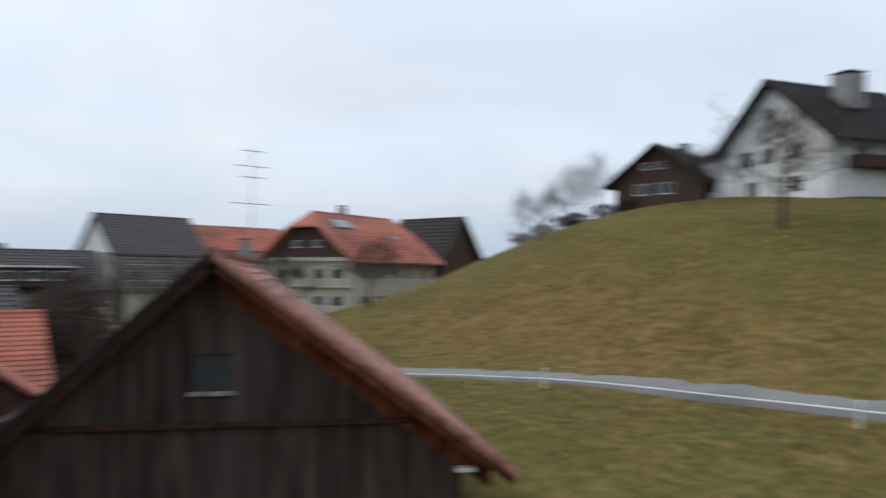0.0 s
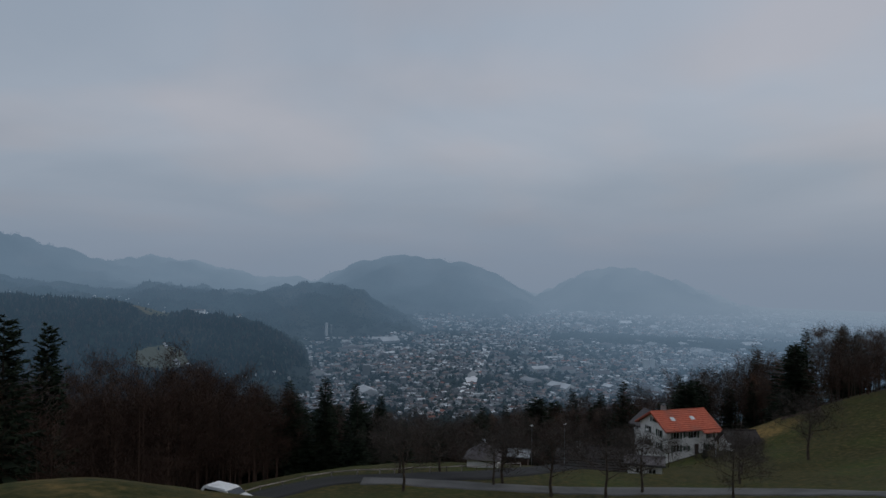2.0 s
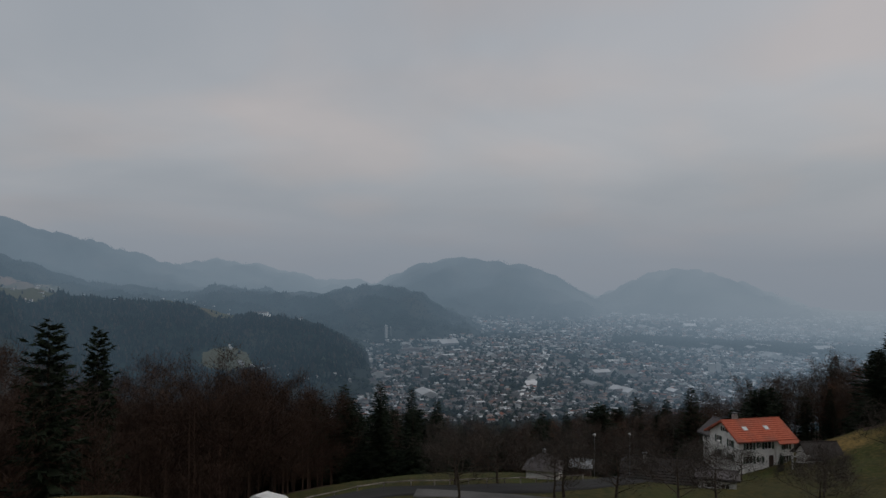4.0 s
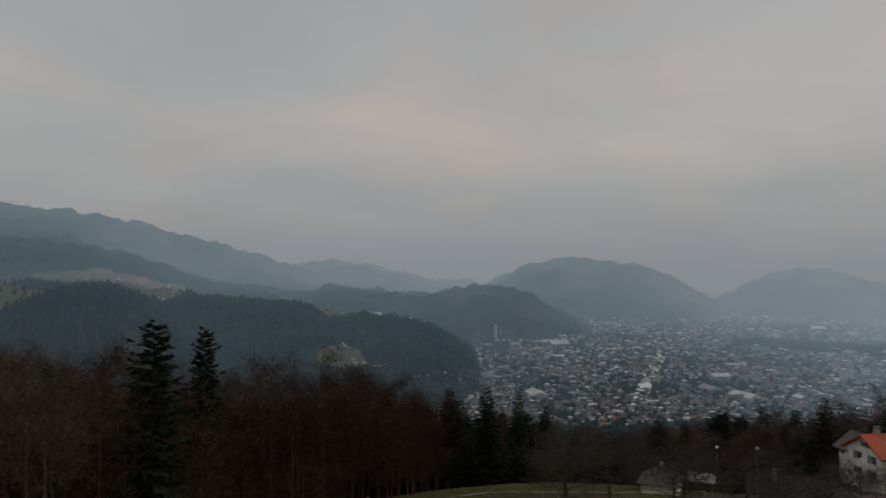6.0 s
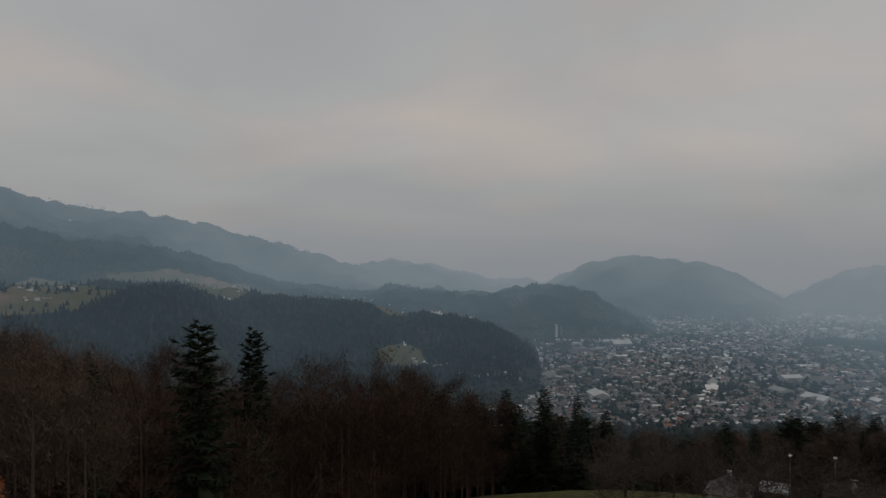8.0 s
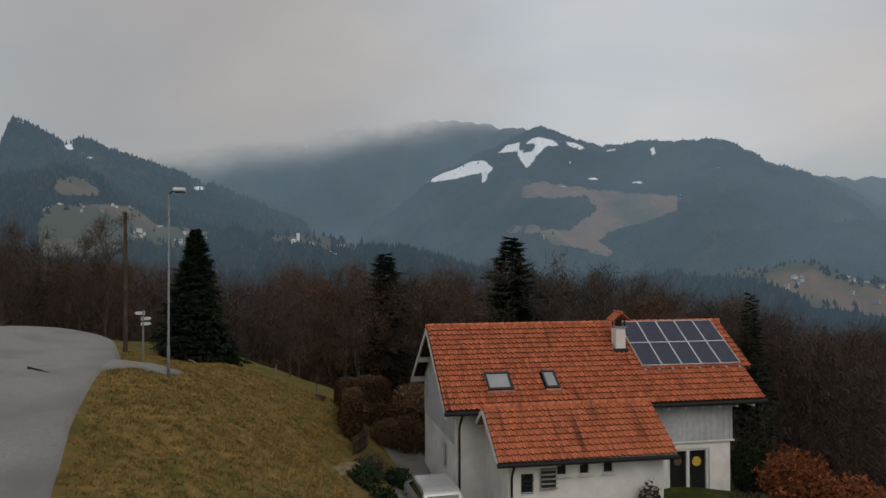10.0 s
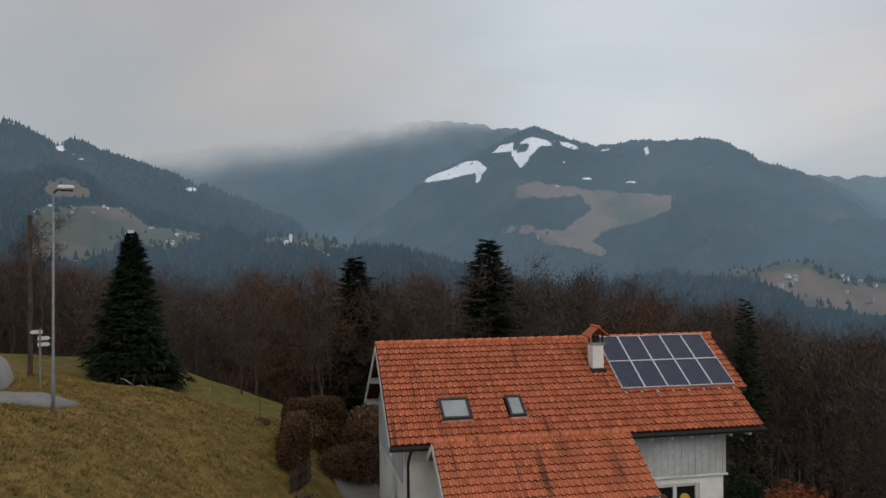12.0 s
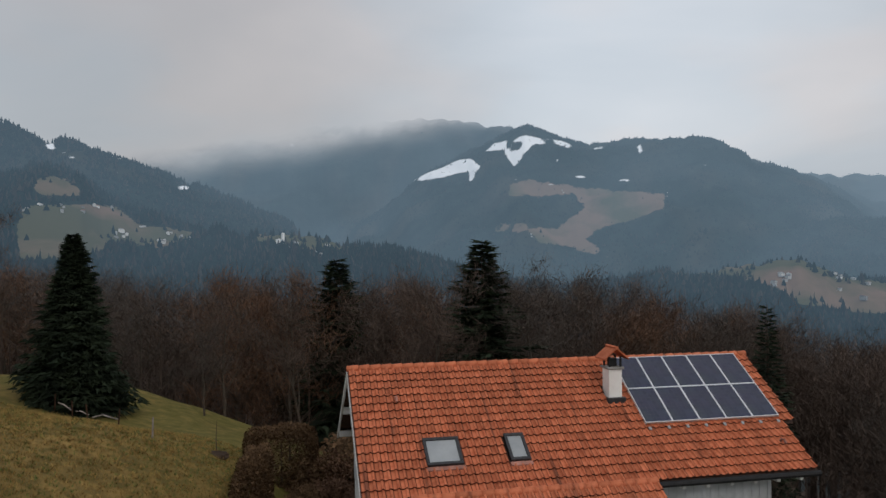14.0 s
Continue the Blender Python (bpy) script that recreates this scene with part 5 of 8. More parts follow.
# the red-roofed farmhouse with a boarded gable and rows of windows
rowS = [("S", -5.6 + 2.8 * k, z, 1.3, 1.2) for k in range(5) for z in (1.6, 4.6)]
rowW = [("W", a, z, 1.6, 1.15) for a in (-4.2, -1.3, 1.7, 4.4) for z in (1.6, 4.6)]
fh = house("farmhouse", "cream three-storey farmhouse with half-hipped orange roof and dark boarded gable", 48.8, 78.2, 7.2, 18, 16, 13, 6.6, 11.6, M_CREAM, M_TILE_BARN, over=1.0, hip=1.7, upper=M_BROWN_WOOD, windows=[*rowS, *rowW, ("W", -1.6, 8.0, 1.3, 0.8), ("W", 1.4, 8.0, 1.3, 0.8)], chimneys=[(-1.5, 0.6, 0.8, 1.0)], casing=M_WHITE_WOOD)
for zz in (3.05, 6.0):
    part("ledge", bm_box(-8.35, -8.0, -6.6, 6.6, zz, zz + 0.2, 0.02), M_CREAM, fh)
sk = part("skylight", bm_box(-5.0, -2.0, -0.75, 0.75, -0.05, 0.12, 0.03), M_ZINC, fh, "pale roof light")
sk.matrix_basis = pose(-1.0, -2.0, 10.35, 37, 0, 0)
sk2 = part("skylight", bm_box(-0.7, 0.7, -0.35, 0.35, -0.05, 0.1, 0.02), M_ZINC, fh, "pale roof light")
sk2.matrix_basis = pose(3.0, -3.6, 9.05, 37, 0, 0)

house("barn", "dark brown boarded barn behind the farmhouse", 63.6, 81.6, 8.6, 104, 9.5, 9, 5.2, 10.8, M_BROWN_WOOD, M_DARK_TILE, over=0.9, windows=[])
house("shed", "low shed with an orange roof behind the hill", 68, 66, 13.2, 40, 7, 5, 1.4, 3.0, M_BROWN_WOOD, M_TILE_BARN)

# the house with a grey roof, shingled flank and white gable, and the orange roof behind it
gh = house("house", "house with grey tiled roof, silvery shingled flank and white gable", 28.5, 93.8, 5.4, 7.5, 11, 10, 8.8, 13.1, M_SHINGLE, M_GREY_TILE, over=0.5, windows=[("W", -2, 6.5, 1.0, 1.2), ("W", 2, 6.5, 1.0, 1.2), ("S", -3, 3.0, 1.2, 1.2), ("S", 2, 3.0, 1.2, 1.2)], upper=M_WHITE)
part("skirt_roof", slab([(-5.6, -5.1, 8.5), (7.0, -5.1, 8.5), (7.4, -8.6, 4.4), (-5.6, -8.6, 4.4)], 0.2), M_SHINGLE, gh, "steep skirt of silvery wooden shingles")
for k in range(11):
    zz = 4.7 + 0.36 * k
    yy = -8.6 + (zz - 4.4) / 4.1 * 3.5
    part("shingle_course", bm_box(-5.6, 7.2, yy - 0.24, yy - 0.04, zz - 0.06, zz + 0.1, 0.01), M_SHINGLE, gh)
part("wall", bm_box(-5.4, 7.0, -8.2, -7.9, -1.0, 4.3), M_CREAM, gh)
house("house", "plain house with a bright orange roof", 43.5, 101, 6.5, 3, 13, 8, 8.6, 11.6, M_CREAM, M_TILE_BARN, over=0.5, windows=[("S", -3, 6.5, 1.2, 1.2)])

# the cream house with a dark roof and a flat dormer
ch = house("house", "cream house with weathered grey roof and flat dormers", 6.4, 77.5, 4.6, 29, 11, 9, 6.2, 9.6, M_CREAM, M_GREY_TILE, over=0.7, windows=[("W", -1.5, 4.6, 1.2, 1.2), ("W", 1.7, 4.6, 1.2, 1.2), ("S", -3, 3.4, 1.3, 1.2), ("S", 1, 3.4, 1.3, 1.2)], chimneys=[(2.5, 0.5, 0.5, 0.7)])
house("house", "wide cream house under a grey roof with a pale dormer band", 14.6, 79, 4.8, 5, 9, 9, 5.6, 8.9, M_CREAM, M_GREY_TILE, over=0.6, windows=[("S", -3, 3.6, 1.3, 1.2), ("S", 0, 3.6, 1.3, 1.2), ("S", 3, 3.6, 1.3, 1.2)])
dorm = thing("dormer", "flat white roof terrace with dark windows below", "dormer", 14.0, 73.3, 10.9, 5)
part("roof", bm_box(-4.6, 2.4, -1.2, 1.6, 1.25, 1.42, 0.03), M_WHITE_WOOD, dorm)
part("wall", bm_box(-4.3, 2.1, -0.8, 1.4, -0.4, 1.246), M_BROWN_WOOD, dorm)
for k in range(3):
    window(dorm, pose(-3.2 + 2.1 * k, -0.84, 0.55), 1.2, 0.8)
house("house", "low house with a grey slate roof among the barns", 3.4, 56.5, 5.0, 4, 10.5, 7, 3.0, 5.7, M_WHITE, M_GREY_TILE, over=0.5, windows=[("S", -2, 1.7, 1.1, 1.1), ("S", 2, 1.7, 1.1, 1.1)])

# the tall television aerial
aer = thing("aerial", "tall thin television aerial with four cross bars", "aerial", 28.9, 63.6, gz(28.9, 63.6))
part("mast", bm_tube([(0, 0, 0), (0, 0, 16.6)], [0.06, 0.035], 6), M_ZINC, aer)
for zz, ww in ((16.3, 1.0), (14.9, 1.7), (13.9, 1.2), (11.5, 2.0)):
    bm = bm_tube([(-ww, 0, zz), (ww, 0, zz)], [0.035, 0.035], 5)
    for k in range(5):
        u = -ww + 0.2 + k * (2 * ww - 0.4) / 4
        bm_tube([(u, -0.35, zz), (u, 0.35, zz)], [0.02, 0.02], 4, bm=bm)
    part("cross_bar", bm, M_ZINC, aer)
house("outhouse", "small outhouse with a domed vent under the aerial", 29.6, 66.5, 6.4, 20, 4, 3.4, 4.5, 6.4, M_WHITE, M_GREY_TILE, over=0.3, chimneys=[(0, 0, 0.9, 2.0)], category="shed")

# brown chalet and white house on the hill
house("chalet", "small brown boarded chalet with dark roof on the hill", 65.8, 44.3, 18.7, 9, 8, 9, 2.7, 5.9, M_BROWN_WOOD, M_DARK_TILE, over=0.9, windows=[("W", -1.7, 1.7, 1.6, 1.1), ("W", 0.8, 1.7, 1.6, 1.1), ("W", -1.4, 4.0, 1.0, 0.7), ("W", 0.2, 4.0, 1.0, 0.7)], chimneys=[(1, -0.6, 0.7, 0.5)])
house("annexe", "white annexe with a pale metal roof between the hill houses", 68.5, 38.5, 18.8, -10, 9, 6, 2.6, 4.6, M_WHITE, M_ZINC, over=0.4, windows=[("W", 0, 1.5, 1.2, 1.0)])
ww_ = house("house", "white plastered house with dark roof and green windows on the hill", 68.3, 30.2, 18.4, -19, 12.5, 12, 5.2, 10.3, M_WHITE, M_DARK_TILE, over=1.1, windows=[("W", -3.4, 4.0, 1.3, 1.3), ("W", -0.6, 4.0, 1.3, 1.3), ("W", 2.4, 4.0, 1.3, 1.3), ("W", -2.6, 1.3, 1.3, 1.2), ("W", 2.4, 1.3, 1.3, 1.2), ("W", -0.4, 7.6, 1.0, 0.9), ("S", -3, 3.4, 1.3, 1.3), ("S", 1, 3.4, 1.3, 1.3)], chimneys=[(-0.4, -2.4, 1.9, 0.55)], casing=M_GREEN)
part("balcony", bm_box(-4.5, 4.5, -7.3, -6.0, 2.2, 3.2, 0.03), M_BROWN_WOOD, ww_)
house("house", "dark-roofed upper house beyond the white one", 74, 18.5, 19.6, -15, 11, 10, 6.2, 11.2, M_WHITE, M_DARK_TILE, over=0.8, windows=[("W", 0, 6.6, 1.3, 1.2)], chimneys=[(-3, 0, 1.6, 0.9)])

# orange-roofed barn with a cross gable
ob = thing("barn", "dark boarded barn with orange tiled roof and cross gable", "barn", 2.6, 41.4, 5.0, -4)
part("wall", wall_with_holes("y", -4.6, 0.25, lambda u: 1.25, -6.9, 4.6, -1.5, [], bmesh.new()), M_BROWN_WOOD, ob)
part("wall", wall_with_holes("x", 4.6, 0.25, lambda u: 4.6 - abs(u) * 0.66, -4.4, 4.4, -1.5, [], bmesh.new()), M_BROWN_WOOD, ob)
part("wall", wall_with_holes("x", -6.9, 0.25, lambda u: 4.6 - abs(u) * 0.66, -4.4, 4.4, -1.5, [], bmesh.new()), M_BROWN_WOOD, ob)
part("wall", wall_with_holes("y", 4.6, 0.25, lambda u: 1.25, -6.9, 4.6, -1.5, [], bmesh.new()), M_BROWN_WOOD, ob)
for s in (-1, 1):
    part("roof", slab([(-7.5, 0, 4.85), (-7.5, s * 5.4, 1.25), (5.2, s * 5.4, 1.25), (5.2, 0, 4.85)], 0.2), M_TILE_BARN, ob)
    tile_courses(ob, -7.48, 5.18, 0.05, 5.38, s, 4.85, 3.6 / 5.4, M_TILE_BARN, 0.3)
part("ridge_cap", bm_tube([(-7.5, 0, 4.87), (5.2, 0, 4.87)], [0.14, 0.14], 6), M_TILE_BARN, ob)
part("gable", wall_with_holes("y", -8.0, 0.25, lambda u: 3.9 - abs(u - 1.0) * 0.72, -2.3, 4.3, -1.5, [(1.0, 0.2, 0.01, 0.01)], bmesh.new()), M_BROWN_WOOD, ob)
for s in (-1, 1):
    part("roof", slab([(1.0, -8.7, 4.36), (1.0 + s * 3.75, -8.7, 1.66), (1.0 + s * 3.75, -4.2, 1.66), (1.0, -0.4, 4.36)], 0.2), M_TILE_BARN, ob)
part("ridge_cap", bm_tube([(1.0, -8.7, 4.38), (1.0, -0.4, 4.38)], [0.13, 0.13], 6), M_TILE_BARN, ob)

# the white house down the slope: two windows to a storey in the gable, a shallow bay at the far end of the front
win = [("W", a, z, 1.0, 1.2) for a in (-1.5, 1.7) for z in (1.35, 3.55)] + [("W", 0.1, 5.45, 1.1, 0.75), ("S", -2.9, 1.35, 1.3, 1.2), ("S", -2.9, 3.5, 1.3, 1.2), ("S", -0.9, 3.55, 0.55, 0.9), ("S", 0.5, 3.5, 1.3, 1.2), ("S", -0.9, 1.3, 0.5, 0.8)]
wh = house("house", "white farmhouse with green shutters and a bright red tiled roof", -128.9, 39.5, -23.3, 108.8, 9.6, 7.7, 4.65, 6.8, M_WHITE, M_TILE_FAR, over=0.7, windows=win, doors=[("S", 1.1, 0.9, 0.9, 2.0)], chimneys=[(-2.6, 0.3, 0.7, 0.9)], shutters=M_GREEN)
part("bay", bm_box(1.75, 4.78, -4.4, -3.83, -1.5, 4.3, 0.02), M_WHITE, wh, "shallow white bay under the longer eave")
part("bay_roof", slab([(1.6, -4.5, 4.36), (1.6, -5.2, 3.97), (5.5, -5.2, 3.97), (5.5, -4.5, 4.36)], 0.14), M_TILE_FAR, wh)
for z in (1.35, 3.4):
    window(wh, pose(3.3, -4.43, z), 0.9, 1.1, M_GREEN)
for a in (-2.4, 1.5):
    q = part("skylight", bm_box(-0.4, 0.4, -0.45, 0.45, -0.05, 0.1, 0.02), M_ZINC, wh, "small pale roof light")
    q.matrix_basis = pose(a, -2.0, 5.8, 29.2, 0, 0)
wing = house("house", "dark-roofed rear wing of the white farmhouse", -135.0, 37.2, -24.3, 18.8, 5, 4.8, 4.4, 6.2, M_WHITE, M_GREY_TILE, over=0.8, windows=[("S", -2, 3.4, 1.0, 1.2)])
part("balcony", bm_box(-3.4, -2.55, -2.0, 1.6, 2.0, 2.9, 0.03), M_WHITE_WOOD, wing, "white boarded balcony")
shd = house("shed", "low white shed with a dark brown roof", -121.4, 47.2, -21.3, 100, 4.8, 3.8, 1.6, 3.1, M_WHITE, M_DARK_TILE, over=0.6, windows=[("S", 0.5, 0.9, 1.0, 0.6)])
part("porch_beam", bm_box(-5.4, -2.6, -2.3, -2.1, 1.5, 1.72, 0.02), M_WHITE_WOOD, shd, "white beam of the open porch")
part("porch_post", bm_box(-5.4, -5.25, -2.28, -2.12, -1.2, 1.48, 0.01), M_WHITE_WOOD, shd)
# low buildings by the farmyard
house("house", "long low house with a dark brown roof", -93.0, 18.4, -17.5, 79, 8.4, 7, 1.7, 3.5, M_CREAM, M_DARK_TILE, over=0.8, hip=0.9, windows=[("S", -3.0, 0.9, 1.1, 0.8), ("S", 0, 0.9, 1.1, 0.8), ("S", 3.0, 0.9, 1.1, 0.8)], chimneys=[(-2.2, -1.0, 0.45, 0.5)])
house("shed", "small flat white outbuilding with two windows", -86.3, 22.6, -15.5, 76, 3.8, 3.4, 1.7, 2.0, M_WHITE, M_GREY_TILE, over=0.4, windows=[("S", -0.6, 0.9, 0.9, 0.6), ("S", 0.8, 0.9, 0.9, 0.6)])
hipd = thing("pavilion", "small square building with a grey pyramid roof", "shed", -86.0, 4.0, gz(-86.0, 4.0) - 0.1, 80)
hipd.scale = (0.62, 0.62, 0.72)
part("wall", bm_box(-2.8, 2.8, -2.8, 2.8, -1.5, 2.0), M_WHITE, hipd)
bm = bmesh.new()
c_ = [bm.verts.new(p) for p in ((-3.5, -3.5, 1.9), (3.5, -3.5, 1.9), (3.5, 3.5, 1.9), (-3.5, 3.5, 1.9))]
p_ = bm.verts.new((0, 0, 4.1))
for k in range(4):
    bm.faces.new((c_[k], c_[(k + 1) % 4], p_))
bm.faces.new(c_[::-1])
part("roof", bm, M_GREY_TILE, hipd)
part("vent", bm_box(-0.3, 0.3, -0.3, 0.3, 3.9, 4.5, 0.03), M_ZINC, hipd)
house("shed", "small open shed with a pale metal roof", -99.5, 9.4, -18.5, 80, 2.4, 2.2, 1.8, 2.3, M_BROWN_WOOD, M_ZINC, over=0.3)

# the white house with a dark tiled roof next to the solar barn
dk = house("house", "white house with a ridged dark brown tiled roof", -18.9, 19.2, 1.0, 66, 9.0, 7.0, 4.25, 6.9, M_WHITE, M_DARK_TILE, over=0.75, gable_over=0.75, windows=[("W", -0.2, 1.6, 1.0, 1.4), ("W", 2.1, 1.6, 0.9, 1.3), ("S", -2.5, 2.2, 1.0, 1.2)], upper=M_BROWN_WOOD, bottom=-2.5, courses=False)
slope_ = (6.9 - 4.25) / 3.5
for s in (-1, 1):
    for k in range(13):
        f = 0.05 + k * (3.5 + 0.75 - 0.05) / 13
        zz = 6.9 + 0.12 - f * slope_
        bm = bm_prism([(s * f, zz + 0.02), (s * (f + 0.36), zz - 0.36 * slope_ + 0.075), (s * (f + 0.36), zz - 0.36 * slope_ + 0.0), (s * f, zz - 0.0)], "x", -5.27, 5.27)
        part("tile_course", bm, M_DARK_TILE, dk)
part("snow_guard", bm_tube([(-5.1, -0.12, 7.14), (0.4, -0.12, 7.14)], [0.04, 0.04], 5), M_ALU, dk, "bright ridge rail")


# the barn with solar panels: local x from the gable apex along the ridge, y down the panelled side, z from the ridge
sb = thing("barn", "old dark boarded barn with a roof full of blue solar panels", "barn", -2.33, 15.54, 12.04, 160.9)
T = math.tan(radians(37.2))
COS = math.cos(radians(37.2))
SIDES = {1: (7.45, T, 37.2), -1: (10.4, 0.635, 32.4)}


def on_slope(x, run, side=1, up=0.0):
    return (x, side * run, -run * SIDES[side][1] + up)


for s in (1, -1):
    run_, t_, deg = SIDES[s]
    cos_ = math.cos(radians(deg))
    part("roof", slab([(0, 0, 0), on_slope(0, run_, s), on_slope(11.3, run_, s), (11.3, 0, 0)], 0.16), M_SOFFIT, sb)
    # tile courses, stepped like the real ones, as long strips between the verges
    n = int(run_ / 0.276)
    for k in range(n):
        a, b = k * run_ / n, (k + 1) * run_ / n + 0.05
        bm = bm_prism([(s * a, -a * t_ + 0.015), (s * b, -b * t_ + 0.075), (s * b, -b * t_ + 0.02), (s * a, -a * t_)], "x", 0.22, 11.3)
        part("tile_course", bm, M_DARK_TILE, sb)
        # verge tile
        bm = bm_box(-0.06, 0.25, -0.02, (b - a) / cos_ + 0.03, -0.16, 0.07, 0.015)
        vt = part("verge_tile", bm, M_DARK_TILE, sb)
        vt.matrix_basis = pose(0, s * a, -a * t_ + 0.045, -deg * s, 0, 0) @ Matrix.Diagonal((1, s, 1, 1))
    part("gutter", bm_tube([on_slope(0, run_ + 0.08, s, -0.06), on_slope(11.3, run_ + 0.08, s, -0.06)], [0.09, 0.09], 6), M_FRAME, sb)
part("ridge_cap", bm_tube([(-0.05, 0, 0.03), (11.3, 0, 0.03)], [0.13, 0.13], 8), M_DARK_TILE, sb)
WALL_X = 1.05
sbw = lambda u: -0.2 - abs(u) * SIDES[1 if u > 0 else -1][1]
part("wall", wall_with_holes("x", WALL_X + 0.12, 0.2, sbw, -9.4, 6.6, -10.5, [], bmesh.new()), M_BOARD_GREY, sb)
part("wall", wall_with_holes("x", 10.4, 0.2, sbw, -9.4, 6.6, -10.5, [], bmesh.new()), M_BOARD_GREY, sb)
for s in (1, -1):
    part("wall", wall_with_holes("y", 6.6 if s > 0 else -9.4, 0.2, lambda u: -5.25 if s > 0 else -6.2, WALL_X, 10.4, -10.5, [], bmesh.new()), M_BOARD_GREY, sb)
boards(sb, WALL_X, -9.2, 6.4, -3.2, lambda u: sbw(u) - 0.02, 0.24, M_BOARD_GREY, 5)
boards(sb, WALL_X + 0.03, -9.2, 6.4, -10.2, lambda u: min(-3.24, sbw(u) - 0.02), 0.26, M_BOARD_GREY, 6)
part("ledge", bm_box(WALL_X - 0.13, WALL_X - 0.05, -4.2, 4.0, -3.28, -3.16, 0.01), M_BOARD_GREY, sb)
hatch = part("hatch", bm_box(WALL_X - 0.12, WALL_X - 0.06, -1.25, 1.05, -4.3, -2.1, 0.01), M_BOARD_GREY, sb, "closed loft hatch of grey boards")
part("lintel", bm_box(WALL_X - 0.2, WALL_X - 0.06, -1.5, 1.3, -2.05, -1.94, 0.01), M_SHINGLE, hatch, "pale weathered lintel")
part("batten", bm_box(WALL_X - 0.16, WALL_X - 0.06, -1.3, 1.1, -2.38, -2.28, 0.01), M_BOARD_GREY, hatch)
part("bar", bm_box(WALL_X - 0.2, WALL_X - 0.1, -2.6, -1.2, -3.85, -3.7, 0.01), M_SOFFIT, sb)
# purlins and the russet barge boards under the overhang
for s in (1, -1):
    t_ = SIDES[s][1]
    end = 6.5 if s > 0 else 9.3
    for run in (0.35, 2.2, 4.4, 6.3):
        part("purlin", bm_box(0.25, WALL_X + 0.1, s * run - 0.08, s * run + 0.08, -run * t_ - 0.36, -run * t_ - 0.2, 0.01), M_SOFFIT, sb)
    bm = bm_prism([(s * 0.15, -0.15 * t_ - 0.18), (s * end, -end * t_ - 0.18), (s * end, -end * t_ - 0.78), (s * 0.15, -0.15 * t_ - 0.78)], "x", WALL_X - 0.1, WALL_X - 0.04)
    part("barge_board", bm, M_SOFFIT, sb, "brown board along the gable")
part("lamp_box", bm_box(0.6, 0.75, -2.66, -2.5, -2.45, -2.36, 0.02), M_SHINGLE, sb)
# panels: five rows of ten
rows_, cols_ = 5, 10
for i in range(rows_):
    for k in range(cols_):
        s0 = 0.16 + i * 1.67
        x0 = 0.72 + k * 0.985
        if i == 0 and k == 0:
            pan = part("solar_panel", bm_box(0.012, 0.973, 0.02, 1.63, 0, 0.035), M_PV, sb)
            bm = bmesh.new()
            for a, b, c, d_ in ((0, 0.985, 0, 0.022), (0, 0.985, 1.628, 1.65), (0, 0.014, 0.022, 1.628), (0.971, 0.985, 0.022, 1.628)):
                bm_box(a, b, c, d_, -0.01, 0.045, bm=bm)
            rim = part("rim", bm, M_ALU, pan)
            first = pan
        else:
            pan = again(first, sb, Matrix.Identity(4))
            again(rim, pan, Matrix.Identity(4))
        pan.matrix_basis = pose(x0, s0 * COS, -s0 * COS * T + 0.08, -37.2, 0, 0)
for i in range(rows_ + 1):
    s0 = 0.14 + i * 1.67
    bm = bm_box(0.7, 0.74 + cols_ * 0.985, -0.035, 0.035, -0.02, 0.065)
    r_ = part("rail", bm, M_ALU, sb)
    r_.matrix_basis = pose(0, s0 * COS, -s0 * COS * T + 0.08, -37.2, 0, 0)
for k in (3.4, 4.9):
    c_ = part("snow_hook", bm_box(-0.16, 0.16, -0.1, 0.1, 0, 0.1, 0.02), M_ALU, sb)
    c_.matrix_basis = pose(k, 6.85, -6.85 * T + 0.09, -37.2, 0, 0)

# the brown barn: local x from the gable apex along the ridge, y to the shorter left side
bb = thing("barn", "weathered brown barn with rose-tiled roof and boarded gable", "barn", 6.2, 15.63, 12.27, 62)
for s, run, deg in ((1, 5.1, 42.2), (-1, 6.8, 36.0)):
    TB, CB = math.tan(radians(deg)), math.cos(radians(deg))
    part("roof", slab([(0, 0, 0), (0, s * run, -run * TB), (13, s * run, -run * TB), (13, 0, 0)], 0.14), M_SOFFIT, bb)
    n = int(run / CB / 0.33)
    for k in range(n):
        a, b = k * run / n, (k + 1) * run / n + 0.05
        bm = bm_prism([(s * a, -a * TB + 0.015), (s * b, -b * TB + 0.07), (s * b, -b * TB + 0.02), (s * a, -a * TB)], "x", 0.3, 13)
        part("tile_course", bm, M_TILE_OLD, bb)
        for j in range(3 if s < 0 else 1):
            vt = part("verge_tile", bm_box(0.19 * j - 0.05, 0.19 * j + 0.125, -0.02, (b - a) / CB + 0.03, -0.1 if j == 0 else -0.02, 0.06 + 0.03 * (j % 2) + 0.012 * (k % 3), 0.02), M_TILE_OLD if s < 0 else M_DARK_TILE, bb)
            vt.matrix_basis = pose(0, s * a, -a * TB + 0.04, -deg * s, 0, 0) @ Matrix.Diagonal((1, s, 1, 1))
    part("barge_board", bm_prism([(s * 0.1, -0.1 * TB - 0.14), (s * run, -run * TB - 0.14), (s * run, -run * TB - 0.3), (s * 0.1, -0.1 * TB - 0.3)], "x", 0.02, 0.07), M_BOARD_RED if s < 0 else M_SOFFIT, bb)
for k in range(30):
    part("ridge_tile", bm_tube([(k * 0.433, 0, 0.05), (k * 0.433 + 0.45, 0, 0.07)], [0.15, 0.12], 7), M_TILE_OLD, bb)
BW = 0.75
btop = lambda u: -0.16 - abs(u) * math.tan(radians(42.2 if u > 0 else 36.0))
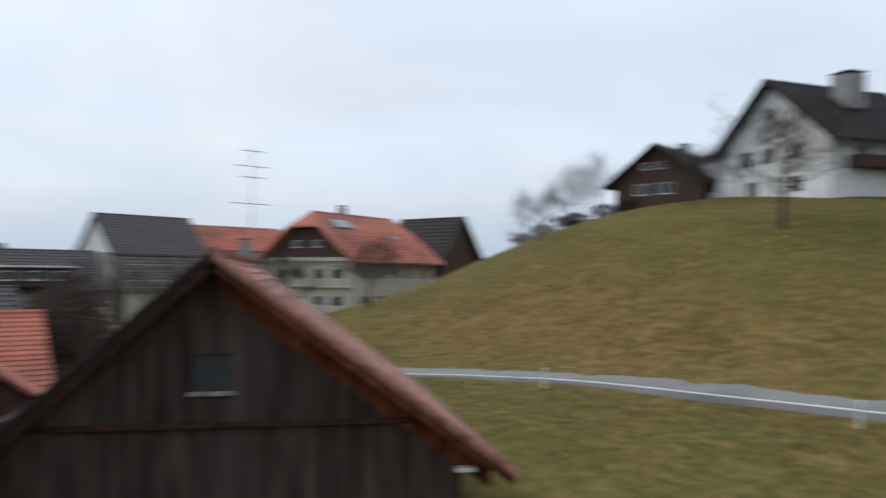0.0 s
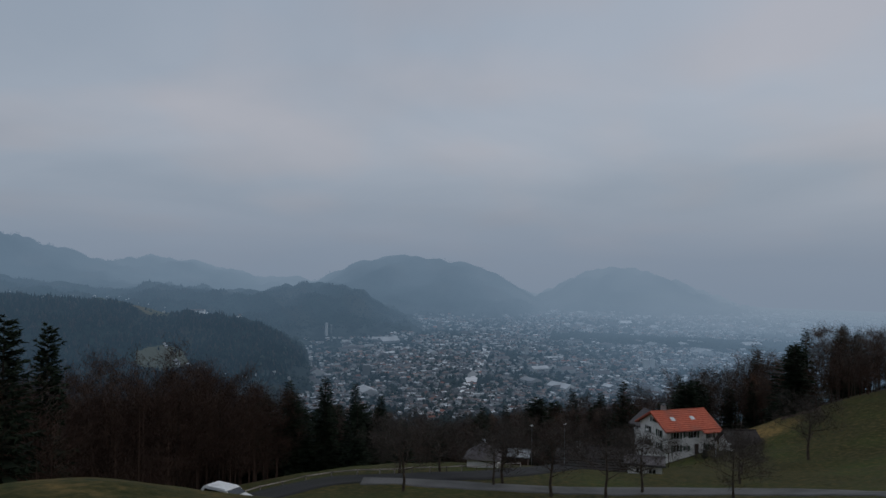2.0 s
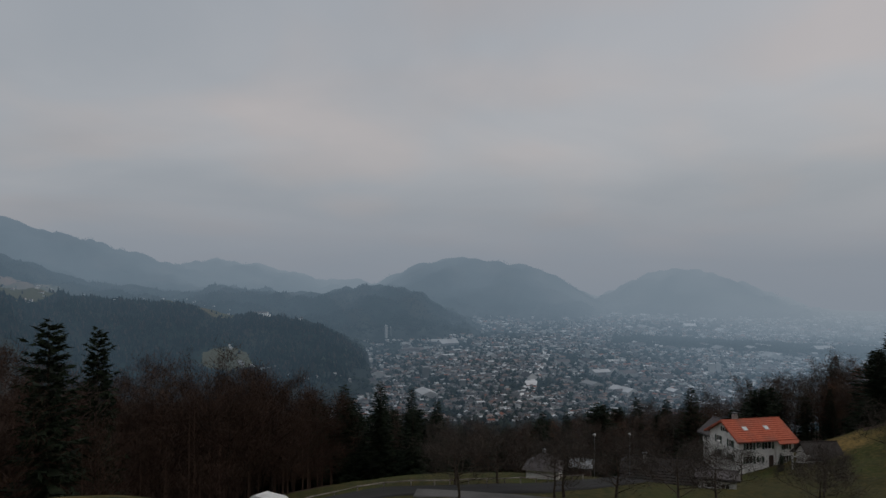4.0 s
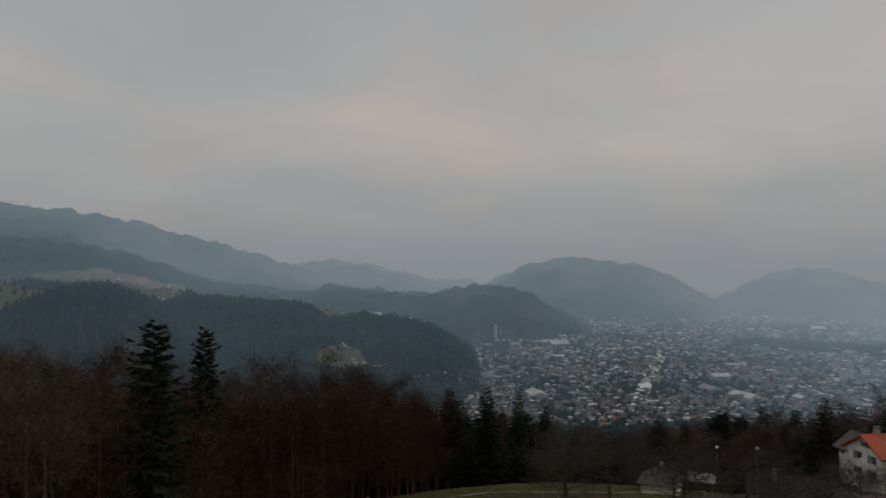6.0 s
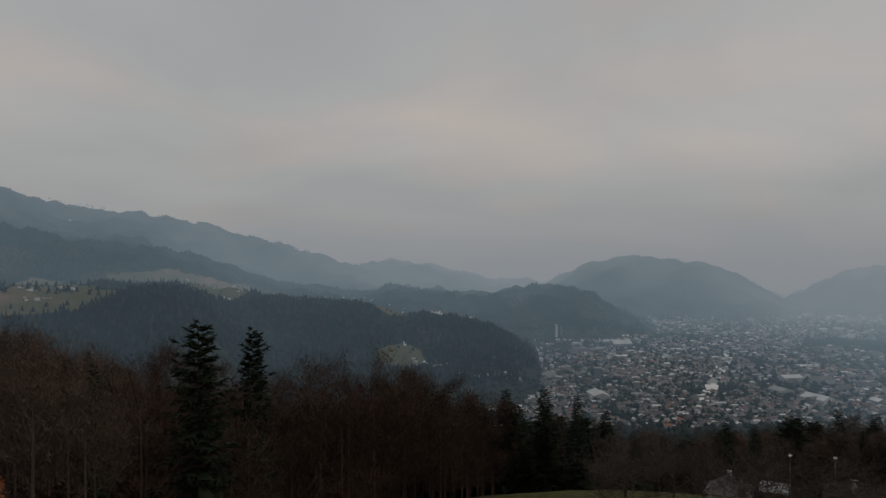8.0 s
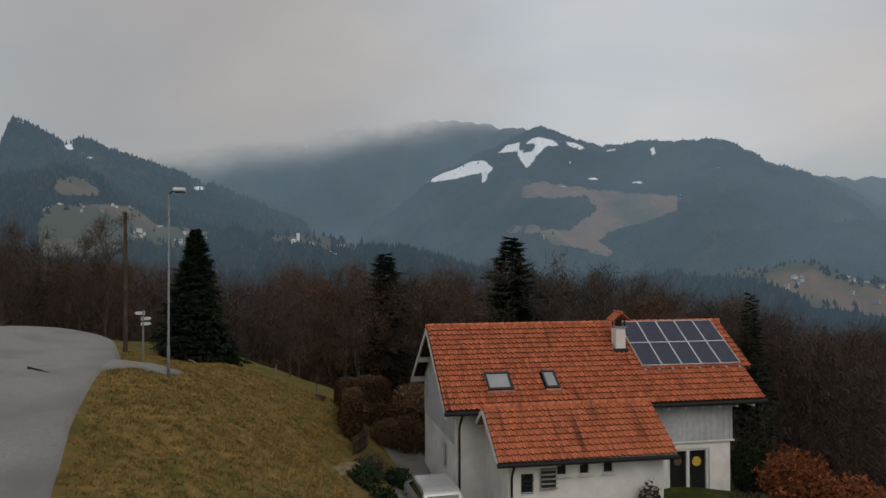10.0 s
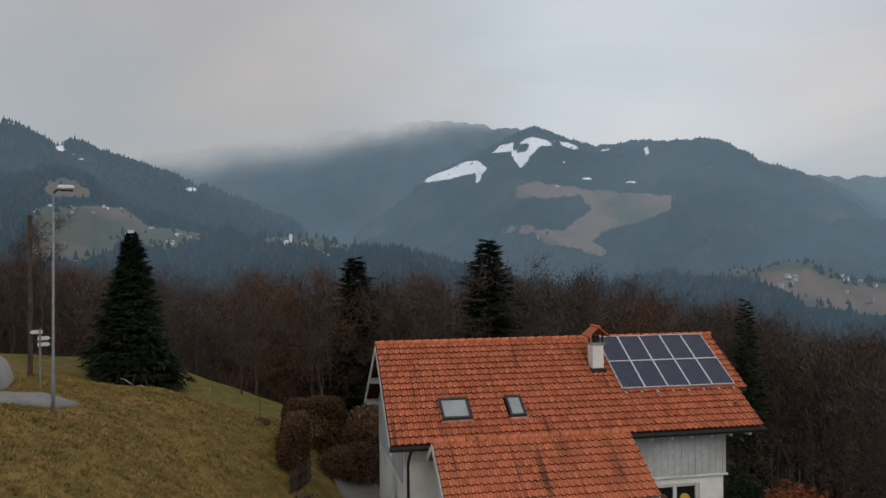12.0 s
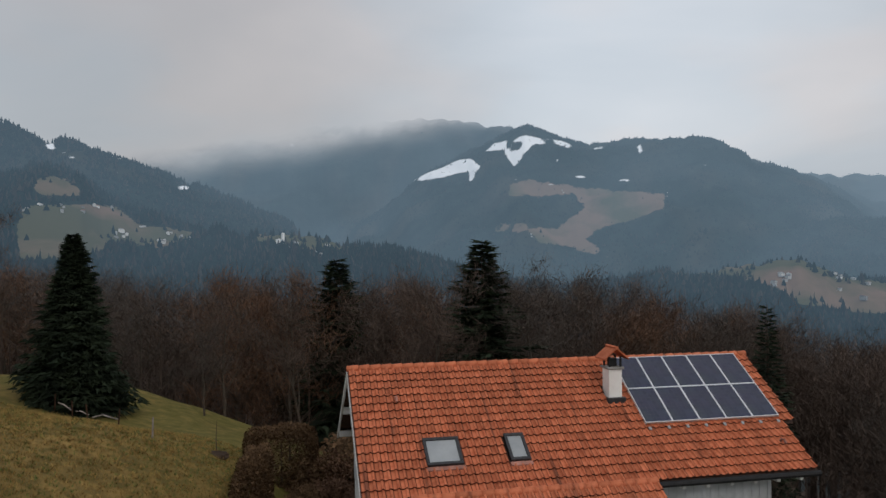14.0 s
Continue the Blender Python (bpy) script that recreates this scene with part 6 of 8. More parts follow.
part("wall", wall_with_holes("x", BW + 0.12, 0.2, btop, -5.6, 4.4, -10.5, [(0.03, -2.62, 0.85, 0.85)], bmesh.new()), M_BOARD, bb)
part("wall", wall_with_holes("x", 12.3, 0.2, btop, -5.6, 4.4, -10.5, [], bmesh.new()), M_BOARD, bb)
part("wall", wall_with_holes("y", -5.6, 0.2, lambda u: -4.55, BW, 12.3, -10.5, [], bmesh.new()), M_BOARD, bb)
part("wall", wall_with_holes("y", 4.4, 0.2, lambda u: -3.6, BW, 12.3, -10.5, [], bmesh.new()), M_BOARD, bb)
for a, b in ((-5.5, -0.42), (0.46, 4.35)):
    boards(bb, BW, a, b, -3.72, btop, 0.23, M_BOARD, 8)
boards(bb, BW, -0.42, 0.46, -2.17, btop, 0.22, M_BOARD, 9)
bb_low = lambda u: -3.05
boards(bb, BW, -0.42, 0.46, -3.72, bb_low, 0.22, M_BOARD, 10)
boards(bb, BW + 0.05, -5.5, 4.35, -10.2, lambda u: min(-3.74, btop(u)), 0.25, M_BOARD, 11)
part("ledge", bm_box(BW - 0.12, BW - 0.02, -4.7, 4.2, -3.84, -3.7, 0.015), M_SOFFIT, bb)
wn_ = part("window", bm_box(BW + 0.04, BW + 0.09, -0.4, 0.44, -3.02, -2.2), M_DUSTY, bb, "dark barn window")
part("sill", bm_box(BW - 0.14, BW + 0.02, -0.48, 0.52, -3.12, -3.03, 0.01), M_SHINGLE, wn_, "pale worn sill")
for s, run in ((1, 4.8), (-1, 6.4)):
    TB = math.tan(radians(42.2 if s > 0 else 36.0))
    part("frieze", bm_prism([(s * 0.05, -0.05 * TB - 0.2), (s * run, -run * TB - 0.2), (s * run, -run * TB - 0.8), (s * 0.05, -0.05 * TB - 0.8)], "x", BW - 0.075, BW - 0.035), M_BOARD_RED if s < 0 else M_BOARD, bb, "board under the roof")
    for rr_ in (0.3, 2.2, 4.3):
        part("purlin", bm_box(0.08, BW + 0.1, s * rr_ - 0.08, s * rr_ + 0.08, -rr_ * TB - 0.36, -rr_ * TB - 0.18, 0.01), M_SOFFIT, bb)
part("lamp_box", bm_box(0.3, 0.6, -5.95, -5.5, -4.95, -4.85, 0.02), M_WHITE_WOOD, bb)
# bundles and a trough in the yard between the barns
tr_ = thing("trough", "pale concrete trough in the barn yard", "trough", 2.3, 24.5, gz(2.3, 24.5), 20)
part("basin", bm_box(-0.7, 0.7, -0.4, 0.4, 0, 0.4, 0.05), M_STONE, tr_)
part("cover", bm_box(-0.75, 0.75, -0.45, 0.45, 0.4, 0.5, 0.04), M_WHITE_WOOD, tr_)
rk = thing("rack", "grey wooden rack leaning beside the barn", "rack", 2.6, 28.5, gz(2.6, 28.5), 12)
for k in range(4):
    part("rail", bm_box(-1.1, 1.1, -0.04, 0.04, 0.25 + 0.35 * k, 0.35 + 0.35 * k, 0.01), M_SHINGLE, rk)
for u in (-1.0, 1.0):
    part("post", bm_box(u - 0.05, u + 0.05, -0.09, -0.045, 0, 1.6, 0.01), M_SHINGLE, rk)
ribbon("yard", "pale concrete yard between the barns", [(1.5, 16), (0.5, 21), (1.0, 26), (1.4, 29)], 2.4, M_STONE, category="yard", lift=0.06)


# the red-roofed house: local x along the ridge (west), y away from the road, z up from the ridge's foot at the world's zero
RIDGE_Z, T3 = 5.86, 0.677
C3 = 1 / math.sqrt(1 + T3 * T3)
A3 = math.degrees(math.atan(T3))
rh = thing("house", "white house with orange clay-tiled roof, solar panels and a front wing", "house", -16.96, -38.75, 0, 182.36)
# in its own axes the front (towards +y of the world) is -y


def roof_z(f):
    return RIDGE_Z - abs(f) * T3


BASE = -2.4
part("wall", wall_with_holes("y", -4.0, 0.3, lambda u: roof_z(4.0) - 0.25, 0.75, 13.6, BASE, [(11.5, -0.72, 2.1, 2.2)], bmesh.new()), M_WHITE, rh)
part("wall", wall_with_holes("y", 4.0, 0.3, lambda u: roof_z(4.0) - 0.25, 0.75, 13.6, BASE, [], bmesh.new()), M_WHITE, rh)
part("wall", wall_with_holes("x", 0.75, 0.3, lambda u: roof_z(u) - 0.25, -3.85, 3.85, BASE, [(-1.6, 0.0, 1.0, 1.2)], bmesh.new()), M_WHITE, rh)
part("wall", wall_with_holes("x", 13.6, 0.3, lambda u: roof_z(u) - 0.25, -3.85, 3.85, BASE, [], bmesh.new()), M_WHITE, rh)
window(rh, pose(0.7, -1.6, 0.0, 0, 0, -90), 1.0, 1.2)
# upper cladding boards on the front, one by one
for k in range(32):
    x = 8.9 + k * 0.15
    part("cladding_board", bm_box(x + 0.004, x + 0.146, -4.2 - 0.012 * (k % 2), -4.155, 0.72, roof_z(4.2) - 0.2), M_GREY_WOOD, rh)
part("drip_board", bm_box(8.85, 13.78, -4.24, -4.153, 0.64, 0.72, 0.01), M_WHITE_WOOD, rh)
for k in range(5):
    part("shingle_panel", bm_box(0.56, 0.597, -3.7 + 1.5 * k, -2.25 + 1.5 * k, 1.0, max(1.1, roof_z(max(abs(-3.7 + 1.5 * k), abs(-2.25 + 1.5 * k))) - 0.35)), M_GREY_WOOD, rh)
# roof plates
part("roof", slab([(0, 0, RIDGE_Z - 0.06), (0, -4.7, roof_z(4.7) - 0.06), (15.07, -4.7, roof_z(4.7) - 0.06), (15.07, -2.9, roof_z(2.9) - 0.06), (15.53, -2.9, roof_z(2.9) - 0.06), (15.53, 0, RIDGE_Z - 0.06)], 0.1), M_BROWN_WOOD, rh)
part("roof", slab([(0, 0, RIDGE_Z - 0.06), (0, 4.7, roof_z(4.7) - 0.06), (15.53, 4.7, roof_z(4.7) - 0.06), (15.53, 0, RIDGE_Z - 0.06)], 0.14), M_SOFFIT, rh)
# barge boards and purlin ends at both gables
for s in (-1, 1):
    for xa, xb in ((-0.03, 0.03),) if s < 0 else ((-0.03, 0.03), (15.5, 15.56)):
        part("barge_board", bm_prism([(s * 0.02, RIDGE_Z - 0.1), (s * 4.75, roof_z(4.75) - 0.1), (s * 4.75, roof_z(4.75) - 0.32), (s * 0.02, RIDGE_Z - 0.34)], "x", xa, xb), M_WHITE_WOOD, rh)
    for f in (0.0, 2.3, 4.2):
        if f or s > 0:
            part("purlin", bm_box(0.02, 0.65, s * f - 0.09, s * f + 0.09, roof_z(f) - 0.5, roof_z(f) - 0.24, 0.01), M_WHITE_WOOD, rh)
            part("purlin", bm_box(13.7, 15.0, s * f - 0.09, s * f + 0.09, roof_z(f) - 0.5, roof_z(f) - 0.24, 0.01), M_WHITE_WOOD, rh)
for k in range(17):
    x = 0.9 + k * 0.85
    part("rafter_end", bm_box(x - 0.06, x + 0.06, -4.68, -4.15, roof_z(4.62) - 0.42, roof_z(4.62) - 0.22), M_WHITE_WOOD, rh)
part("gutter", bm_tube([(-0.05, -4.8, roof_z(4.7) - 0.12), (15.1, -4.8, roof_z(4.7) - 0.14)], [0.1, 0.1], 8), M_GUTTER, rh)
part("downpipe", bm_tube([(0.75, -4.75, roof_z(4.7) - 0.2), (0.72, -4.3, 2.0), (0.72, -4.2, 1.8), (0.72, -4.2, BASE + 0.3)], [0.05] * 4, 8), M_GUTTER, rh)
# terrace door
td = part("terrace_door", bm_box(10.47, 12.53, -4.02, -3.98, -1.8, 0.36), M_GLASS, rh, "dark glazed terrace door with white frame")
for xa, xb in ((10.45, 10.6), (11.42, 11.58), (12.4, 12.55)):
    part("stile", bm_box(xa, xb, -4.1, -3.95, -1.8, 0.36, 0.01), M_WHITE_WOOD, td)
part("head", bm_box(10.45, 12.55, -4.09, -3.94, 0.26, 0.365, 0.01), M_WHITE_WOOD, td)
bm = bm_tube([(0, -0.02, 0), (0, 0.02, 0)], [0.22, 0.22], 14)
sf = part("straw_star", bm, M_YELLOW, td, "round yellow decoration behind the glass")
sf.matrix_basis = pose(11.95, -4.05, -0.25)
bm = bm_tube([(0, -0.02, 0), (0, 0.02, 0)], [0.2, 0.2], 14)
sf = part("wreath", bm, M_TWIG_RED, td, "reddish dried wreath behind the glass")
sf.matrix_basis = pose(11.0, -4.05, -0.2)
part("bench", bm_box(9.9, 12.9, -4.9, -4.25, BASE + 0.55, BASE + 0.72, 0.02), M_WHITE_WOOD, rh)

# front wing
WR, WY0, WY1, WX0, WX1 = 3.0, 5.75, 8.17, 1.33, 8.75
wing_z = lambda y: WR - (abs(y) - WY0) * T3
part("wall", wall_with_holes("y", -7.6, 0.25, lambda u: wing_z(7.6) - 0.22, WX0 + 0.55, WX1 - 0.35, BASE, [(2.65, 0.35, 0.5, 0.75), (4.05, 0.85, 0.5, 0.6), (5.0, 0.85, 0.5, 0.6), (6.0, 0.85, 0.5, 0.6)], bmesh.new()), M_WHITE, rh)
part("wall", wall_with_holes("x", WX0 + 0.67, 0.25, lambda u: WR - abs(u + WY0) * T3 - 0.22, -7.47, -4.15, BASE, [], bmesh.new()), M_WHITE, rh)
part("wall", wall_with_holes("x", WX1 - 0.47, 0.25, lambda u: WR - abs(u + WY0) * T3 - 0.22, -7.47, -4.15, BASE, [], bmesh.new()), M_WHITE, rh)
for a in (4.05, 5.0, 6.0):
    window(rh, pose(a, -7.66, 0.85), 0.5, 0.6, bars=0)
part("trellis", bm_tube([(2.4, -7.76, 0.72), (2.4, -7.76, -0.02)], [0.012, 0.012], 5), M_FRAME, rh)
bm = bmesh.new()
for k in range(13):
    a0_, a1_ = math.pi * k / 12, math.pi * (k + 1) / 12
    bm_tube([(2.65 + 0.26 * math.cos(a0_), -7.76, 0.45 + 0.28 * math.sin(a0_)), (2.65 + 0.26 * math.cos(a1_), -7.76, 0.45 + 0.28 * math.sin(a1_))], [0.012, 0.012], 4, bm=bm)
for k in range(4):
    bm_tube([(2.39, -7.76, 0.45 - 0.16 * k), (2.91, -7.76, 0.45 - 0.16 * k)], [0.01, 0.01], 4, bm=bm)
part("window_grille", bm, M_FRAME, rh, "arched iron window grille")
part("frontwing_pane", bm_box(2.41, 2.89, -7.6, -7.58, 0.0, 0.7), M_GLASS, rh)
part("rack_board", bm_box(3.2, 3.8, -7.8, -7.73, 0.1, 0.9, 0.01), M_FRAME, rh)
for k in range(5):
    part("rack_slat", bm_box(3.15, 3.85, -7.86, -7.805, 0.12 + 0.18 * k, 0.17 + 0.18 * k), M_STONE, rh)
part("roof", slab([(WX0, -WY0, WR - 0.06), (WX0, -WY1, wing_z(WY1) - 0.06), (WX1, -WY1, wing_z(WY1) - 0.06), (WX1, -WY0, WR - 0.06)], 0.13), M_WHITE_WOOD, rh)
part("roof", slab([(WX0, -WY0, WR - 0.055), (WX0, -4.45, WR - 0.9), (WX1, -4.45, WR - 0.9), (WX1, -WY0, WR - 0.055)], 0.12), M_TILE_FAR, rh)
for ya, yb, za, zb in ((-WY0, -WY1, WR, wing_z(WY1)), (-WY0, -4.7, WR, WR - 0.72)):
    part("barge_board", bm_prism([(ya, za - 0.08), (yb, zb - 0.08), (yb, zb - 0.28), (ya, za - 0.3)], "x", WX0 - 0.03, WX0 + 0.03), M_WHITE_WOOD, rh)
for yy in (-7.1, -5.75):
    part("purlin", bm_box(WX0 + 0.03, WX0 + 0.6, yy - 0.09, yy + 0.09, wing_z(yy) - 0.48, wing_z(yy) - 0.24, 0.01), M_WHITE_WOOD, rh)
for k in range(8):
    x = WX0 + 0.7 + k * 0.9
    part("rafter_end", bm_box(x - 0.06, x + 0.06, -8.1, -7.75, wing_z(8.1) - 0.34, wing_z(8.1) - 0.19), M_WHITE_WOOD, rh)
part("gutter", bm_tube([(WX0 - 0.03, -WY1 - 0.08, wing_z(WY1) - 0.12), (WX1 + 0.03, -WY1 - 0.08, wing_z(WY1) - 0.15)], [0.095, 0.095], 8), M_GUTTER, rh)
part("downpipe", bm_tube([(2.0, -8.2, 1.2), (2.0, -7.85, 0.75), (2.0, -7.8, 0.6), (2.0, -7.8, BASE)], [0.045] * 4, 8), M_GUTTER, rh)

# chimney with a small tiled hood
chy = part("chimney", bm_box(9.0, 9.5, -1.85, -1.3, roof_z(1.85) - 0.3, 5.75, 0.02), M_WHITE, rh, "white plastered chimney with a little tiled hood")
part("collar", bm_box(8.9, 9.6, -1.98, -1.2, roof_z(1.85) - 0.12, roof_z(1.85) + 0.16, 0.02), M_FRAME, chy)
part("crown", bm_box(8.94, 9.56, -1.91, -1.24, 5.75, 5.83, 0.015), M_STONE, chy)
for u in (9.02, 9.44):
    for w_ in (-1.83, -1.38):
        part("post", bm_box(u, u + 0.06, w_, w_ + 0.06, 5.83, 6.2), M_GUTTER, chy)
part("flue", bm_box(9.12, 9.38, -1.7, -1.44, 5.83, 6.12, 0.02), M_GUTTER, chy)
for s in (-1, 1):
    part("hood", slab([(9.25, -2.0, 6.52), (9.25 + s * 0.46, -2.0, 6.14), (9.25 + s * 0.46, -1.15, 6.14), (9.25, -1.15, 6.52)], 0.05), M_TILE, chy)
part("hood_cap", bm_tube([(9.25, -2.02, 6.52), (9.25, -1.13, 6.52)], [0.06, 0.06], 6), M_TILE, chy)


def roof_light(x0, x1, f0, f1):
    L = (f1 - f0) / C3
    sl = part("roof_light", bm_box(x0 + 0.09, x1 - 0.09, -L + 0.1, -0.1, 0.06, 0.1), GLASS_SKY, rh, "tilted roof window in a dark frame")
    bm = bmesh.new()
    for a, b, c, d_ in ((x0, x1, -L, -L + 0.11), (x0, x1, -0.11, 0), (x0, x0 + 0.1, -L + 0.11, -0.11), (x1 - 0.1, x1, -L + 0.11, -0.11)):
        bm_box(a, b, c, d_, -0.03, 0.15, 0.012, bm=bm)
    part("casing", bm, M_FRAME, sl)
    part("flashing", bm_box(x0 - 0.03, x1 + 0.05, -L - 0.16, -L - 0.004, -0.02, 0.07, 0.01), M_TILE_OLD, sl)
    sl.matrix_basis = pose(0, -f0, roof_z(f0), A3, 0, 0)


# pale base colour stands in for the sky reflected in the panes
GLASS_SKY = material("roof_window_glass", (0.26, 0.28, 0.29), (0.32, 0.34, 0.35), 1, rough=0.05, coat=0.5)
roof_light(2.1, 3.26, 2.9, 3.82)
roof_light(4.78, 5.44, 2.9, 3.82)

# solar panels, two rows of five
for i in range(2):
    for k in range(5):
        f0 = 0.17 + i * 1.36
        if i == 0 and k == 0:
            pan = part("solar_panel", bm_box(0.02, 1.0, -1.63, -0.02, 0, 0.04), M_PV_DARK, rh)
            bm = bmesh.new()
            for a, b, c, d_ in ((0, 1.02, -1.65, -1.62), (0, 1.02, -0.03, 0), (0, 0.028, -1.62, -0.03), (0.992, 1.02, -1.62, -0.03)):
                bm_box(a, b, c, d_, -0.02, 0.055, bm=bm)
            rim = part("rim", bm, M_ALU, pan)
            first = pan
        else:
            pan = again(first, rh, Matrix.Identity(4))
            again(rim, pan, Matrix.Identity(4))
        pan.matrix_basis = pose(9.84 + k * 1.025, -f0, roof_z(f0) + 0.13, A3, 0, 0)
for k in range(8):
    h_ = part("roof_hook", bm_box(-0.05, 0.05, -0.06, 0.06, 0, 0.05, 0.01), M_ZINC, rh)
    h_.matrix_basis = pose(9.95 + k * 0.7, -3.02, roof_z(3.02) + 0.06, A3, 0, 0)
for x, f in ((1.5, 1.4), (14.4, 3.75)):
    vp = part("vent_hook", bm_tube([(0, 0, 0), (0, 0, 0.12), (0, -0.1, 0.2), (0, -0.25, 0.15)], [0.05, 0.05, 0.04, 0.05], 6), M_TILE_OLD, rh)
    vp.matrix_basis = pose(x, -f, roof_z(f) + 0.05, A3, 0, 0)


# clay tiles: each a pan with a raised roll, laid in courses
def tile_mesh():
    w, L = 0.245, 0.375
    prof = [(0, 0.008), (0.035, 0.0), (0.1, 0.0), (0.135, 0.012), (0.165, 0.055), (0.21, 0.055), (0.245, 0.008)]
    verts, faces = [], []
    for y, dz in ((0, 0.0), (-L, 0.062)):
        for x, z in prof:
            verts.append((x, y, z + dz))
    for x, z in prof:
        verts.append((x, -L, z + 0.012))
    n = len(prof)
    for i in range(n - 1):
        faces.append((i, n + i, n + i + 1, i + 1))
        faces.append((n + i, 2 * n + i, 2 * n + i + 1, n + i + 1))
    me = bpy.data.meshes.new("tile")
    me.from_pydata(verts, [], faces)
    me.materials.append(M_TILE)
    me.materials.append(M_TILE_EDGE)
    # lip and groove faces get the dark colour that paints their shade
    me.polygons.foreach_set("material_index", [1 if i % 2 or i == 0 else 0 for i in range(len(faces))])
    return me, verts, faces


TILE, TV, TF = tile_mesh()
jit = random.Random(12)
near_tiles, joined_v, joined_f = [], [], []


def lay(x0, x1, f0, f1, zfn, y_sign=-1, hold=None, single=None):
    """Courses of tiles from the ridge line f0 down to f1; hold(x, f): leave out; single(x, f): a piece of its own."""
    n = round((f1 - f0) / C3 / 0.335)
    m = round((x1 - x0) / 0.235)
    for i in range(n):
        f = f0 + i * (f1 - f0) / n
        for k in range(m):
            x = x0 + k * (x1 - x0) / m
            if hold and hold(x + 0.12, f + 0.15):
                continue
            mat = pose(x, -f, zfn(f) + 0.005 + jit.uniform(-0.004, 0.006), A3 + jit.uniform(-0.6, 0.6), jit.uniform(-0.5, 0.5), jit.uniform(-0.5, 0.5))
            if single and single(x, f):
                near_tiles.append(mat)
            else:
                o = len(joined_v)
                joined_v.extend([tuple(mat @ Vector(v)) for v in TV])
                joined_f.extend([tuple(o + q for q in fc) for fc in TF])


lay(0.0, 15.5, 0.04, 2.95, roof_z, hold=lambda x, f: (9.0 < x < 9.5 and 1.3 < f < 1.9))
lay(0.0, 15.05, 2.95, 4.72, roof_z, hold=lambda x, f: (2.1 < x < 3.26 and f < 3.8) or (4.78 < x < 5.44 and f < 3.8) or (f > 4.7))
lay(WX0, WX1, WY0 + 0.02, WY1 + 0.02, wing_z, single=lambda x, f: x < 8.7)
lay(WX0, WX1, 5.0, 5.72, lambda f: WR - (WY0 - f) * 0.5)
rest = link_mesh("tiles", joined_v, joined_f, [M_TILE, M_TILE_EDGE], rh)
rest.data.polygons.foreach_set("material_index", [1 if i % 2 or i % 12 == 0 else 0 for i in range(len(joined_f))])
tagged(rest, kind="stuff")
for m in near_tiles[:300]:
    t_ = new("tile", TILE)
    t_.parent, t_.matrix_basis = rh, m
v_, f_ = [], []
for m in near_tiles[300:]:
    o = len(v_)
    v_.extend([tuple(m @ Vector(v)) for v in TV])
    f_.extend([tuple(o + q for q in fc) for fc in TF])
if v_:
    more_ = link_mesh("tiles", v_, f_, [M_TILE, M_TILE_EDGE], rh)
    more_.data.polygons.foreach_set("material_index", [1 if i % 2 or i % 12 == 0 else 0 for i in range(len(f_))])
    tagged(more_, kind="stuff")
# ridge tiles
cap = part("ridge_tile", bm_tube([(0, 0, 0), (0.4, 0, 0.012)], [0.115, 0.135], 10), M_TILE, rh, smooth=True)
cap.matrix_basis = pose(-0.02, 0, RIDGE_Z - 0.02)
for k in range(1, 40):
    again(cap, rh, pose(-0.02 + k * 0.39, 0, RIDGE_Z - 0.02))
for k in range(19):
    again(cap, rh, pose(WX0 + k * 0.39, -WY0, WR - 0.03))


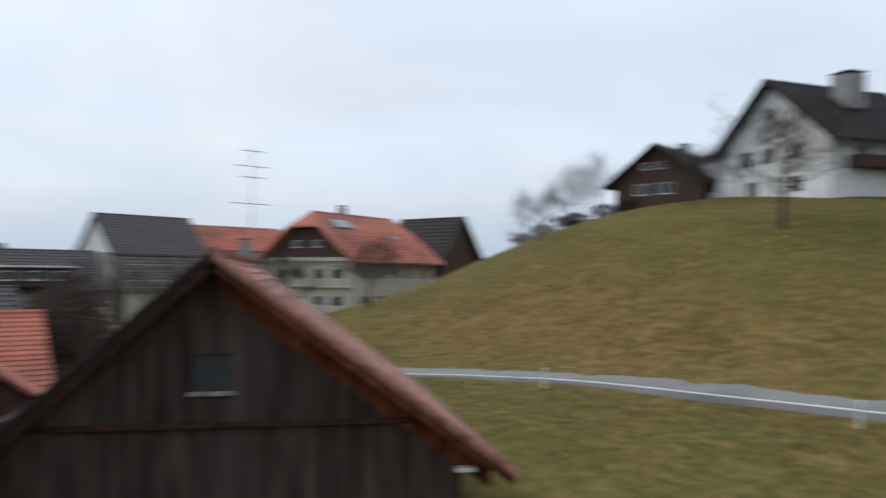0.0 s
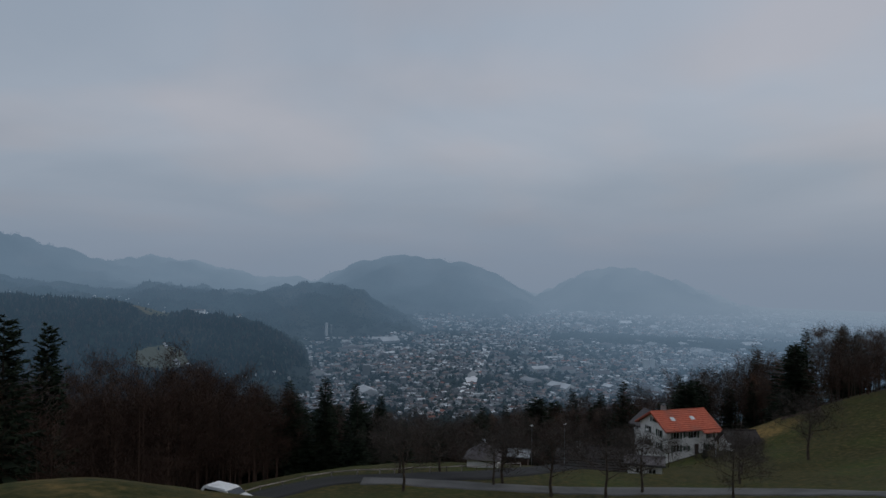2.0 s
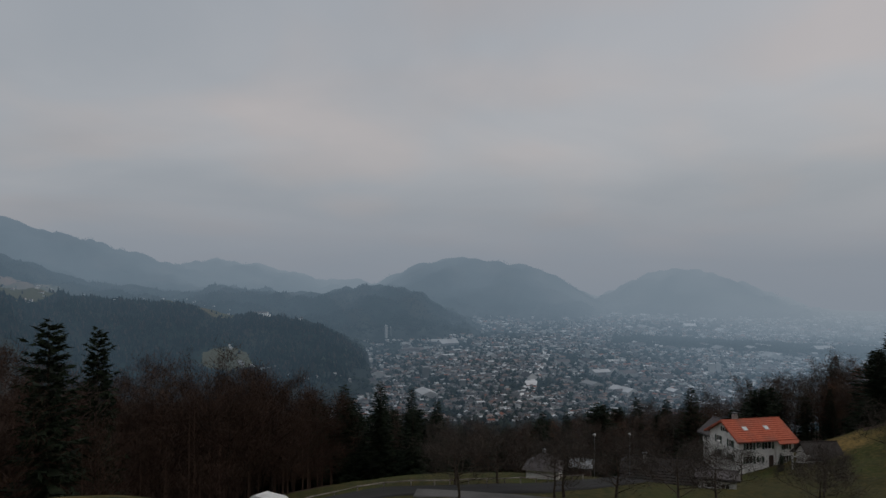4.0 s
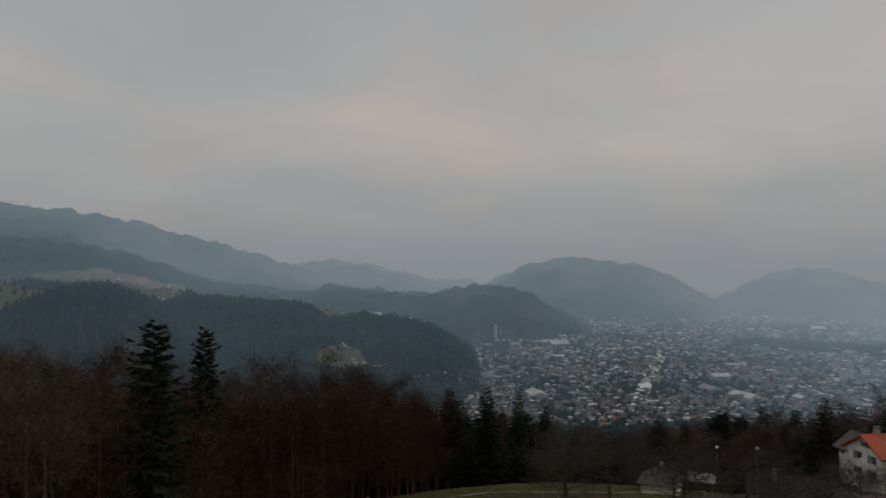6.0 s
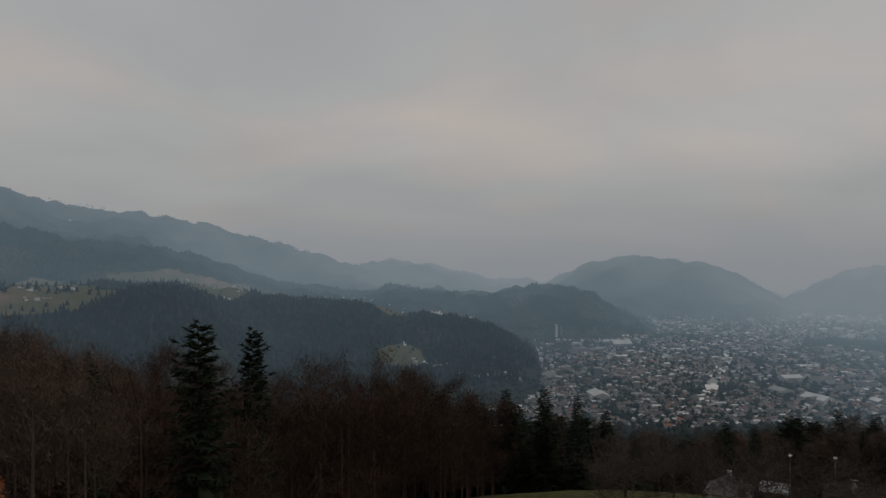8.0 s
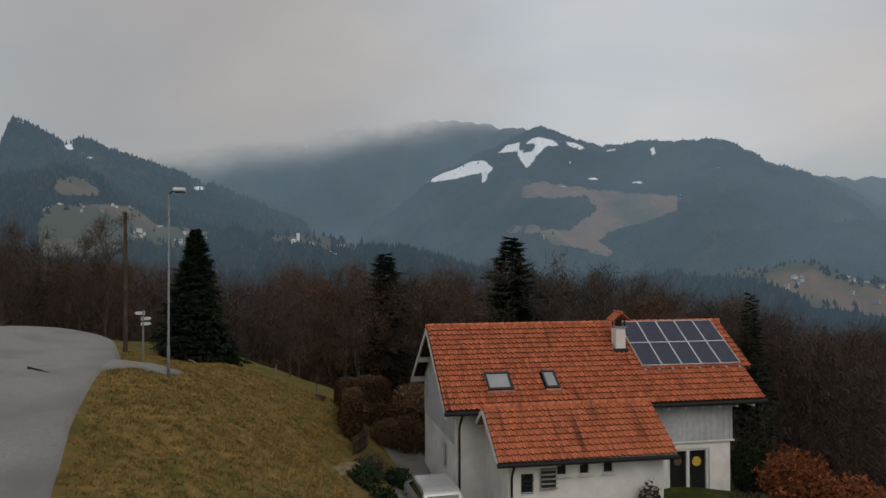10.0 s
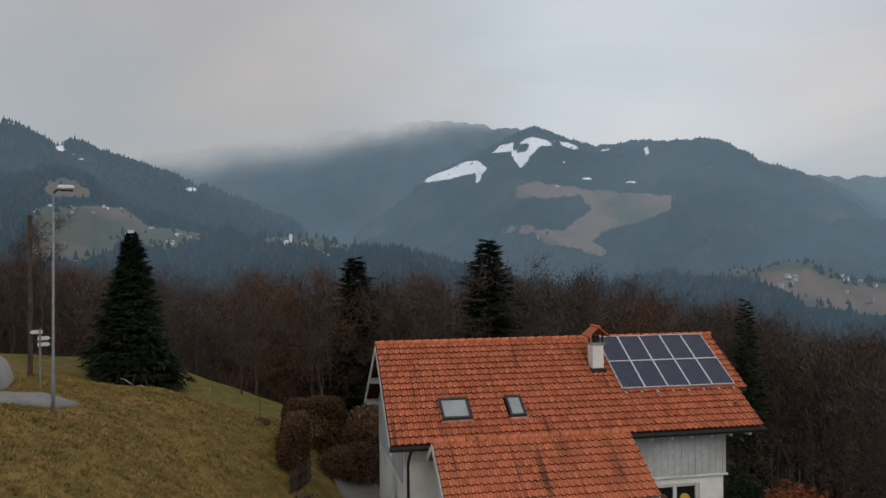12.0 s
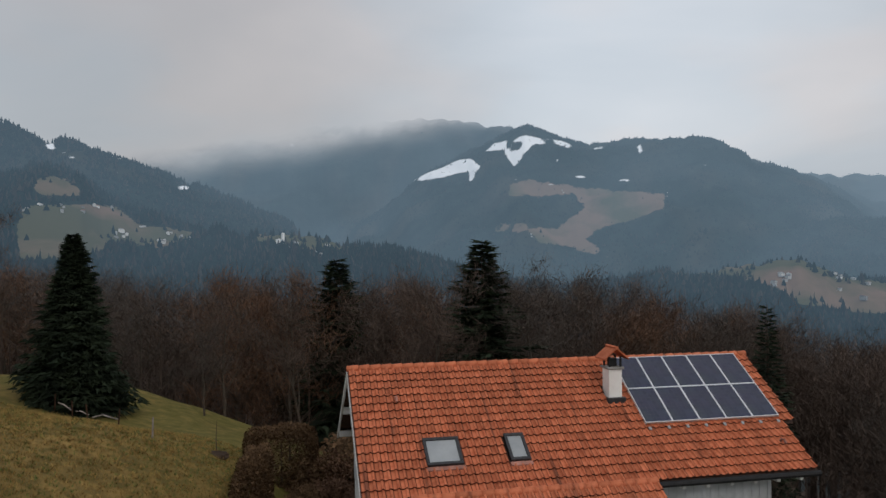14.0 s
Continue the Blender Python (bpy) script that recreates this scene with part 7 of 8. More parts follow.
# trees
def branch_tree(seed, height, spread, twigs, trunk_r, limbs=9, twig_len=1.5, twig_w=0.03, start=0.22, lean=0.0, up=1.0):
    """Verts and faces of a bare broad-leaved tree: (trunk and limbs), (twigs)."""
    r = random.Random(seed)
    wood = bmesh.new()
    tips = []
    top = Vector((lean * height, r.uniform(-0.04, 0.04) * height, height * 0.9))
    pts = [Vector((0, 0, -0.4)), Vector((0, 0, 0.0))]
    for k in range(1, 6):
        f = k / 5
        pts.append(top * f + Vector((r.uniform(-1, 1), r.uniform(-1, 1), 0)) * 0.018 * height)
    bm_tube(pts, [trunk_r * 1.35, trunk_r * 1.1] + [trunk_r * (1 - 0.85 * k / 5) for k in range(1, 6)], 7, bm=wood)
    for i in range(limbs):
        f = start + (0.95 - start) * (i + r.random()) / limbs
        k = min(int(f * 5), 4)
        p0 = pts[1 + k].lerp(pts[2 + k], f * 5 - k)
        a = i * 2.4 + r.uniform(-0.5, 0.5)
        reach = spread * (1.15 - 0.75 * abs(f - 0.45)) * r.uniform(0.75, 1.15)
        rise = up * height * r.uniform(0.14, 0.3) * (1.25 - 0.6 * f)
        d = Vector((math.cos(a), math.sin(a), 0))
        p1 = p0 + d * reach * 0.4 + Vector((0, 0, rise * 0.45))
        p2 = p0 + d * reach * 0.75 + Vector((0, 0, rise * 0.8)) + Vector((r.uniform(-1, 1), r.uniform(-1, 1), 0)) * 0.1 * reach
        p3 = p0 + d * reach + Vector((0, 0, rise * 1.1))
        rad = trunk_r * 0.42 * (1.1 - 0.7 * f)
        bm_tube([p0, p1, p2, p3], [rad, rad * 0.7, rad * 0.45, rad * 0.2], 5, cap=False, bm=wood)
        tips += [(p0, p1, 0.15), (p1, p2, 0.5), (p2, p3, 1.0)]
        for j in range(4):
            q = r.choice([p1, p2, p2, p3])
            e = q + Vector((r.gauss(0, 1), r.gauss(0, 1), abs(r.gauss(0.5, 0.6)))).normalized() * reach * r.uniform(0.35, 0.6)
            bm_tube([q, q.lerp(e, 0.5) + Vector((0, 0, 0.06 * reach)), e], [rad * 0.4, rad * 0.25, rad * 0.1], 3, cap=False, bm=wood)
            tips += [(q, e, 1.0)] * 2
    tips += [(pts[-2], pts[-1], 1.0)] * 3
    verts, faces = [], []
    weights = [w for _, _, w in tips]
    for a, b, _ in r.choices(tips, weights, k=twigs):
        q = a.lerp(b, r.random()) + Vector((r.gauss(0, 1), r.gauss(0, 1), r.gauss(0, 1))) * twig_len * 0.45
        d = (Vector((r.gauss(0, 0.8), r.gauss(0, 0.8), r.gauss(0.6, 0.6))) + 0.7 * (b - a).normalized()).normalized()
        L = twig_len * r.uniform(0.5, 1.4)
        u = Vector((r.gauss(0, 1), r.gauss(0, 1), r.gauss(0, 1))).cross(d).normalized()
        bend = d.cross(u) * L * 0.12
        o = len(verts)
        verts += [tuple(q - u * twig_w), tuple(q + u * twig_w), tuple(q + d * L + bend)]
        faces.append((o, o + 1, o + 2))
    return wood, verts, faces


def bare_tree(name, label, seed, height, spread, twigs, trunk_r, mat, category="tree", bark=None, **more):
    th = thing(name, label, category)
    wood, v, f = branch_tree(seed, height, spread, twigs, trunk_r, **more)
    part("trunk", wood, bark or M_BARK, th, smooth=True)
    link_mesh("crown", v, f, mat, th)
    return th


def spruce(name, label, seed, height, width, boughs=230, mat=None, thin=0.0, sprays=12, spray=0.45, fine=0.15, taper=0.8, bunch=0.72, ragged=0.0):
    """A spruce: trunk and drooping boughs set spirally, each with many hanging sprays."""
    r = random.Random(seed)
    th = thing(name, label, "tree")
    part("trunk", bm_tube([(0, 0, -0.5), (0, 0, height * 0.5), (0, 0, height * 0.985)], [height * 0.017, height * 0.01, 0.02], 6), M_BARK, th)
    verts, faces = [], []
    for i in range(boughs):
        f = (i + 0.5) / boughs
        f = 1 - (1 - f) ** bunch
        z = height * (0.04 + 0.95 * f)
        a = i * 2.39996 + r.uniform(-0.4, 0.4)
        L = width * 0.5 * ((1 - f) ** taper) * r.uniform(0.7 - 0.35 * ragged, 1.12 + 0.3 * ragged) * (1 + (0.16 + 0.2 * ragged) * math.sin(3 * a + 9 * f + seed)) + 0.15
        if ragged:
            z += 0.5 * ragged * math.sin(i * 0.9) * height / 24
        if thin and r.random() < thin:
            L *= 0.5
        d = Vector((math.cos(a), math.sin(a), 0))
        side = Vector((-d.y, d.x, 0))
        droop = L * (0.5 - 0.6 * f) * r.uniform(0.5, 1.5)

        def along(g):
            return Vector((0, 0, z)) + d * L * g + Vector((0, 0, -droop * g * (1.35 - 0.5 * g) + 0.16 * L * g ** 3))

        o = len(verts)
        for g, w in ((0.0, 0.03), (0.5, 0.16)):
            q = along(g)
            verts.extend([tuple(q - side * (w * L + 0.03)), tuple(q + side * (w * L + 0.03))])
        verts.append(tuple(along(1.0)))
        faces.append((o, o + 1, o + 3, o + 2))
        faces.append((o + 2, o + 3, o + 4))
        for j in range(sprays):
            g = r.uniform(0.18, 1.0)
            q = along(g) + side * r.gauss(0, 0.13 * L)
            k = r.uniform(-1.2, 1.2)
            dd = (d * r.uniform(0.4, 1.0) + side * k + Vector((0, 0, -r.uniform(0.1, 0.75) + 0.5 * f))).normalized()
            S = (spray + 0.1 * L) * r.uniform(0.5, 1.25)
            u = Vector((r.gauss(0, 1), r.gauss(0, 1), r.gauss(0, 1))).cross(dd).normalized() * S * fine
            o = len(verts)
            verts.extend([tuple(q - u), tuple(q + u), tuple(q + dd * S)])
            faces.append((o, o + 1, o + 2))
    link_mesh("foliage", verts, faces, mat or M_NEEDLE, th)
    return th


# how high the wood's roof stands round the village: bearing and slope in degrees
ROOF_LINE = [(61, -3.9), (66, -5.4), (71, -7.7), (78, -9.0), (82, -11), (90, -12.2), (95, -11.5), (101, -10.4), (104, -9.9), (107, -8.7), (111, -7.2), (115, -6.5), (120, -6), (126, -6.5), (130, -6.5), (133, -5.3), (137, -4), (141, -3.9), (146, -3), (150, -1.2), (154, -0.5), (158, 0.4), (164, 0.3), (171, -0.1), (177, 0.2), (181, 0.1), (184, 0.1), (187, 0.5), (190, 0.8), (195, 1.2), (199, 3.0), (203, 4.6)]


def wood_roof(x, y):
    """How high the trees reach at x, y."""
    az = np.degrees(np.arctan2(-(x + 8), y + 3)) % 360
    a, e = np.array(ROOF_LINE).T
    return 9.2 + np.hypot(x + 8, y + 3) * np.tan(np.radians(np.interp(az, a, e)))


def crowns(name, label, n, ok, x0, x1, y0, y1, low, high, mat, seed, spikes=400, wide=0.03, long=1.0):
    """The massed crowns of the deeper wood: domes of fine upright twigs, far too many to tell apart."""
    r = np.random.RandomState(seed)
    x, y = r.uniform(x0, x1, n), r.uniform(y0, y1, n)
    k = np.array([ok(a, b) for a, b in zip(x, y)], bool)
    x, y = x[k], y[k]
    z = land(x, y)
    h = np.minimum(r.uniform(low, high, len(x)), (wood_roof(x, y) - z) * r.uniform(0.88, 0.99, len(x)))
    k = h > 3
    x, y, z, h = x[k], y[k], z[k], h[k]
    m = len(x)
    w = h * r.uniform(0.16, 0.22, m) + 0.8
    u = r.normal(0, 1, (m, spikes, 3))
    u /= np.linalg.norm(u, axis=2, keepdims=True)
    u *= r.uniform(0.4, 1, (m, spikes, 1)) ** 0.4
    foot = np.stack([x[:, None] + u[..., 0] * w[:, None], y[:, None] + u[..., 1] * w[:, None], z[:, None] + h[:, None] * (0.58 + 0.36 * u[..., 2])], -1)
    d = np.stack([u[..., 0] * 0.6 + r.normal(0, 0.4, (m, spikes)), u[..., 1] * 0.6 + r.normal(0, 0.4, (m, spikes)), 0.3 + 0.6 * r.uniform(0, 1, (m, spikes))], -1)
    tip = foot + d * r.uniform(0.6, 1.9, (m, spikes, 1)) * long
    s_ = r.normal(0, 1, (m, spikes, 3))
    s_ *= wide / np.linalg.norm(s_, axis=2, keepdims=True)
    v = np.stack([foot - s_, foot + s_, tip], 2).reshape(-1, 3)
    f = np.arange(m * spikes * 3).reshape(-1, 3)
    # the trunks below
    tv = np.stack([np.stack([x + 0.12 * math.cos(a), y + 0.12 * math.sin(a), z - 0.3], -1) for a in (0, 2.094, 4.189)] + [np.stack([x, y, z + 0.9 * h], -1)], 1).reshape(-1, 3)
    o2 = (np.arange(m) * 4)[:, None, None] + len(v)
    tf = (o2 + np.array([[0, 1, 3], [1, 2, 3], [2, 0, 3]])[None]).reshape(-1, 3)
    return tagged(link_mesh(name, np.concatenate([v, tv]).tolist(), np.concatenate([f, tf]).tolist(), mat), label, "woods", kind="stuff")


def stand(proto, x, y, turn, size, label="", sink=0.3):
    c = copy_thing(proto, pose(x, y, gz(x, y) - sink, 0, 0, turn))
    c.scale = (size, size, size * rt.uniform(0.95, 1.0))
    return c


# models stand at their first places
WOODS = [
    bare_tree("beech_tree", "tall bare beech with fine brown twigs in the wood", 1, 16.5, 3.4, 2970, 0.2, M_TWIG, limbs=13, up=1.1, twig_len=1.1, twig_w=0.022),
    bare_tree("beech_tree", "slender bare beech with fine brown twigs", 2, 18, 3.1, 2970, 0.19, M_TWIG, limbs=13, up=1.0, twig_len=1.1, twig_w=0.022),
    bare_tree("ash_tree", "bare grey ash tree among the wood", 3, 17, 3.4, 2620, 0.2, M_TWIG_GREY, limbs=12, up=1.1, twig_len=1.1, twig_w=0.022),
    bare_tree("beech_tree", "broad bare beech with reddish twigs", 4, 14.5, 3.8, 3150, 0.22, M_TWIG_RED, limbs=13, start=0.15, up=1.0, twig_len=1.05, twig_w=0.022),
    bare_tree("beech_tree", "young bare beech with dense brown twigs", 5, 13.5, 3.2, 2970, 0.16, M_TWIG, start=0.1, limbs=12, up=1.05, twig_len=1.05, twig_w=0.022),
]
# trees for the west bank, its shade put into their twig and bark colours
SHADED_WOODS = [
    bare_tree("hornbeam_tree", "bare tree with a dense rounded crown, coloured dark as in shade", 6, 15, 3.9, 3900, 0.17, M_TWIG_DARK, start=0.08, limbs=15, up=1.0, twig_len=1.0, twig_w=0.02, bark=M_BARK_DARK),
    bare_tree("hornbeam_tree", "tall bare tree with close reddish-brown twigs, coloured dark as in shade", 7, 16.5, 3.6, 3900, 0.18, M_TWIG_DARK, start=0.1, limbs=15, up=1.05, twig_len=1.05, twig_w=0.02, bark=M_BARK_DARK),
    bare_tree("hornbeam_tree", "low bare tree branched almost to the ground, coloured dark as in shade", 8, 12.5, 4.0, 3700, 0.16, M_TWIG_DARK, start=0.05, limbs=14, up=0.95, twig_len=1.0, twig_w=0.02, bark=M_BARK_DARK),
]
FIRS = [
    spruce("spruce_tree", "dark green spruce with drooping boughs", 21, 18, 6.0, 340, sprays=14),
    spruce("spruce_tree", "slender dark spruce among bare trees", 22, 20, 4.8, 340, sprays=13),
    spruce("spruce_tree", "ragged dark fir with uneven boughs", 23, 19, 6.2, 300, thin=0.3, sprays=14),
    spruce("pine_tree", "old pine with a broad rounded dark crown", 28, 18, 6.2, 330, sprays=22, spray=0.6, fine=0.12, taper=0.36, bunch=0.85, ragged=0.8),
]
BROAD = spruce("spruce_tree", "tall full spruce standing above the bare wood", 24, 24, 10.5, 560, sprays=16, spray=0.6, fine=0.14, taper=0.74, bunch=0.92)
RAGGED = spruce("fir_tree", "old ragged fir with gaps between its heavy boughs", 27, 24, 9.0, 430, sprays=26, spray=0.7, fine=0.12, taper=0.66, bunch=0.95, ragged=0.55)
TALL = {}
for k, h in zip([*WOODS, *SHADED_WOODS, *FIRS], (16.5, 18, 17, 14.5, 13.5, 15, 16.5, 12.5, 18, 20, 19, 18)):
    TALL[k.name] = h
rt = random.Random(77)


def wood_patch(n, ok, x0, x1, y0, y1, size=(0.85, 1.15), firs=0.0, gap=3.2, kinds=None, stout=1.0):
    spots, tries = [], 0
    while len(spots) < n and tries < n * 60:
        tries += 1
        x, y = rt.uniform(x0, x1), rt.uniform(y0, y1)
        if not ok(x, y) or any((x - a) ** 2 + (y - b) ** 2 < gap * gap for a, b in spots):
            continue
        fir = rt.random() < firs
        proto = rt.choice(FIRS) if fir else rt.choice(kinds or WOODS)
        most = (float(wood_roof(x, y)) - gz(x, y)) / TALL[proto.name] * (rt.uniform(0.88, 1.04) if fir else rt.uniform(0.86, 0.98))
        turn, s = rt.uniform(0, 360), rt.uniform(*size)
        if min(s, most) > 0.35:
            spots.append((x, y))
            c = stand(proto, x, y, turn, min(s, most))
            if fir:
                c.scale.x, c.scale.y = c.scale.x * stout, c.scale.y * stout


off_house = lambda x, y: not (-36 < x < -11 and -58 < y < -20)
# the bank west of the red house
on_bank = lambda x, y: x + 14 < 1.15 * (y + 4)
wood_patch(75, lambda x, y: off_house(x, y) and on_bank(x, y) and y < -30 - 0.12 * (x + 40) and not (-75 < x and y > -36), -108, -42, -74, -24, (0.85, 1.15), 0.0, 2.9, SHADED_WOODS)
wood_patch(30, lambda x, y: off_house(x, y) and not on_bank(x, y) and y < -30 - 0.12 * (x + 40), -108, -42, -74, -24, (0.85, 1.1), 0.0, 3.0)
# behind the red house
wood_patch(85, lambda x, y: y < -60 - 0.06 * abs(x + 30) and off_house(x, y), -92, -2, -106, -58, (1.0, 1.3), 0.0, 3.2)
# beyond the hill road
wood_patch(24, lambda x, y: True, -4, 34, -96, -62, (0.9, 1.2), 0.0, 3.4, [WOODS[2], WOODS[3], WOODS[0]])
# the belt below the town
wood_patch(60, lambda x, y: True, -200, -152, -30, 64, (0.8, 1.05), 0.5, 4.6, stout=1.5)
wood_patch(40, lambda x, y: True, -145, -104, -42, -8, (0.7, 0.95), 0.55, 4.2, stout=1.5)
# the north-west wood on the rise
wood_patch(44, lambda x, y: y > 62 + 0.25 * (x + 150), -185, -138, 58, 118, (0.75, 1.05), 0.35, 4.2, stout=1.5)
wood_patch(24, lambda x, y: True, -140, -96, 92, 130, (0.6, 0.95), 0.25, 4.2, stout=1.5)
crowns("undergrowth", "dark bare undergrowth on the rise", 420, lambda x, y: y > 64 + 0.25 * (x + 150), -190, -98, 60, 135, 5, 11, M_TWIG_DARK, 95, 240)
# the deeper wood behind the first trees
wooded = lambda x, y: bool(in_wood(np.array([x]), np.array([y]))[0])
crowns("wood_canopy", "dense bare brown canopy of the deeper wood", 520, wooded, -175, -50, -120, -34, 13, 19, M_TWIG, 91)
crowns("wood_canopy", "dense bare brown canopy behind the house", 520, wooded, -95, 30, -150, -66, 15, 24, M_TWIG, 92)
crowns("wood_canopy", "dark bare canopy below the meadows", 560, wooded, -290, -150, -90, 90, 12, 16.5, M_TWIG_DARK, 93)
crowns("undergrowth", "bare brown undergrowth at the wood's edge", 330, lambda x, y: wooded(x, y) and off_house(x, y), -112, -2, -90, -30, 4.5, 8, M_TWIG, 94, 420, 0.02, 0.6)
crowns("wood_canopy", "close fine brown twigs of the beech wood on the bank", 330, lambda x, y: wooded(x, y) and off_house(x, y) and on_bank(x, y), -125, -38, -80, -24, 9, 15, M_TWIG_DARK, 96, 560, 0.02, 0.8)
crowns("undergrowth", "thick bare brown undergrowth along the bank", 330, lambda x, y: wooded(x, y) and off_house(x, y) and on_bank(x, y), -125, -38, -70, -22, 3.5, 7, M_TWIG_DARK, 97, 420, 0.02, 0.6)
# marked spruces: place, height of the top, model, how slim
MARKED = [(-108, -17.9, -8.0, 0, 1.35), (-107, -23, -8.4, 0, 1.35), (-112, -14, -9.5, 1, 1.35), (-104, -27, -10.5, 1, 1.35), (-110, -10, -11.0, 0, 1.35), (-51.6, -31.5, 4.9, 3, 0.75), (-64, -35, 3.2, 3, 0.55), (-47, -36, 2.6, 2, 0.8), (-27.6, -64.4, 10.9, 5, 1.3), (-17.6, -73.5, 9.6, 5, 1.3), (-45, -57, 6.6, 1, 1.1), (-70, -50, -1.5, 1, 1.0),
          (-166.9, 27.5, -24.6, 0, 1.5), (-166, 32.4, -23.4, 3, 1.2), (-165, 37.1, -22.0, 1, 1.6), (-163.9, 41.8, -22.3, 2, 1.5), (-162.5, 47, -21.4, 3, 1.2), (-161.1, 51.4, -21.6, 0, 1.5), (-159.9, 55.2, -19.8, 2, 1.5), (-158.3, 59.4, -17.6, 3, 1.1), (-156.7, 63.6, -15.8, 1, 1.5), (-155, 67.5, -15.6, 2, 1.4)]
for x, y, top, kind, slim in MARKED:
    z = gz(x, y)
    s = max(0.35, (top - z + 0.3) / (18, 20, 19, 18, 24, 24)[kind])
    c = copy_thing([*FIRS, BROAD, RAGGED][kind], pose(x, y, z - 0.3, 0, 0, rt.uniform(0, 360)))
    c.scale = (slim * s, slim * s, s)
# the full spruce on the hilltop meadow
big = spruce("spruce_tree", "full dark green spruce branched to the ground on the meadow", 31, 8.9, 4.8, 900, sprays=58, spray=0.24, fine=0.13, taper=0.9, ragged=0.15)
big.matrix_basis = pose(-3.9, -52.5, gz(-3.9, -52.5) - 0.15, 0, 0, 40)

# orchard and garden trees
ORCH = [
    bare_tree("fruit_tree", "gnarled bare fruit tree in the meadow", 41, 5.6, 2.7, 2300, 0.13, M_TWIG_GREY, limbs=11, twig_len=0.75, twig_w=0.013, start=0.3, up=0.8),
    bare_tree("fruit_tree", "broad bare fruit tree with dense twigs", 42, 6.4, 3.1, 2700, 0.15, M_TWIG_GREY, limbs=12, twig_len=0.75, twig_w=0.013, start=0.28, up=0.8),
]
for k, (x, y, s) in enumerate(((-68, 4, 1.0), (-63.5, 8.6, 1.0), (-60, 12.5, 1.05), (-66, 17, 0.9), (-73, -5, 1.1), (-62, -4, 0.9), (-58, 22, 0.85), (-98.3, 47.3, 1.35), (-84, 33, 0.8), (-72, 28, 0.8), (-112, 33, 0.8), (49, 24.7, 1.3), (56, 36, 0.9), (38, 58, 1.0), (52, 50, 0.9), (34, 66, 1.0))):
    stand(ORCH[k % 2], x, y, 50 * k, s, sink=0.1)
thin = bare_tree("birch_tree", "slight bare birch with fine sparse twigs", 51, 7.2, 2.2, 900, 0.09, M_TWIG_GREY, limbs=10, twig_len=0.8, twig_w=0.01)
thin.matrix_basis = pose(62.5, 51.5, gz(62.5, 51.5) - 0.2, 0, 0, 15)
for k, (x, y, s) in enumerate(((61.5, 53.5, 0.95), (63.5, 56.5, 1.05), (60, 50.5, 0.85), (72, 72, 1.1), (14, 60, 1.0), (19, 63, 1.0), (16, 68, 1.1), (11, 55, 0.9), (24, 70, 1.0))):
    stand(thin, x, y, 70 * k, s)
bush = stand(FIRS[0], -119.4, 41.0, 20, 0.17, sink=0.1)
bush.scale.x, bush.scale.y = 0.2, 0.2
con = stand(FIRS[0], -0.95, 51.3, 30, (12.4 - gz(-0.95, 51.3)) / 17.4)
con.scale.x, con.scale.y = con.scale.x * 1.5, con.scale.y * 1.5
# models go on standing in the wood
for k, p in enumerate([*WOODS, *SHADED_WOODS, *FIRS, BROAD, RAGGED]):
    x, y = -128 - 4 * k, -50 - 3 * k
    p.matrix_basis = pose(x, y, gz(x, y) - 0.3, 0, 0, 37 * k)
for k, p in enumerate(ORCH):
    x, y = -76 + 5 * k, -1 + 6 * k
    p.matrix_basis = pose(x, y, gz(x, y) - 0.1, 0, 0, 37 * k)
# larches beyond the hill road and the small meadow tree
for k, (x, y, s) in enumerate(((3.5, -60, 0.55), (6.5, -63, 0.6), (10, -58, 0.5), (-9.65, -56.5, 0.3), (13, -66, 0.66))):
    stand(WOODS[1 if k != 3 else 2], x, y, 40 * k, s, sink=0.1)


# shrubs, hedge, fences, lamp, signs, vehicles
def leafy(name, label, seed, rx, ry, rz, n, leaf, mat, category="shrub", stems=6):
    """A shrub: stems and a shell of many small leaves or twigs with gaps."""
    r = random.Random(seed)
    th = thing(name, label, category)
    bm = bmesh.new()
    for k in range(stems):
        a = k * 2.4
        e = Vector((math.cos(a) * rx * 0.6, math.sin(a) * ry * 0.6, rz * r.uniform(0.9, 1.5)))
        bm_tube([(0, 0, -0.1), e * 0.5 + Vector((0, 0, 0.1 * rz)), e], [0.035, 0.025, 0.01], 4, cap=False, bm=bm)
    part("stem", bm, M_BARK, th)
    v, f = [], []
    for _ in range(n):
        d = Vector((r.gauss(0, 1), r.gauss(0, 1), r.gauss(0, 1))).normalized()
        q = r.uniform(0.55, 1.06) * (1 + 0.12 * math.sin(5 * d.x + seed) * math.cos(4 * d.y))
        p = Vector((d.x * rx * q, d.y * ry * q, rz + d.z * rz * q))
        if p.z < 0:
            continue
        a = Vector((r.gauss(0, 1), r.gauss(0, 1), r.gauss(0, 1))).normalized()
        b = a.orthogonal().normalized()
        L = leaf * r.uniform(0.6, 1.4)
        o = len(v)
        v += [tuple(p), tuple(p + a * L * 0.5 + b * L * 0.3), tuple(p + a * L), tuple(p + a * L * 0.5 - b * L * 0.3 + a.cross(b) * L * 0.15)]
        f += [(o, o + 1, o + 2), (o, o + 2, o + 3), (o, o + 3, o + 1)]
    link_mesh("leaves", v, f, mat, th)
    return th


def place(ob, x, y, turn=0, dz=0.0, s=1.0):
    ob.matrix_basis = pose(x, y, gz(x, y) + dz, 0, 0, turn) @ Matrix.Diagonal((s, s, s, 1))
    return ob


def house_at(X, f):
    """World place of a spot beside the red house: X along its ridge, f in front of it."""
    m = rh.matrix_basis @ Vector((X, -f, 0))
    return m.x, m.y


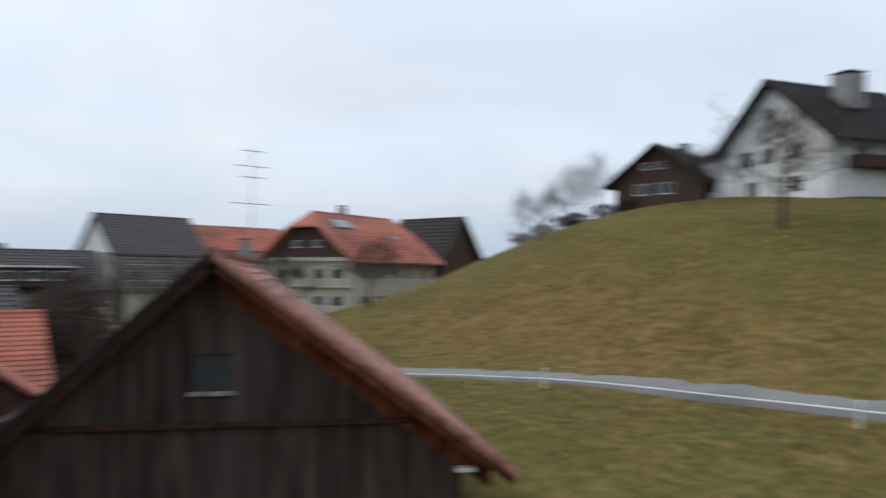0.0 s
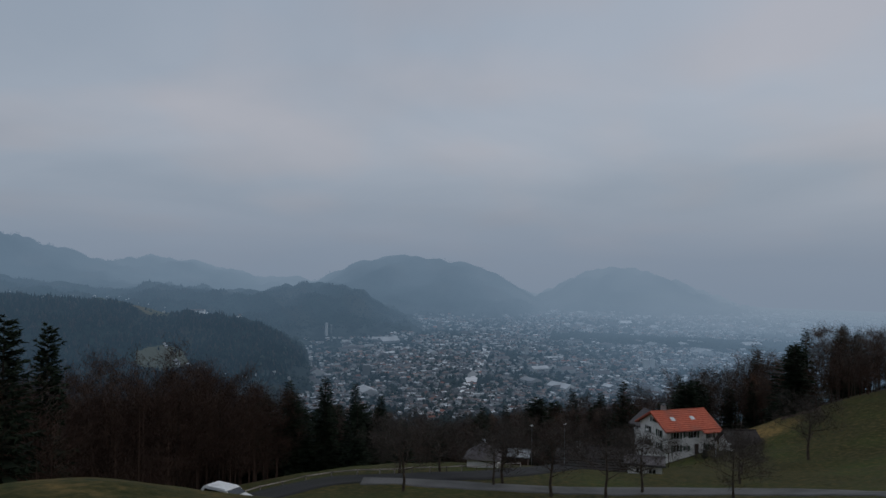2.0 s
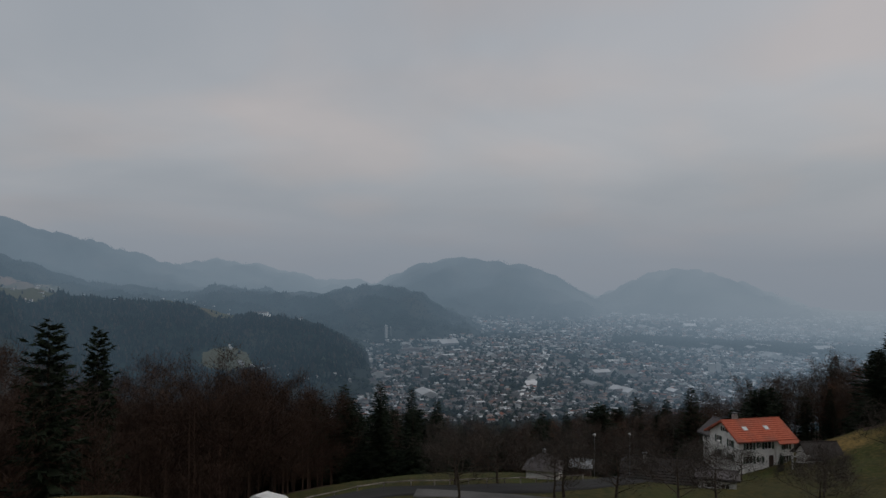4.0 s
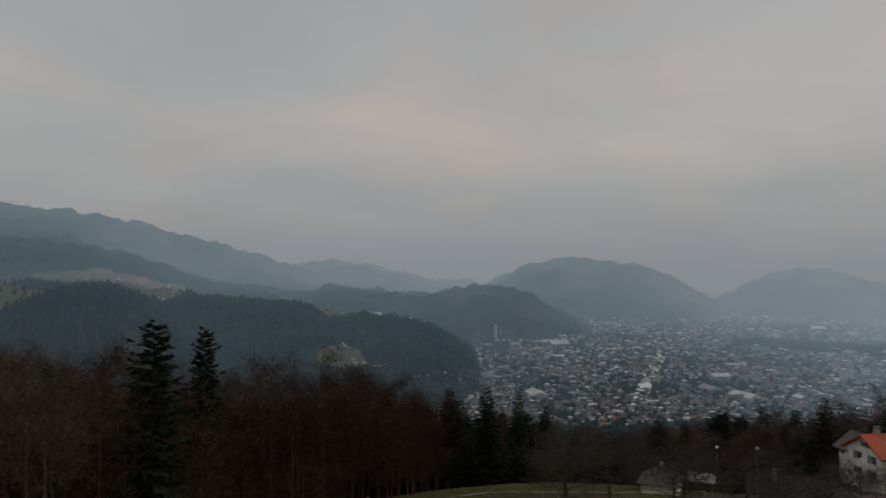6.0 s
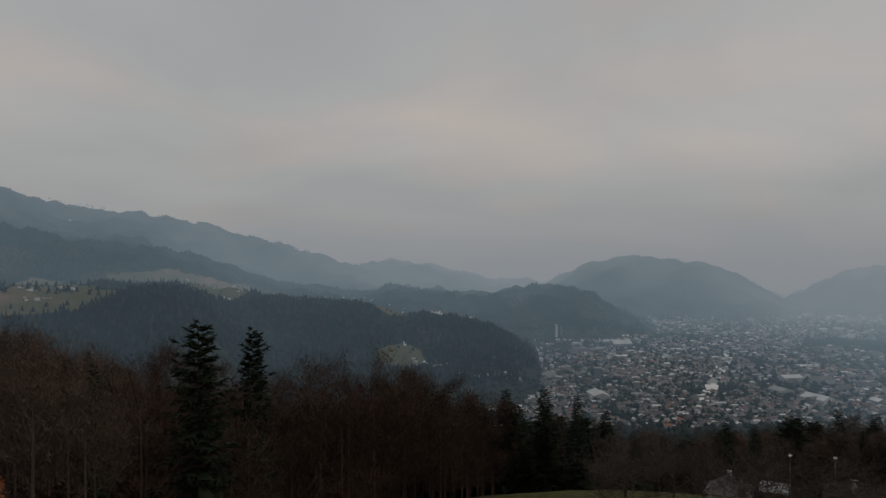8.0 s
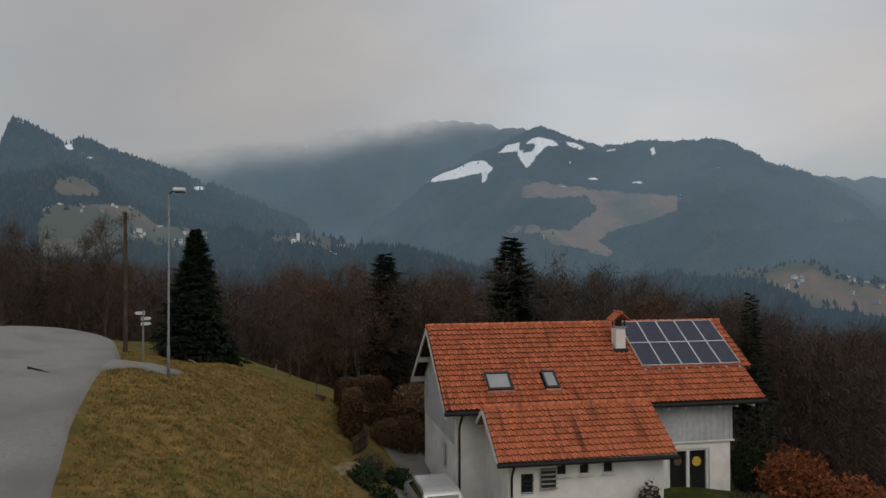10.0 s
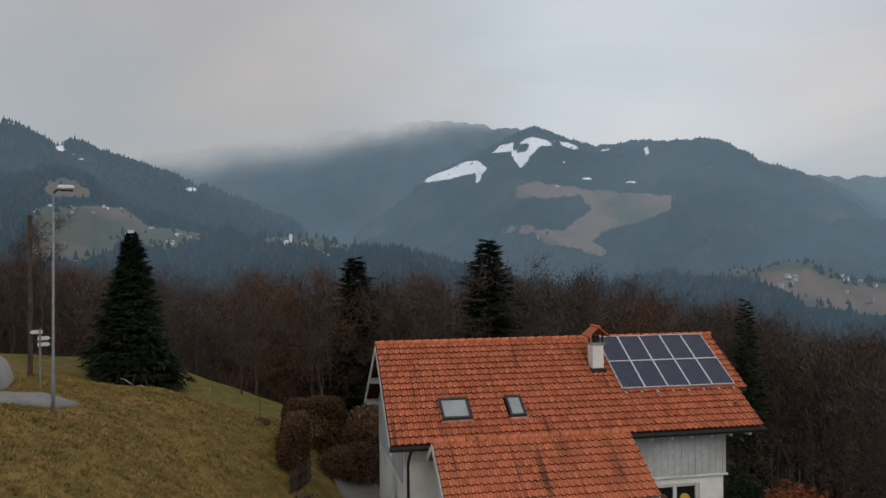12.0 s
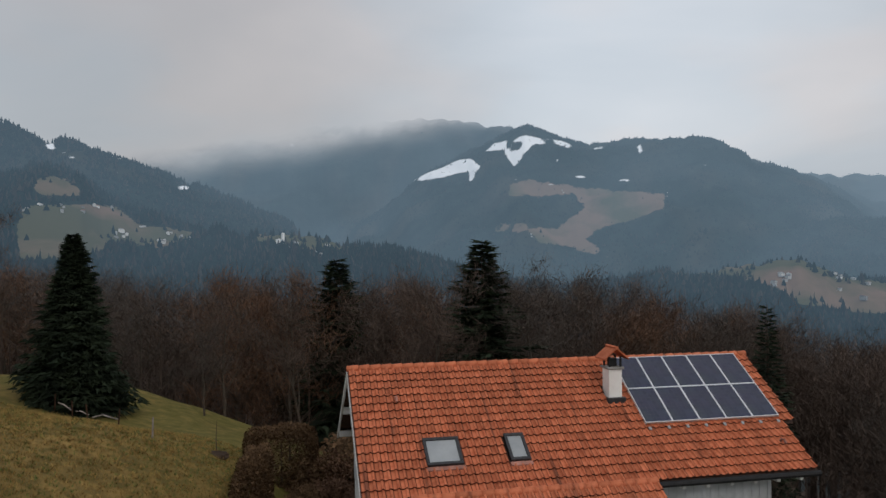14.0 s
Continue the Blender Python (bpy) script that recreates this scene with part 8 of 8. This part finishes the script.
def clipped(name, label, seed, rx, ry, h, n, leaf, mat):
    """A clipped hedge block: stems inside a rounded box of small leaves."""
    r = random.Random(seed)
    th = thing(name, label, "hedge")
    bm = bmesh.new()
    for k in range(7):
        e = Vector((r.uniform(-0.7, 0.7) * rx, r.uniform(-0.7, 0.7) * ry, h * r.uniform(0.8, 0.95)))
        bm_tube([(e.x * 0.8, e.y * 0.8, -0.2), (e.x, e.y, h * 0.5), e], [0.05, 0.035, 0.012], 4, cap=False, bm=bm)
    part("stem", bm, M_BARK, th)
    v, f = [], []
    while len(v) < 4 * n:
        d = Vector((r.uniform(-1, 1), r.uniform(-1, 1), r.uniform(-1, 1)))
        k = (d.x ** 4 + d.y ** 4 + (d.z ** 4 if d.z > 0 else 0)) ** 0.25
        if not 0.68 < k * (1 - 0.05 * math.sin(4 * d.x + 3 * d.y * ry + seed) - r.uniform(0, 0.05)) < 0.97:
            continue
        p = Vector((d.x * rx, d.y * ry, h * 0.5 + d.z * h * 0.5))
        a = (d + Vector((r.gauss(0, 0.7), r.gauss(0, 0.7), r.gauss(0, 0.7)))).normalized()
        b_ = a.orthogonal().normalized()
        L = leaf * r.uniform(0.6, 1.4)
        o = len(v)
        v += [tuple(p), tuple(p + a * L * 0.5 + b_ * L * 0.35), tuple(p + a * L), tuple(p + a * L * 0.5 - b_ * L * 0.35)]
        f += [(o, o + 1, o + 2), (o, o + 2, o + 3)]
    link_mesh("leaves", v, f, mat, th)
    return th


# clipped beech hedges beside the drive
for k, (x, y, a, b, h, t, sink, lab) in enumerate(((-13.45, -42.4, 0.58, 2.7, 2.75, -3, -0.9, "low clipped brown beech hedge beside the bank"), (-14.3, -47.0, 1.65, 1.0, 3.5, 0, -1.0, "tall clipped brown beech hedge with a rounded top"))):
    place(clipped("beech_hedge", lab, 60 + k, a, b, h, 26000, 0.09, M_HEDGE), x, y, t, sink)
for k, (x, y, s_) in enumerate(((-16.6, -46.6, 1.3), (-18.6, -47.2, 1.5), (-19.6, -46.6, 1.2), (-15.6, -46.4, 1.1), (-20.0, -49.0, 1.6), (-16.6, -44.6, 1.1), (-15.4, -44.0, 0.8), (-17.6, -48.4, 1.7))):
    place(leafy("shrub", "brown leafless shrub beside the drive", 70 + k, 1.1, 1.0, 1.0, 4200, 0.11, M_TWIG_RED if k in (0, 5) else M_HEDGE), x, y, 30 * k, -0.1, s_)
# shrubs round the red house
for X, f, sx, sz, mat, lab, n in ((15.6, 6.0, 1.6, 1.35, M_RUSSET, "bushy russet shrub beside the house", 3600), (17.5, 7.4, 1.5, 1.2, M_RUSSET, "bushy russet shrub beside the house", 3200), (14.9, 3.4, 0.8, 1.3, M_SHRUB, "dark evergreen shrub at the house corner", 1500), (19.5, 6.0, 1.3, 1.0, M_TWIG, "brown leafless garden shrub", 1800), (11.8, 9.2, 1.9, 0.6, M_TWIG, "low brown garden hedge", 2400), (14.2, 9.4, 1.5, 0.55, M_SHRUB, "low evergreen garden hedge", 1800), (0.1, 4.5, 0.45, 0.9, M_TWIG_GREY, "climbing shrub against the wall", 600), (-0.5, 2.6, 0.5, 0.5, M_TWIG, "round brown shrub by the wall", 600), (-1.6, 1.0, 0.7, 0.45, M_SHRUB, "dark evergreen shrub beside the drive", 700), (7.6, 8.1, 0.5, 1.1, M_TWIG, "bare climbing shrub on the white wall", 500), (-2.9, 7.3, 0.5, 0.45, M_SHRUB, "clipped evergreen ball beside the fence", 900), (-3.4, 5.0, 0.9, 0.5, M_SHRUB, "dark evergreen shrub below the bank", 900), (-3.0, 2.0, 0.8, 0.5, M_TWIG, "brown leafless garden shrub", 700), (5.2, 9.0, 0.45, 0.35, M_SHRUB, "small evergreen shrub at the wall", 500)):
    x, y = house_at(X, f)
    place(leafy("shrub", lab, int(X * 7 + f * 3) + 90, sx, sx * 0.9, sz, n, 0.16, mat), x, y, 30 * X, -0.1)
# round brown thickets on the near slope
for k, (x, y, s) in enumerate(((-50.5, -41, 2.6), (-46, -38, 1.8), (-53, -36, 2.0), (-43, -45, 1.8), (-56, -45, 2.4))):
    place(leafy("thicket", "rounded russet thicket at the wood's edge", 120 + k, 1.6, 1.6, 1.5, 2600, 0.2, M_TWIG_RED, "shrub"), x, y, 20 * k, -0.1, s)
for k, (x, y, s) in enumerate(((9.6, 55.5, 1.5), (11.2, 58, 1.7), (12.4, 62, 1.8), (8.2, 52.5, 1.3), (14.6, 65, 2.0), (13.2, 55.0, 1.3))):
    place(leafy("shrub", "tangled bare garden shrub beside the barn", 130 + k, 1.4, 1.4, 1.6, 1600, 0.2, M_TWIG), x, y, 20 * k, -0.1, s)
# heather-brown bushes along the hill crest
for k, (x, y) in enumerate(((58.5, 55.5), (60, 52.5), (61, 49.5), (61.8, 47), (60.5, 54), (58, 58))):
    place(leafy("shrub", "low brown bush along the hill crest", 140 + k, 1.5, 1.5, 0.7, 700, 0.25, M_TWIG), x, y, 0, -0.1)


# street lamp
lm = thing("street_lamp", "tall grey metal street lamp with a pale bent head", "lamp", -6.2, -32.75, gz(-6.2, -32.75), 20)
H = 11.75 - gz(-6.2, -32.75)
part("pole", bm_tube([(0, 0, -0.4), (0, 0, 1.2), (0, 0, 1.25), (0, 0, H - 0.1)], [0.06, 0.06, 0.042, 0.032], 10), M_POLE, lm, smooth=True)
part("arm", bm_tube([(0, 0, H - 0.12), (0.1, 0, H - 0.02), (0.25, 0, H + 0.02)], [0.04, 0.035, 0.03], 8), M_FRAME, lm)
bm = bmesh.new()
for (x0, x1, w, z0, z1) in ((0.12, 0.62, 0.11, H - 0.02, H + 0.14),):
    bm_box(x0, x1, -w, w, z0, z1, 0.05, bm=bm)
hd = part("lamp_head", bm, M_ALU, lm)
part("lens", bm_box(0.2, 0.58, -0.08, 0.08, H - 0.06, H - 0.015, 0.015), M_GLASS, hd)
lm.rotation_euler = Euler((0, 0, radians(190)))

# old wooden pole
po = thing("utility_pole", "grey wooden pole beside the road", "pole", -2.5, -41.2, gz(-2.5, -41.2))
part("shaft", bm_tube([(0, 0, -0.4), (0, 0, 3), (0.03, 0, 11.4 - gz(-2.5, -41.2))], [0.11, 0.1, 0.08], 8), M_BARK, po)
part("cap", bm_tube([(0.03, 0, 11.38 - gz(-2.5, -41.2)), (0.03, 0, 11.5 - gz(-2.5, -41.2))], [0.11, 0.03], 8), M_FRAME, po)

# signpost with arrow boards and a small box
sg = thing("signpost", "trail signpost with pale arrow boards and a red mark", "signpost", -4.2, -37.4, gz(-4.2, -37.4), 20)
part("post", bm_tube([(0, 0, -0.3), (0, 0, 2.3)], [0.04, 0.035], 8), M_POLE, sg)
for dz, s in ((2.2, 1), (1.95, -1), (1.72, -1)):
    part("arrow_board", bm_prism([(-0.08 * s, 0), (0.27 * s, 0), (0.35 * s, 0.07), (0.27 * s, 0.14), (-0.08 * s, 0.14)], "y", -0.09, -0.055), M_ALU, sg).location = (0, 0, dz - 0.1)
part("red_mark", bm_box(-0.05, 0.05, -0.075, -0.045, 1.2, 1.4), M_RED, sg)

# leaning stakes and broken rails along the mound's edge
STAKES = [(-3.6, -50.6), (-4.6, -50.0), (-5.5, -49.3), (-7.0, -48.4), (-9.5, -43.4)]
for k, (x, y) in enumerate(STAKES):
    th_ = thing("fence_post", "leaning weathered wooden fence post", "fence post", x, y, gz(x, y), 20 * k, group="meadow fence posts")
    part("stake", bm_tube([(0, 0, -0.3), (0.1 * (k % 3 - 1) + 0.04, 0.05, 0.85)], [0.04, 0.03], 6), M_SHINGLE if k == 4 else M_SOFFIT, th_)
for k in range(3):
    (x0, y0), (x1, y1) = STAKES[k], STAKES[k + 1]
    rl = thing("fence_rail", "grey fallen pole of the old meadow fence", "fence rail", x0, y0, gz(x0, y0))
    part("pole", bm_tube([(-0.2, 0.1, 0.45 - 0.1 * k), (0.5 * (x1 - x0), 0.5 * (y1 - y0) + 0.05, 0.42), (x1 - x0, y1 - y0, gz(x1, y1) - gz(x0, y0) + 0.35)], [0.035, 0.03, 0.025], 6), M_SHINGLE, rl)
# picket fence and low wall at the foot of the bank
fc = thing("fence", "short dark picket fence at the garden's edge", "fence", -13.8, -39.3, gz(-13.8, -39.3), 70)
for k in range(12):
    part("picket", bm_box(-1.2 + 0.2 * k, -1.1 + 0.2 * k, -0.02, 0.02, 0.05, 1.0 + 0.05 * (k % 2), 0.008), M_BOARD, fc)
for zz in (0.25, 0.75):
    part("rail", bm_box(-1.3, 1.3, 0.025, 0.065, zz, zz + 0.08), M_BOARD, fc)
for k, (x, y, w) in enumerate(((-12.9, -34.2, 0.5), (-13.2, -35.1, 0.42), (-13.3, -36.0, 0.38), (-12.6, -33.2, 0.4))):
    bo = thing("boulder", "rough ochre boulder at the foot of the bank", "boulder", x, y, gz(x, y) - 0.1, 40 * k)
    bm = bmesh.new()
    bmesh.ops.create_icosphere(bm, subdivisions=3, radius=w)
    for v in bm.verts:
        v.co *= 1 + 0.28 * noise.noise(v.co * 2.2 + Vector((k, 0, 0))) + 0.1 * noise.noise(v.co * 7)
        v.co.z *= 0.75
    part("rock", bm, M_STRAW_STONE, bo)
# young meadow tree in a ring of dug earth
st = thing("sapling", "thin leafless sapling in a mound of dug earth", "sapling", -11.65, -45.9, gz(-11.65, -45.9))
part("stem", bm_tube([(0, 0, -0.2), (0.03, 0.02, 0.8), (0.0, 0.05, 1.5)], [0.022, 0.016, 0.006], 6), M_BARK, st)
bm = bmesh.new()
bmesh.ops.create_icosphere(bm, subdivisions=3, radius=0.5)
for v in bm.verts:
    v.co *= 1 + 0.25 * noise.noise(v.co * 4)
    v.co.z *= 0.4
part("earth", bm, M_LITTER, st)


# vehicles
def car(name, label, paint, x, y, turn, L=4.5, W=1.8, H=1.85, z=None):
    th = thing(name, label, "car", x, y, gz(x, y) + 0.12 if z is None else z, turn)
    body = [(-L / 2, 0.35), (-L / 2, 0.95), (-L / 2 + 0.12, 1.05), (-L / 2 + 0.32, H - 0.1), (-L / 2 + 0.6, H), (L * 0.12, H), (L * 0.3, 1.1), (L / 2 - 0.15, 0.95), (L / 2, 0.75), (L / 2, 0.35)]
    bm = bm_prism(body, "y", -W / 2, W / 2)
    for v in bm.verts:
        if v.co.z > 1.1:
            v.co.y *= 0.86
    bmesh.ops.bevel(bm, geom=bm.edges[:], offset=0.05, segments=2, affect="EDGES")
    b = part("body", bm, paint, th, smooth=False)
    part("rear_window", bm_prism([(-L / 2 + 0.12, 1.1), (-L / 2 + 0.27, H - 0.22), (-L / 2 + 0.31, H - 0.22), (-L / 2 + 0.16, 1.1)], "y", -W * 0.38, W * 0.38), M_GLASS, th).location = (-0.03, 0, 0)
    part("windscreen", bm_prism([(L * 0.29, 1.16), (L * 0.14, H - 0.1), (L * 0.16, H - 0.1), (L * 0.31, 1.16)], "y", -W * 0.37, W * 0.37), M_GLASS, th).location = (0.02, 0, 0)
    for s in (-1, 1):
        sw = part("side_window", bm_prism([(-L / 2 + 0.5, 1.12), (-L / 2 + 0.62, H - 0.2), (L * 0.1, H - 0.2), (L * 0.24, 1.12)], "y", -0.012, 0.012), M_GLASS, th)
        sw.matrix_basis = pose(0, s * W * 0.478, 0, 0, 0, 0) @ pose(0, 0, 1.12, s * 9, 0, 0) @ pose(0, 0, -1.12)
        part("tail_light", bm_box(-L / 2 - 0.03, -L / 2 + 0.05, s * W * 0.42 - 0.09, s * W * 0.42 + 0.09, 0.75, 1.0, 0.02), M_RED, th)
        part("headlight", bm_box(L / 2 - 0.1, L / 2 + 0.02, s * W * 0.36 - 0.16, s * W * 0.36 + 0.16, 0.66, 0.82, 0.02), M_ALU, th)
        for u in (-L * 0.31, L * 0.32):
            wl_ = part("wheel", bm_tube([(u, s * (W / 2 - 0.2), 0.3), (u, s * (W / 2 + 0.005), 0.3)], [0.31, 0.31], 16), M_RUBBER, th)
            part("rim", bm_tube([(u, s * (W / 2 - 0.02), 0.3), (u, s * (W / 2 + 0.015), 0.3)], [0.19, 0.19], 12), M_ALU, wl_)
    part("number_plate", bm_box(-L / 2 - 0.025, -L / 2, -0.26, 0.26, 0.55, 0.66), M_WHITE_WOOD, th)
    part("bumper", bm_box(-L / 2 - 0.06, -L / 2 + 0.1, -W / 2 + 0.05, W / 2 - 0.05, 0.3, 0.52, 0.04), M_FRAME, th)
    return th


vx, vy = -16.7, -34.7
car("car", "silver people carrier parked on the drive by the house", M_CAR, vx, vy, -85, 4.2, 1.75, 1.6, z=gz(vx, vy) + 0.15)
tx_, ty_ = -58.8, -17.8
car("car", "white estate car parked at the lane's bend", M_WHITE_WOOD, tx_, ty_, 60, 4.4, 1.75, 1.55)

# guard rail along the lane's bend
gr = thing("guard_rail", "grey steel guard rail round the lane's bend", "guard rail", 0, 0, 0)
line = spline([(x, y, 0) for x, y in YARD_ROAD], 2.0)[5:24]
pts_ = []
for i, c in enumerate(line):
    d_ = (line[min(i + 1, len(line) - 1)] - line[max(i - 1, 0)]).normalized()
    s_ = Vector((d_.y, -d_.x, 0)) * -2.9
    p_ = c + s_
    p_.z = gz(p_.x, p_.y)
    pts_.append(p_)
    part("post", bm_box(p_.x - 0.05, p_.x + 0.05, p_.y - 0.05, p_.y + 0.05, p_.z - 0.3, p_.z + 0.7), M_SHINGLE, gr)
part("beam", bm_tube([p + Vector((0, 0, 0.62)) for p in pts_], [0.055] * len(pts_), 5), M_SHINGLE, gr)
# marker posts of the village road
for k in (8, 17, 27):
    mids = spline([(x, y, 0) for x, y in VILLAGE_ROAD], 1.2)
    c, d_ = mids[k + 8], (mids[k + 9] - mids[k + 8]).normalized()
    p_ = c + Vector((d_.y, -d_.x, 0)) * 2.75
    mp_ = thing("marker_post", "stubby white roadside marker post", "marker post", p_.x, p_.y, gz(p_.x, p_.y), 20, group="roadside marker posts")
    part("post", bm_box(-0.09, 0.09, -0.06, 0.06, -0.3, 0.95, 0.03), M_WHITE_WOOD, mp_)
    part("reflector", bm_box(-0.04, 0.04, -0.075, -0.062, 0.65, 0.82), M_FRAME, mp_)
# lamps in the farmyard
for x, y in ((-99, 11), (-92.5, 24.5), (-90.5, 14.0)):
    l_ = thing("yard_lamp", "slim yard lamp with a pale round head", "lamp", x, y, gz(x, y), group="farmyard lamps")
    part("pole", bm_tube([(0, 0, -0.3), (0, 0, 5.2)], [0.04, 0.03], 6), M_POLE, l_)
    part("lamp_head", bm_tube([(0, 0, 5.15), (0, 0, 5.3), (0, 0, 5.42)], [0.08, 0.2, 0.1], 10), M_WHITE_WOOD, l_)


# tufts of winter grass on the banks nearest the road
def tufts(name, label, n, ok, x0, x1, y0, y1, mat, seed, tall):
    r = np.random.RandomState(seed)
    x, y = r.uniform(x0, x1, n), r.uniform(y0, y1, n)
    k = np.array([ok(a, b) for a, b in zip(x, y)])
    x, y = x[k], y[k]
    z = land(x, y) - 0.02
    v, f = [], []
    for a, b, c in zip(x, y, z):
        for _ in range(8):
            t, L, w = r.uniform(0, 6.28), tall * r.uniform(0.5, 1.3), r.uniform(0.006, 0.016)
            lean = r.uniform(0.3, 1.1) * L
            px_, py_ = a + r.uniform(-0.1, 0.1), b + r.uniform(-0.1, 0.1)
            o = len(v)
            v += [(px_ - w * math.sin(t), py_ + w * math.cos(t), c), (px_ + w * math.sin(t), py_ - w * math.cos(t), c), (px_ + lean * math.cos(t), py_ + lean * math.sin(t), c + L * 0.8)]
            f.append((o, o + 1, o + 2))
    return tagged(link_mesh(name, v, f, mat), label, "grass", kind="stuff")


ROAD_MIDS = [(q.x, q.y) for q in spline([(x, y, 0) for x, y in HILL_ROAD], 2.0)]


def off_road(x, y):
    return all((x - a) ** 2 + (y - b) ** 2 > 11 for a, b in ROAD_MIDS) and x < -3.2 - 0.05 * (y + 30) + 0.1 * max(0, -38 - y) and x > -13


tufts("grass_tufts", "bleached tufts of winter grass on the bank", 17000, off_road, -13.5, -1, -50, -16, M_STRAW, 3, 0.13)
tufts("grass_tufts", "short green grass tufts on the bank", 9000, off_road, -13.5, -1, -50, -16, M_BLADE, 4, 0.1)
off_lane = lambda x, y: all((x - a) ** 2 + (y - b) ** 2 > 9 for a, b in ((24.7, 33.8), (27, 28.2), (28, 25.2), (28.7, 22.3), (29.3, 19.7), (29.8, 17.1), (30.3, 14.4), (30.8, 11.7), (31.5, 8)))
tufts("grass_tufts", "tufts of dry grass on the bank above the road", 5000, off_lane, 18, 52, 8, 48, M_STRAW, 5, 0.2)
tufts("grass_tufts", "green grass tufts on the bank above the road", 4000, off_lane, 18, 52, 8, 48, M_BLADE, 6, 0.16)
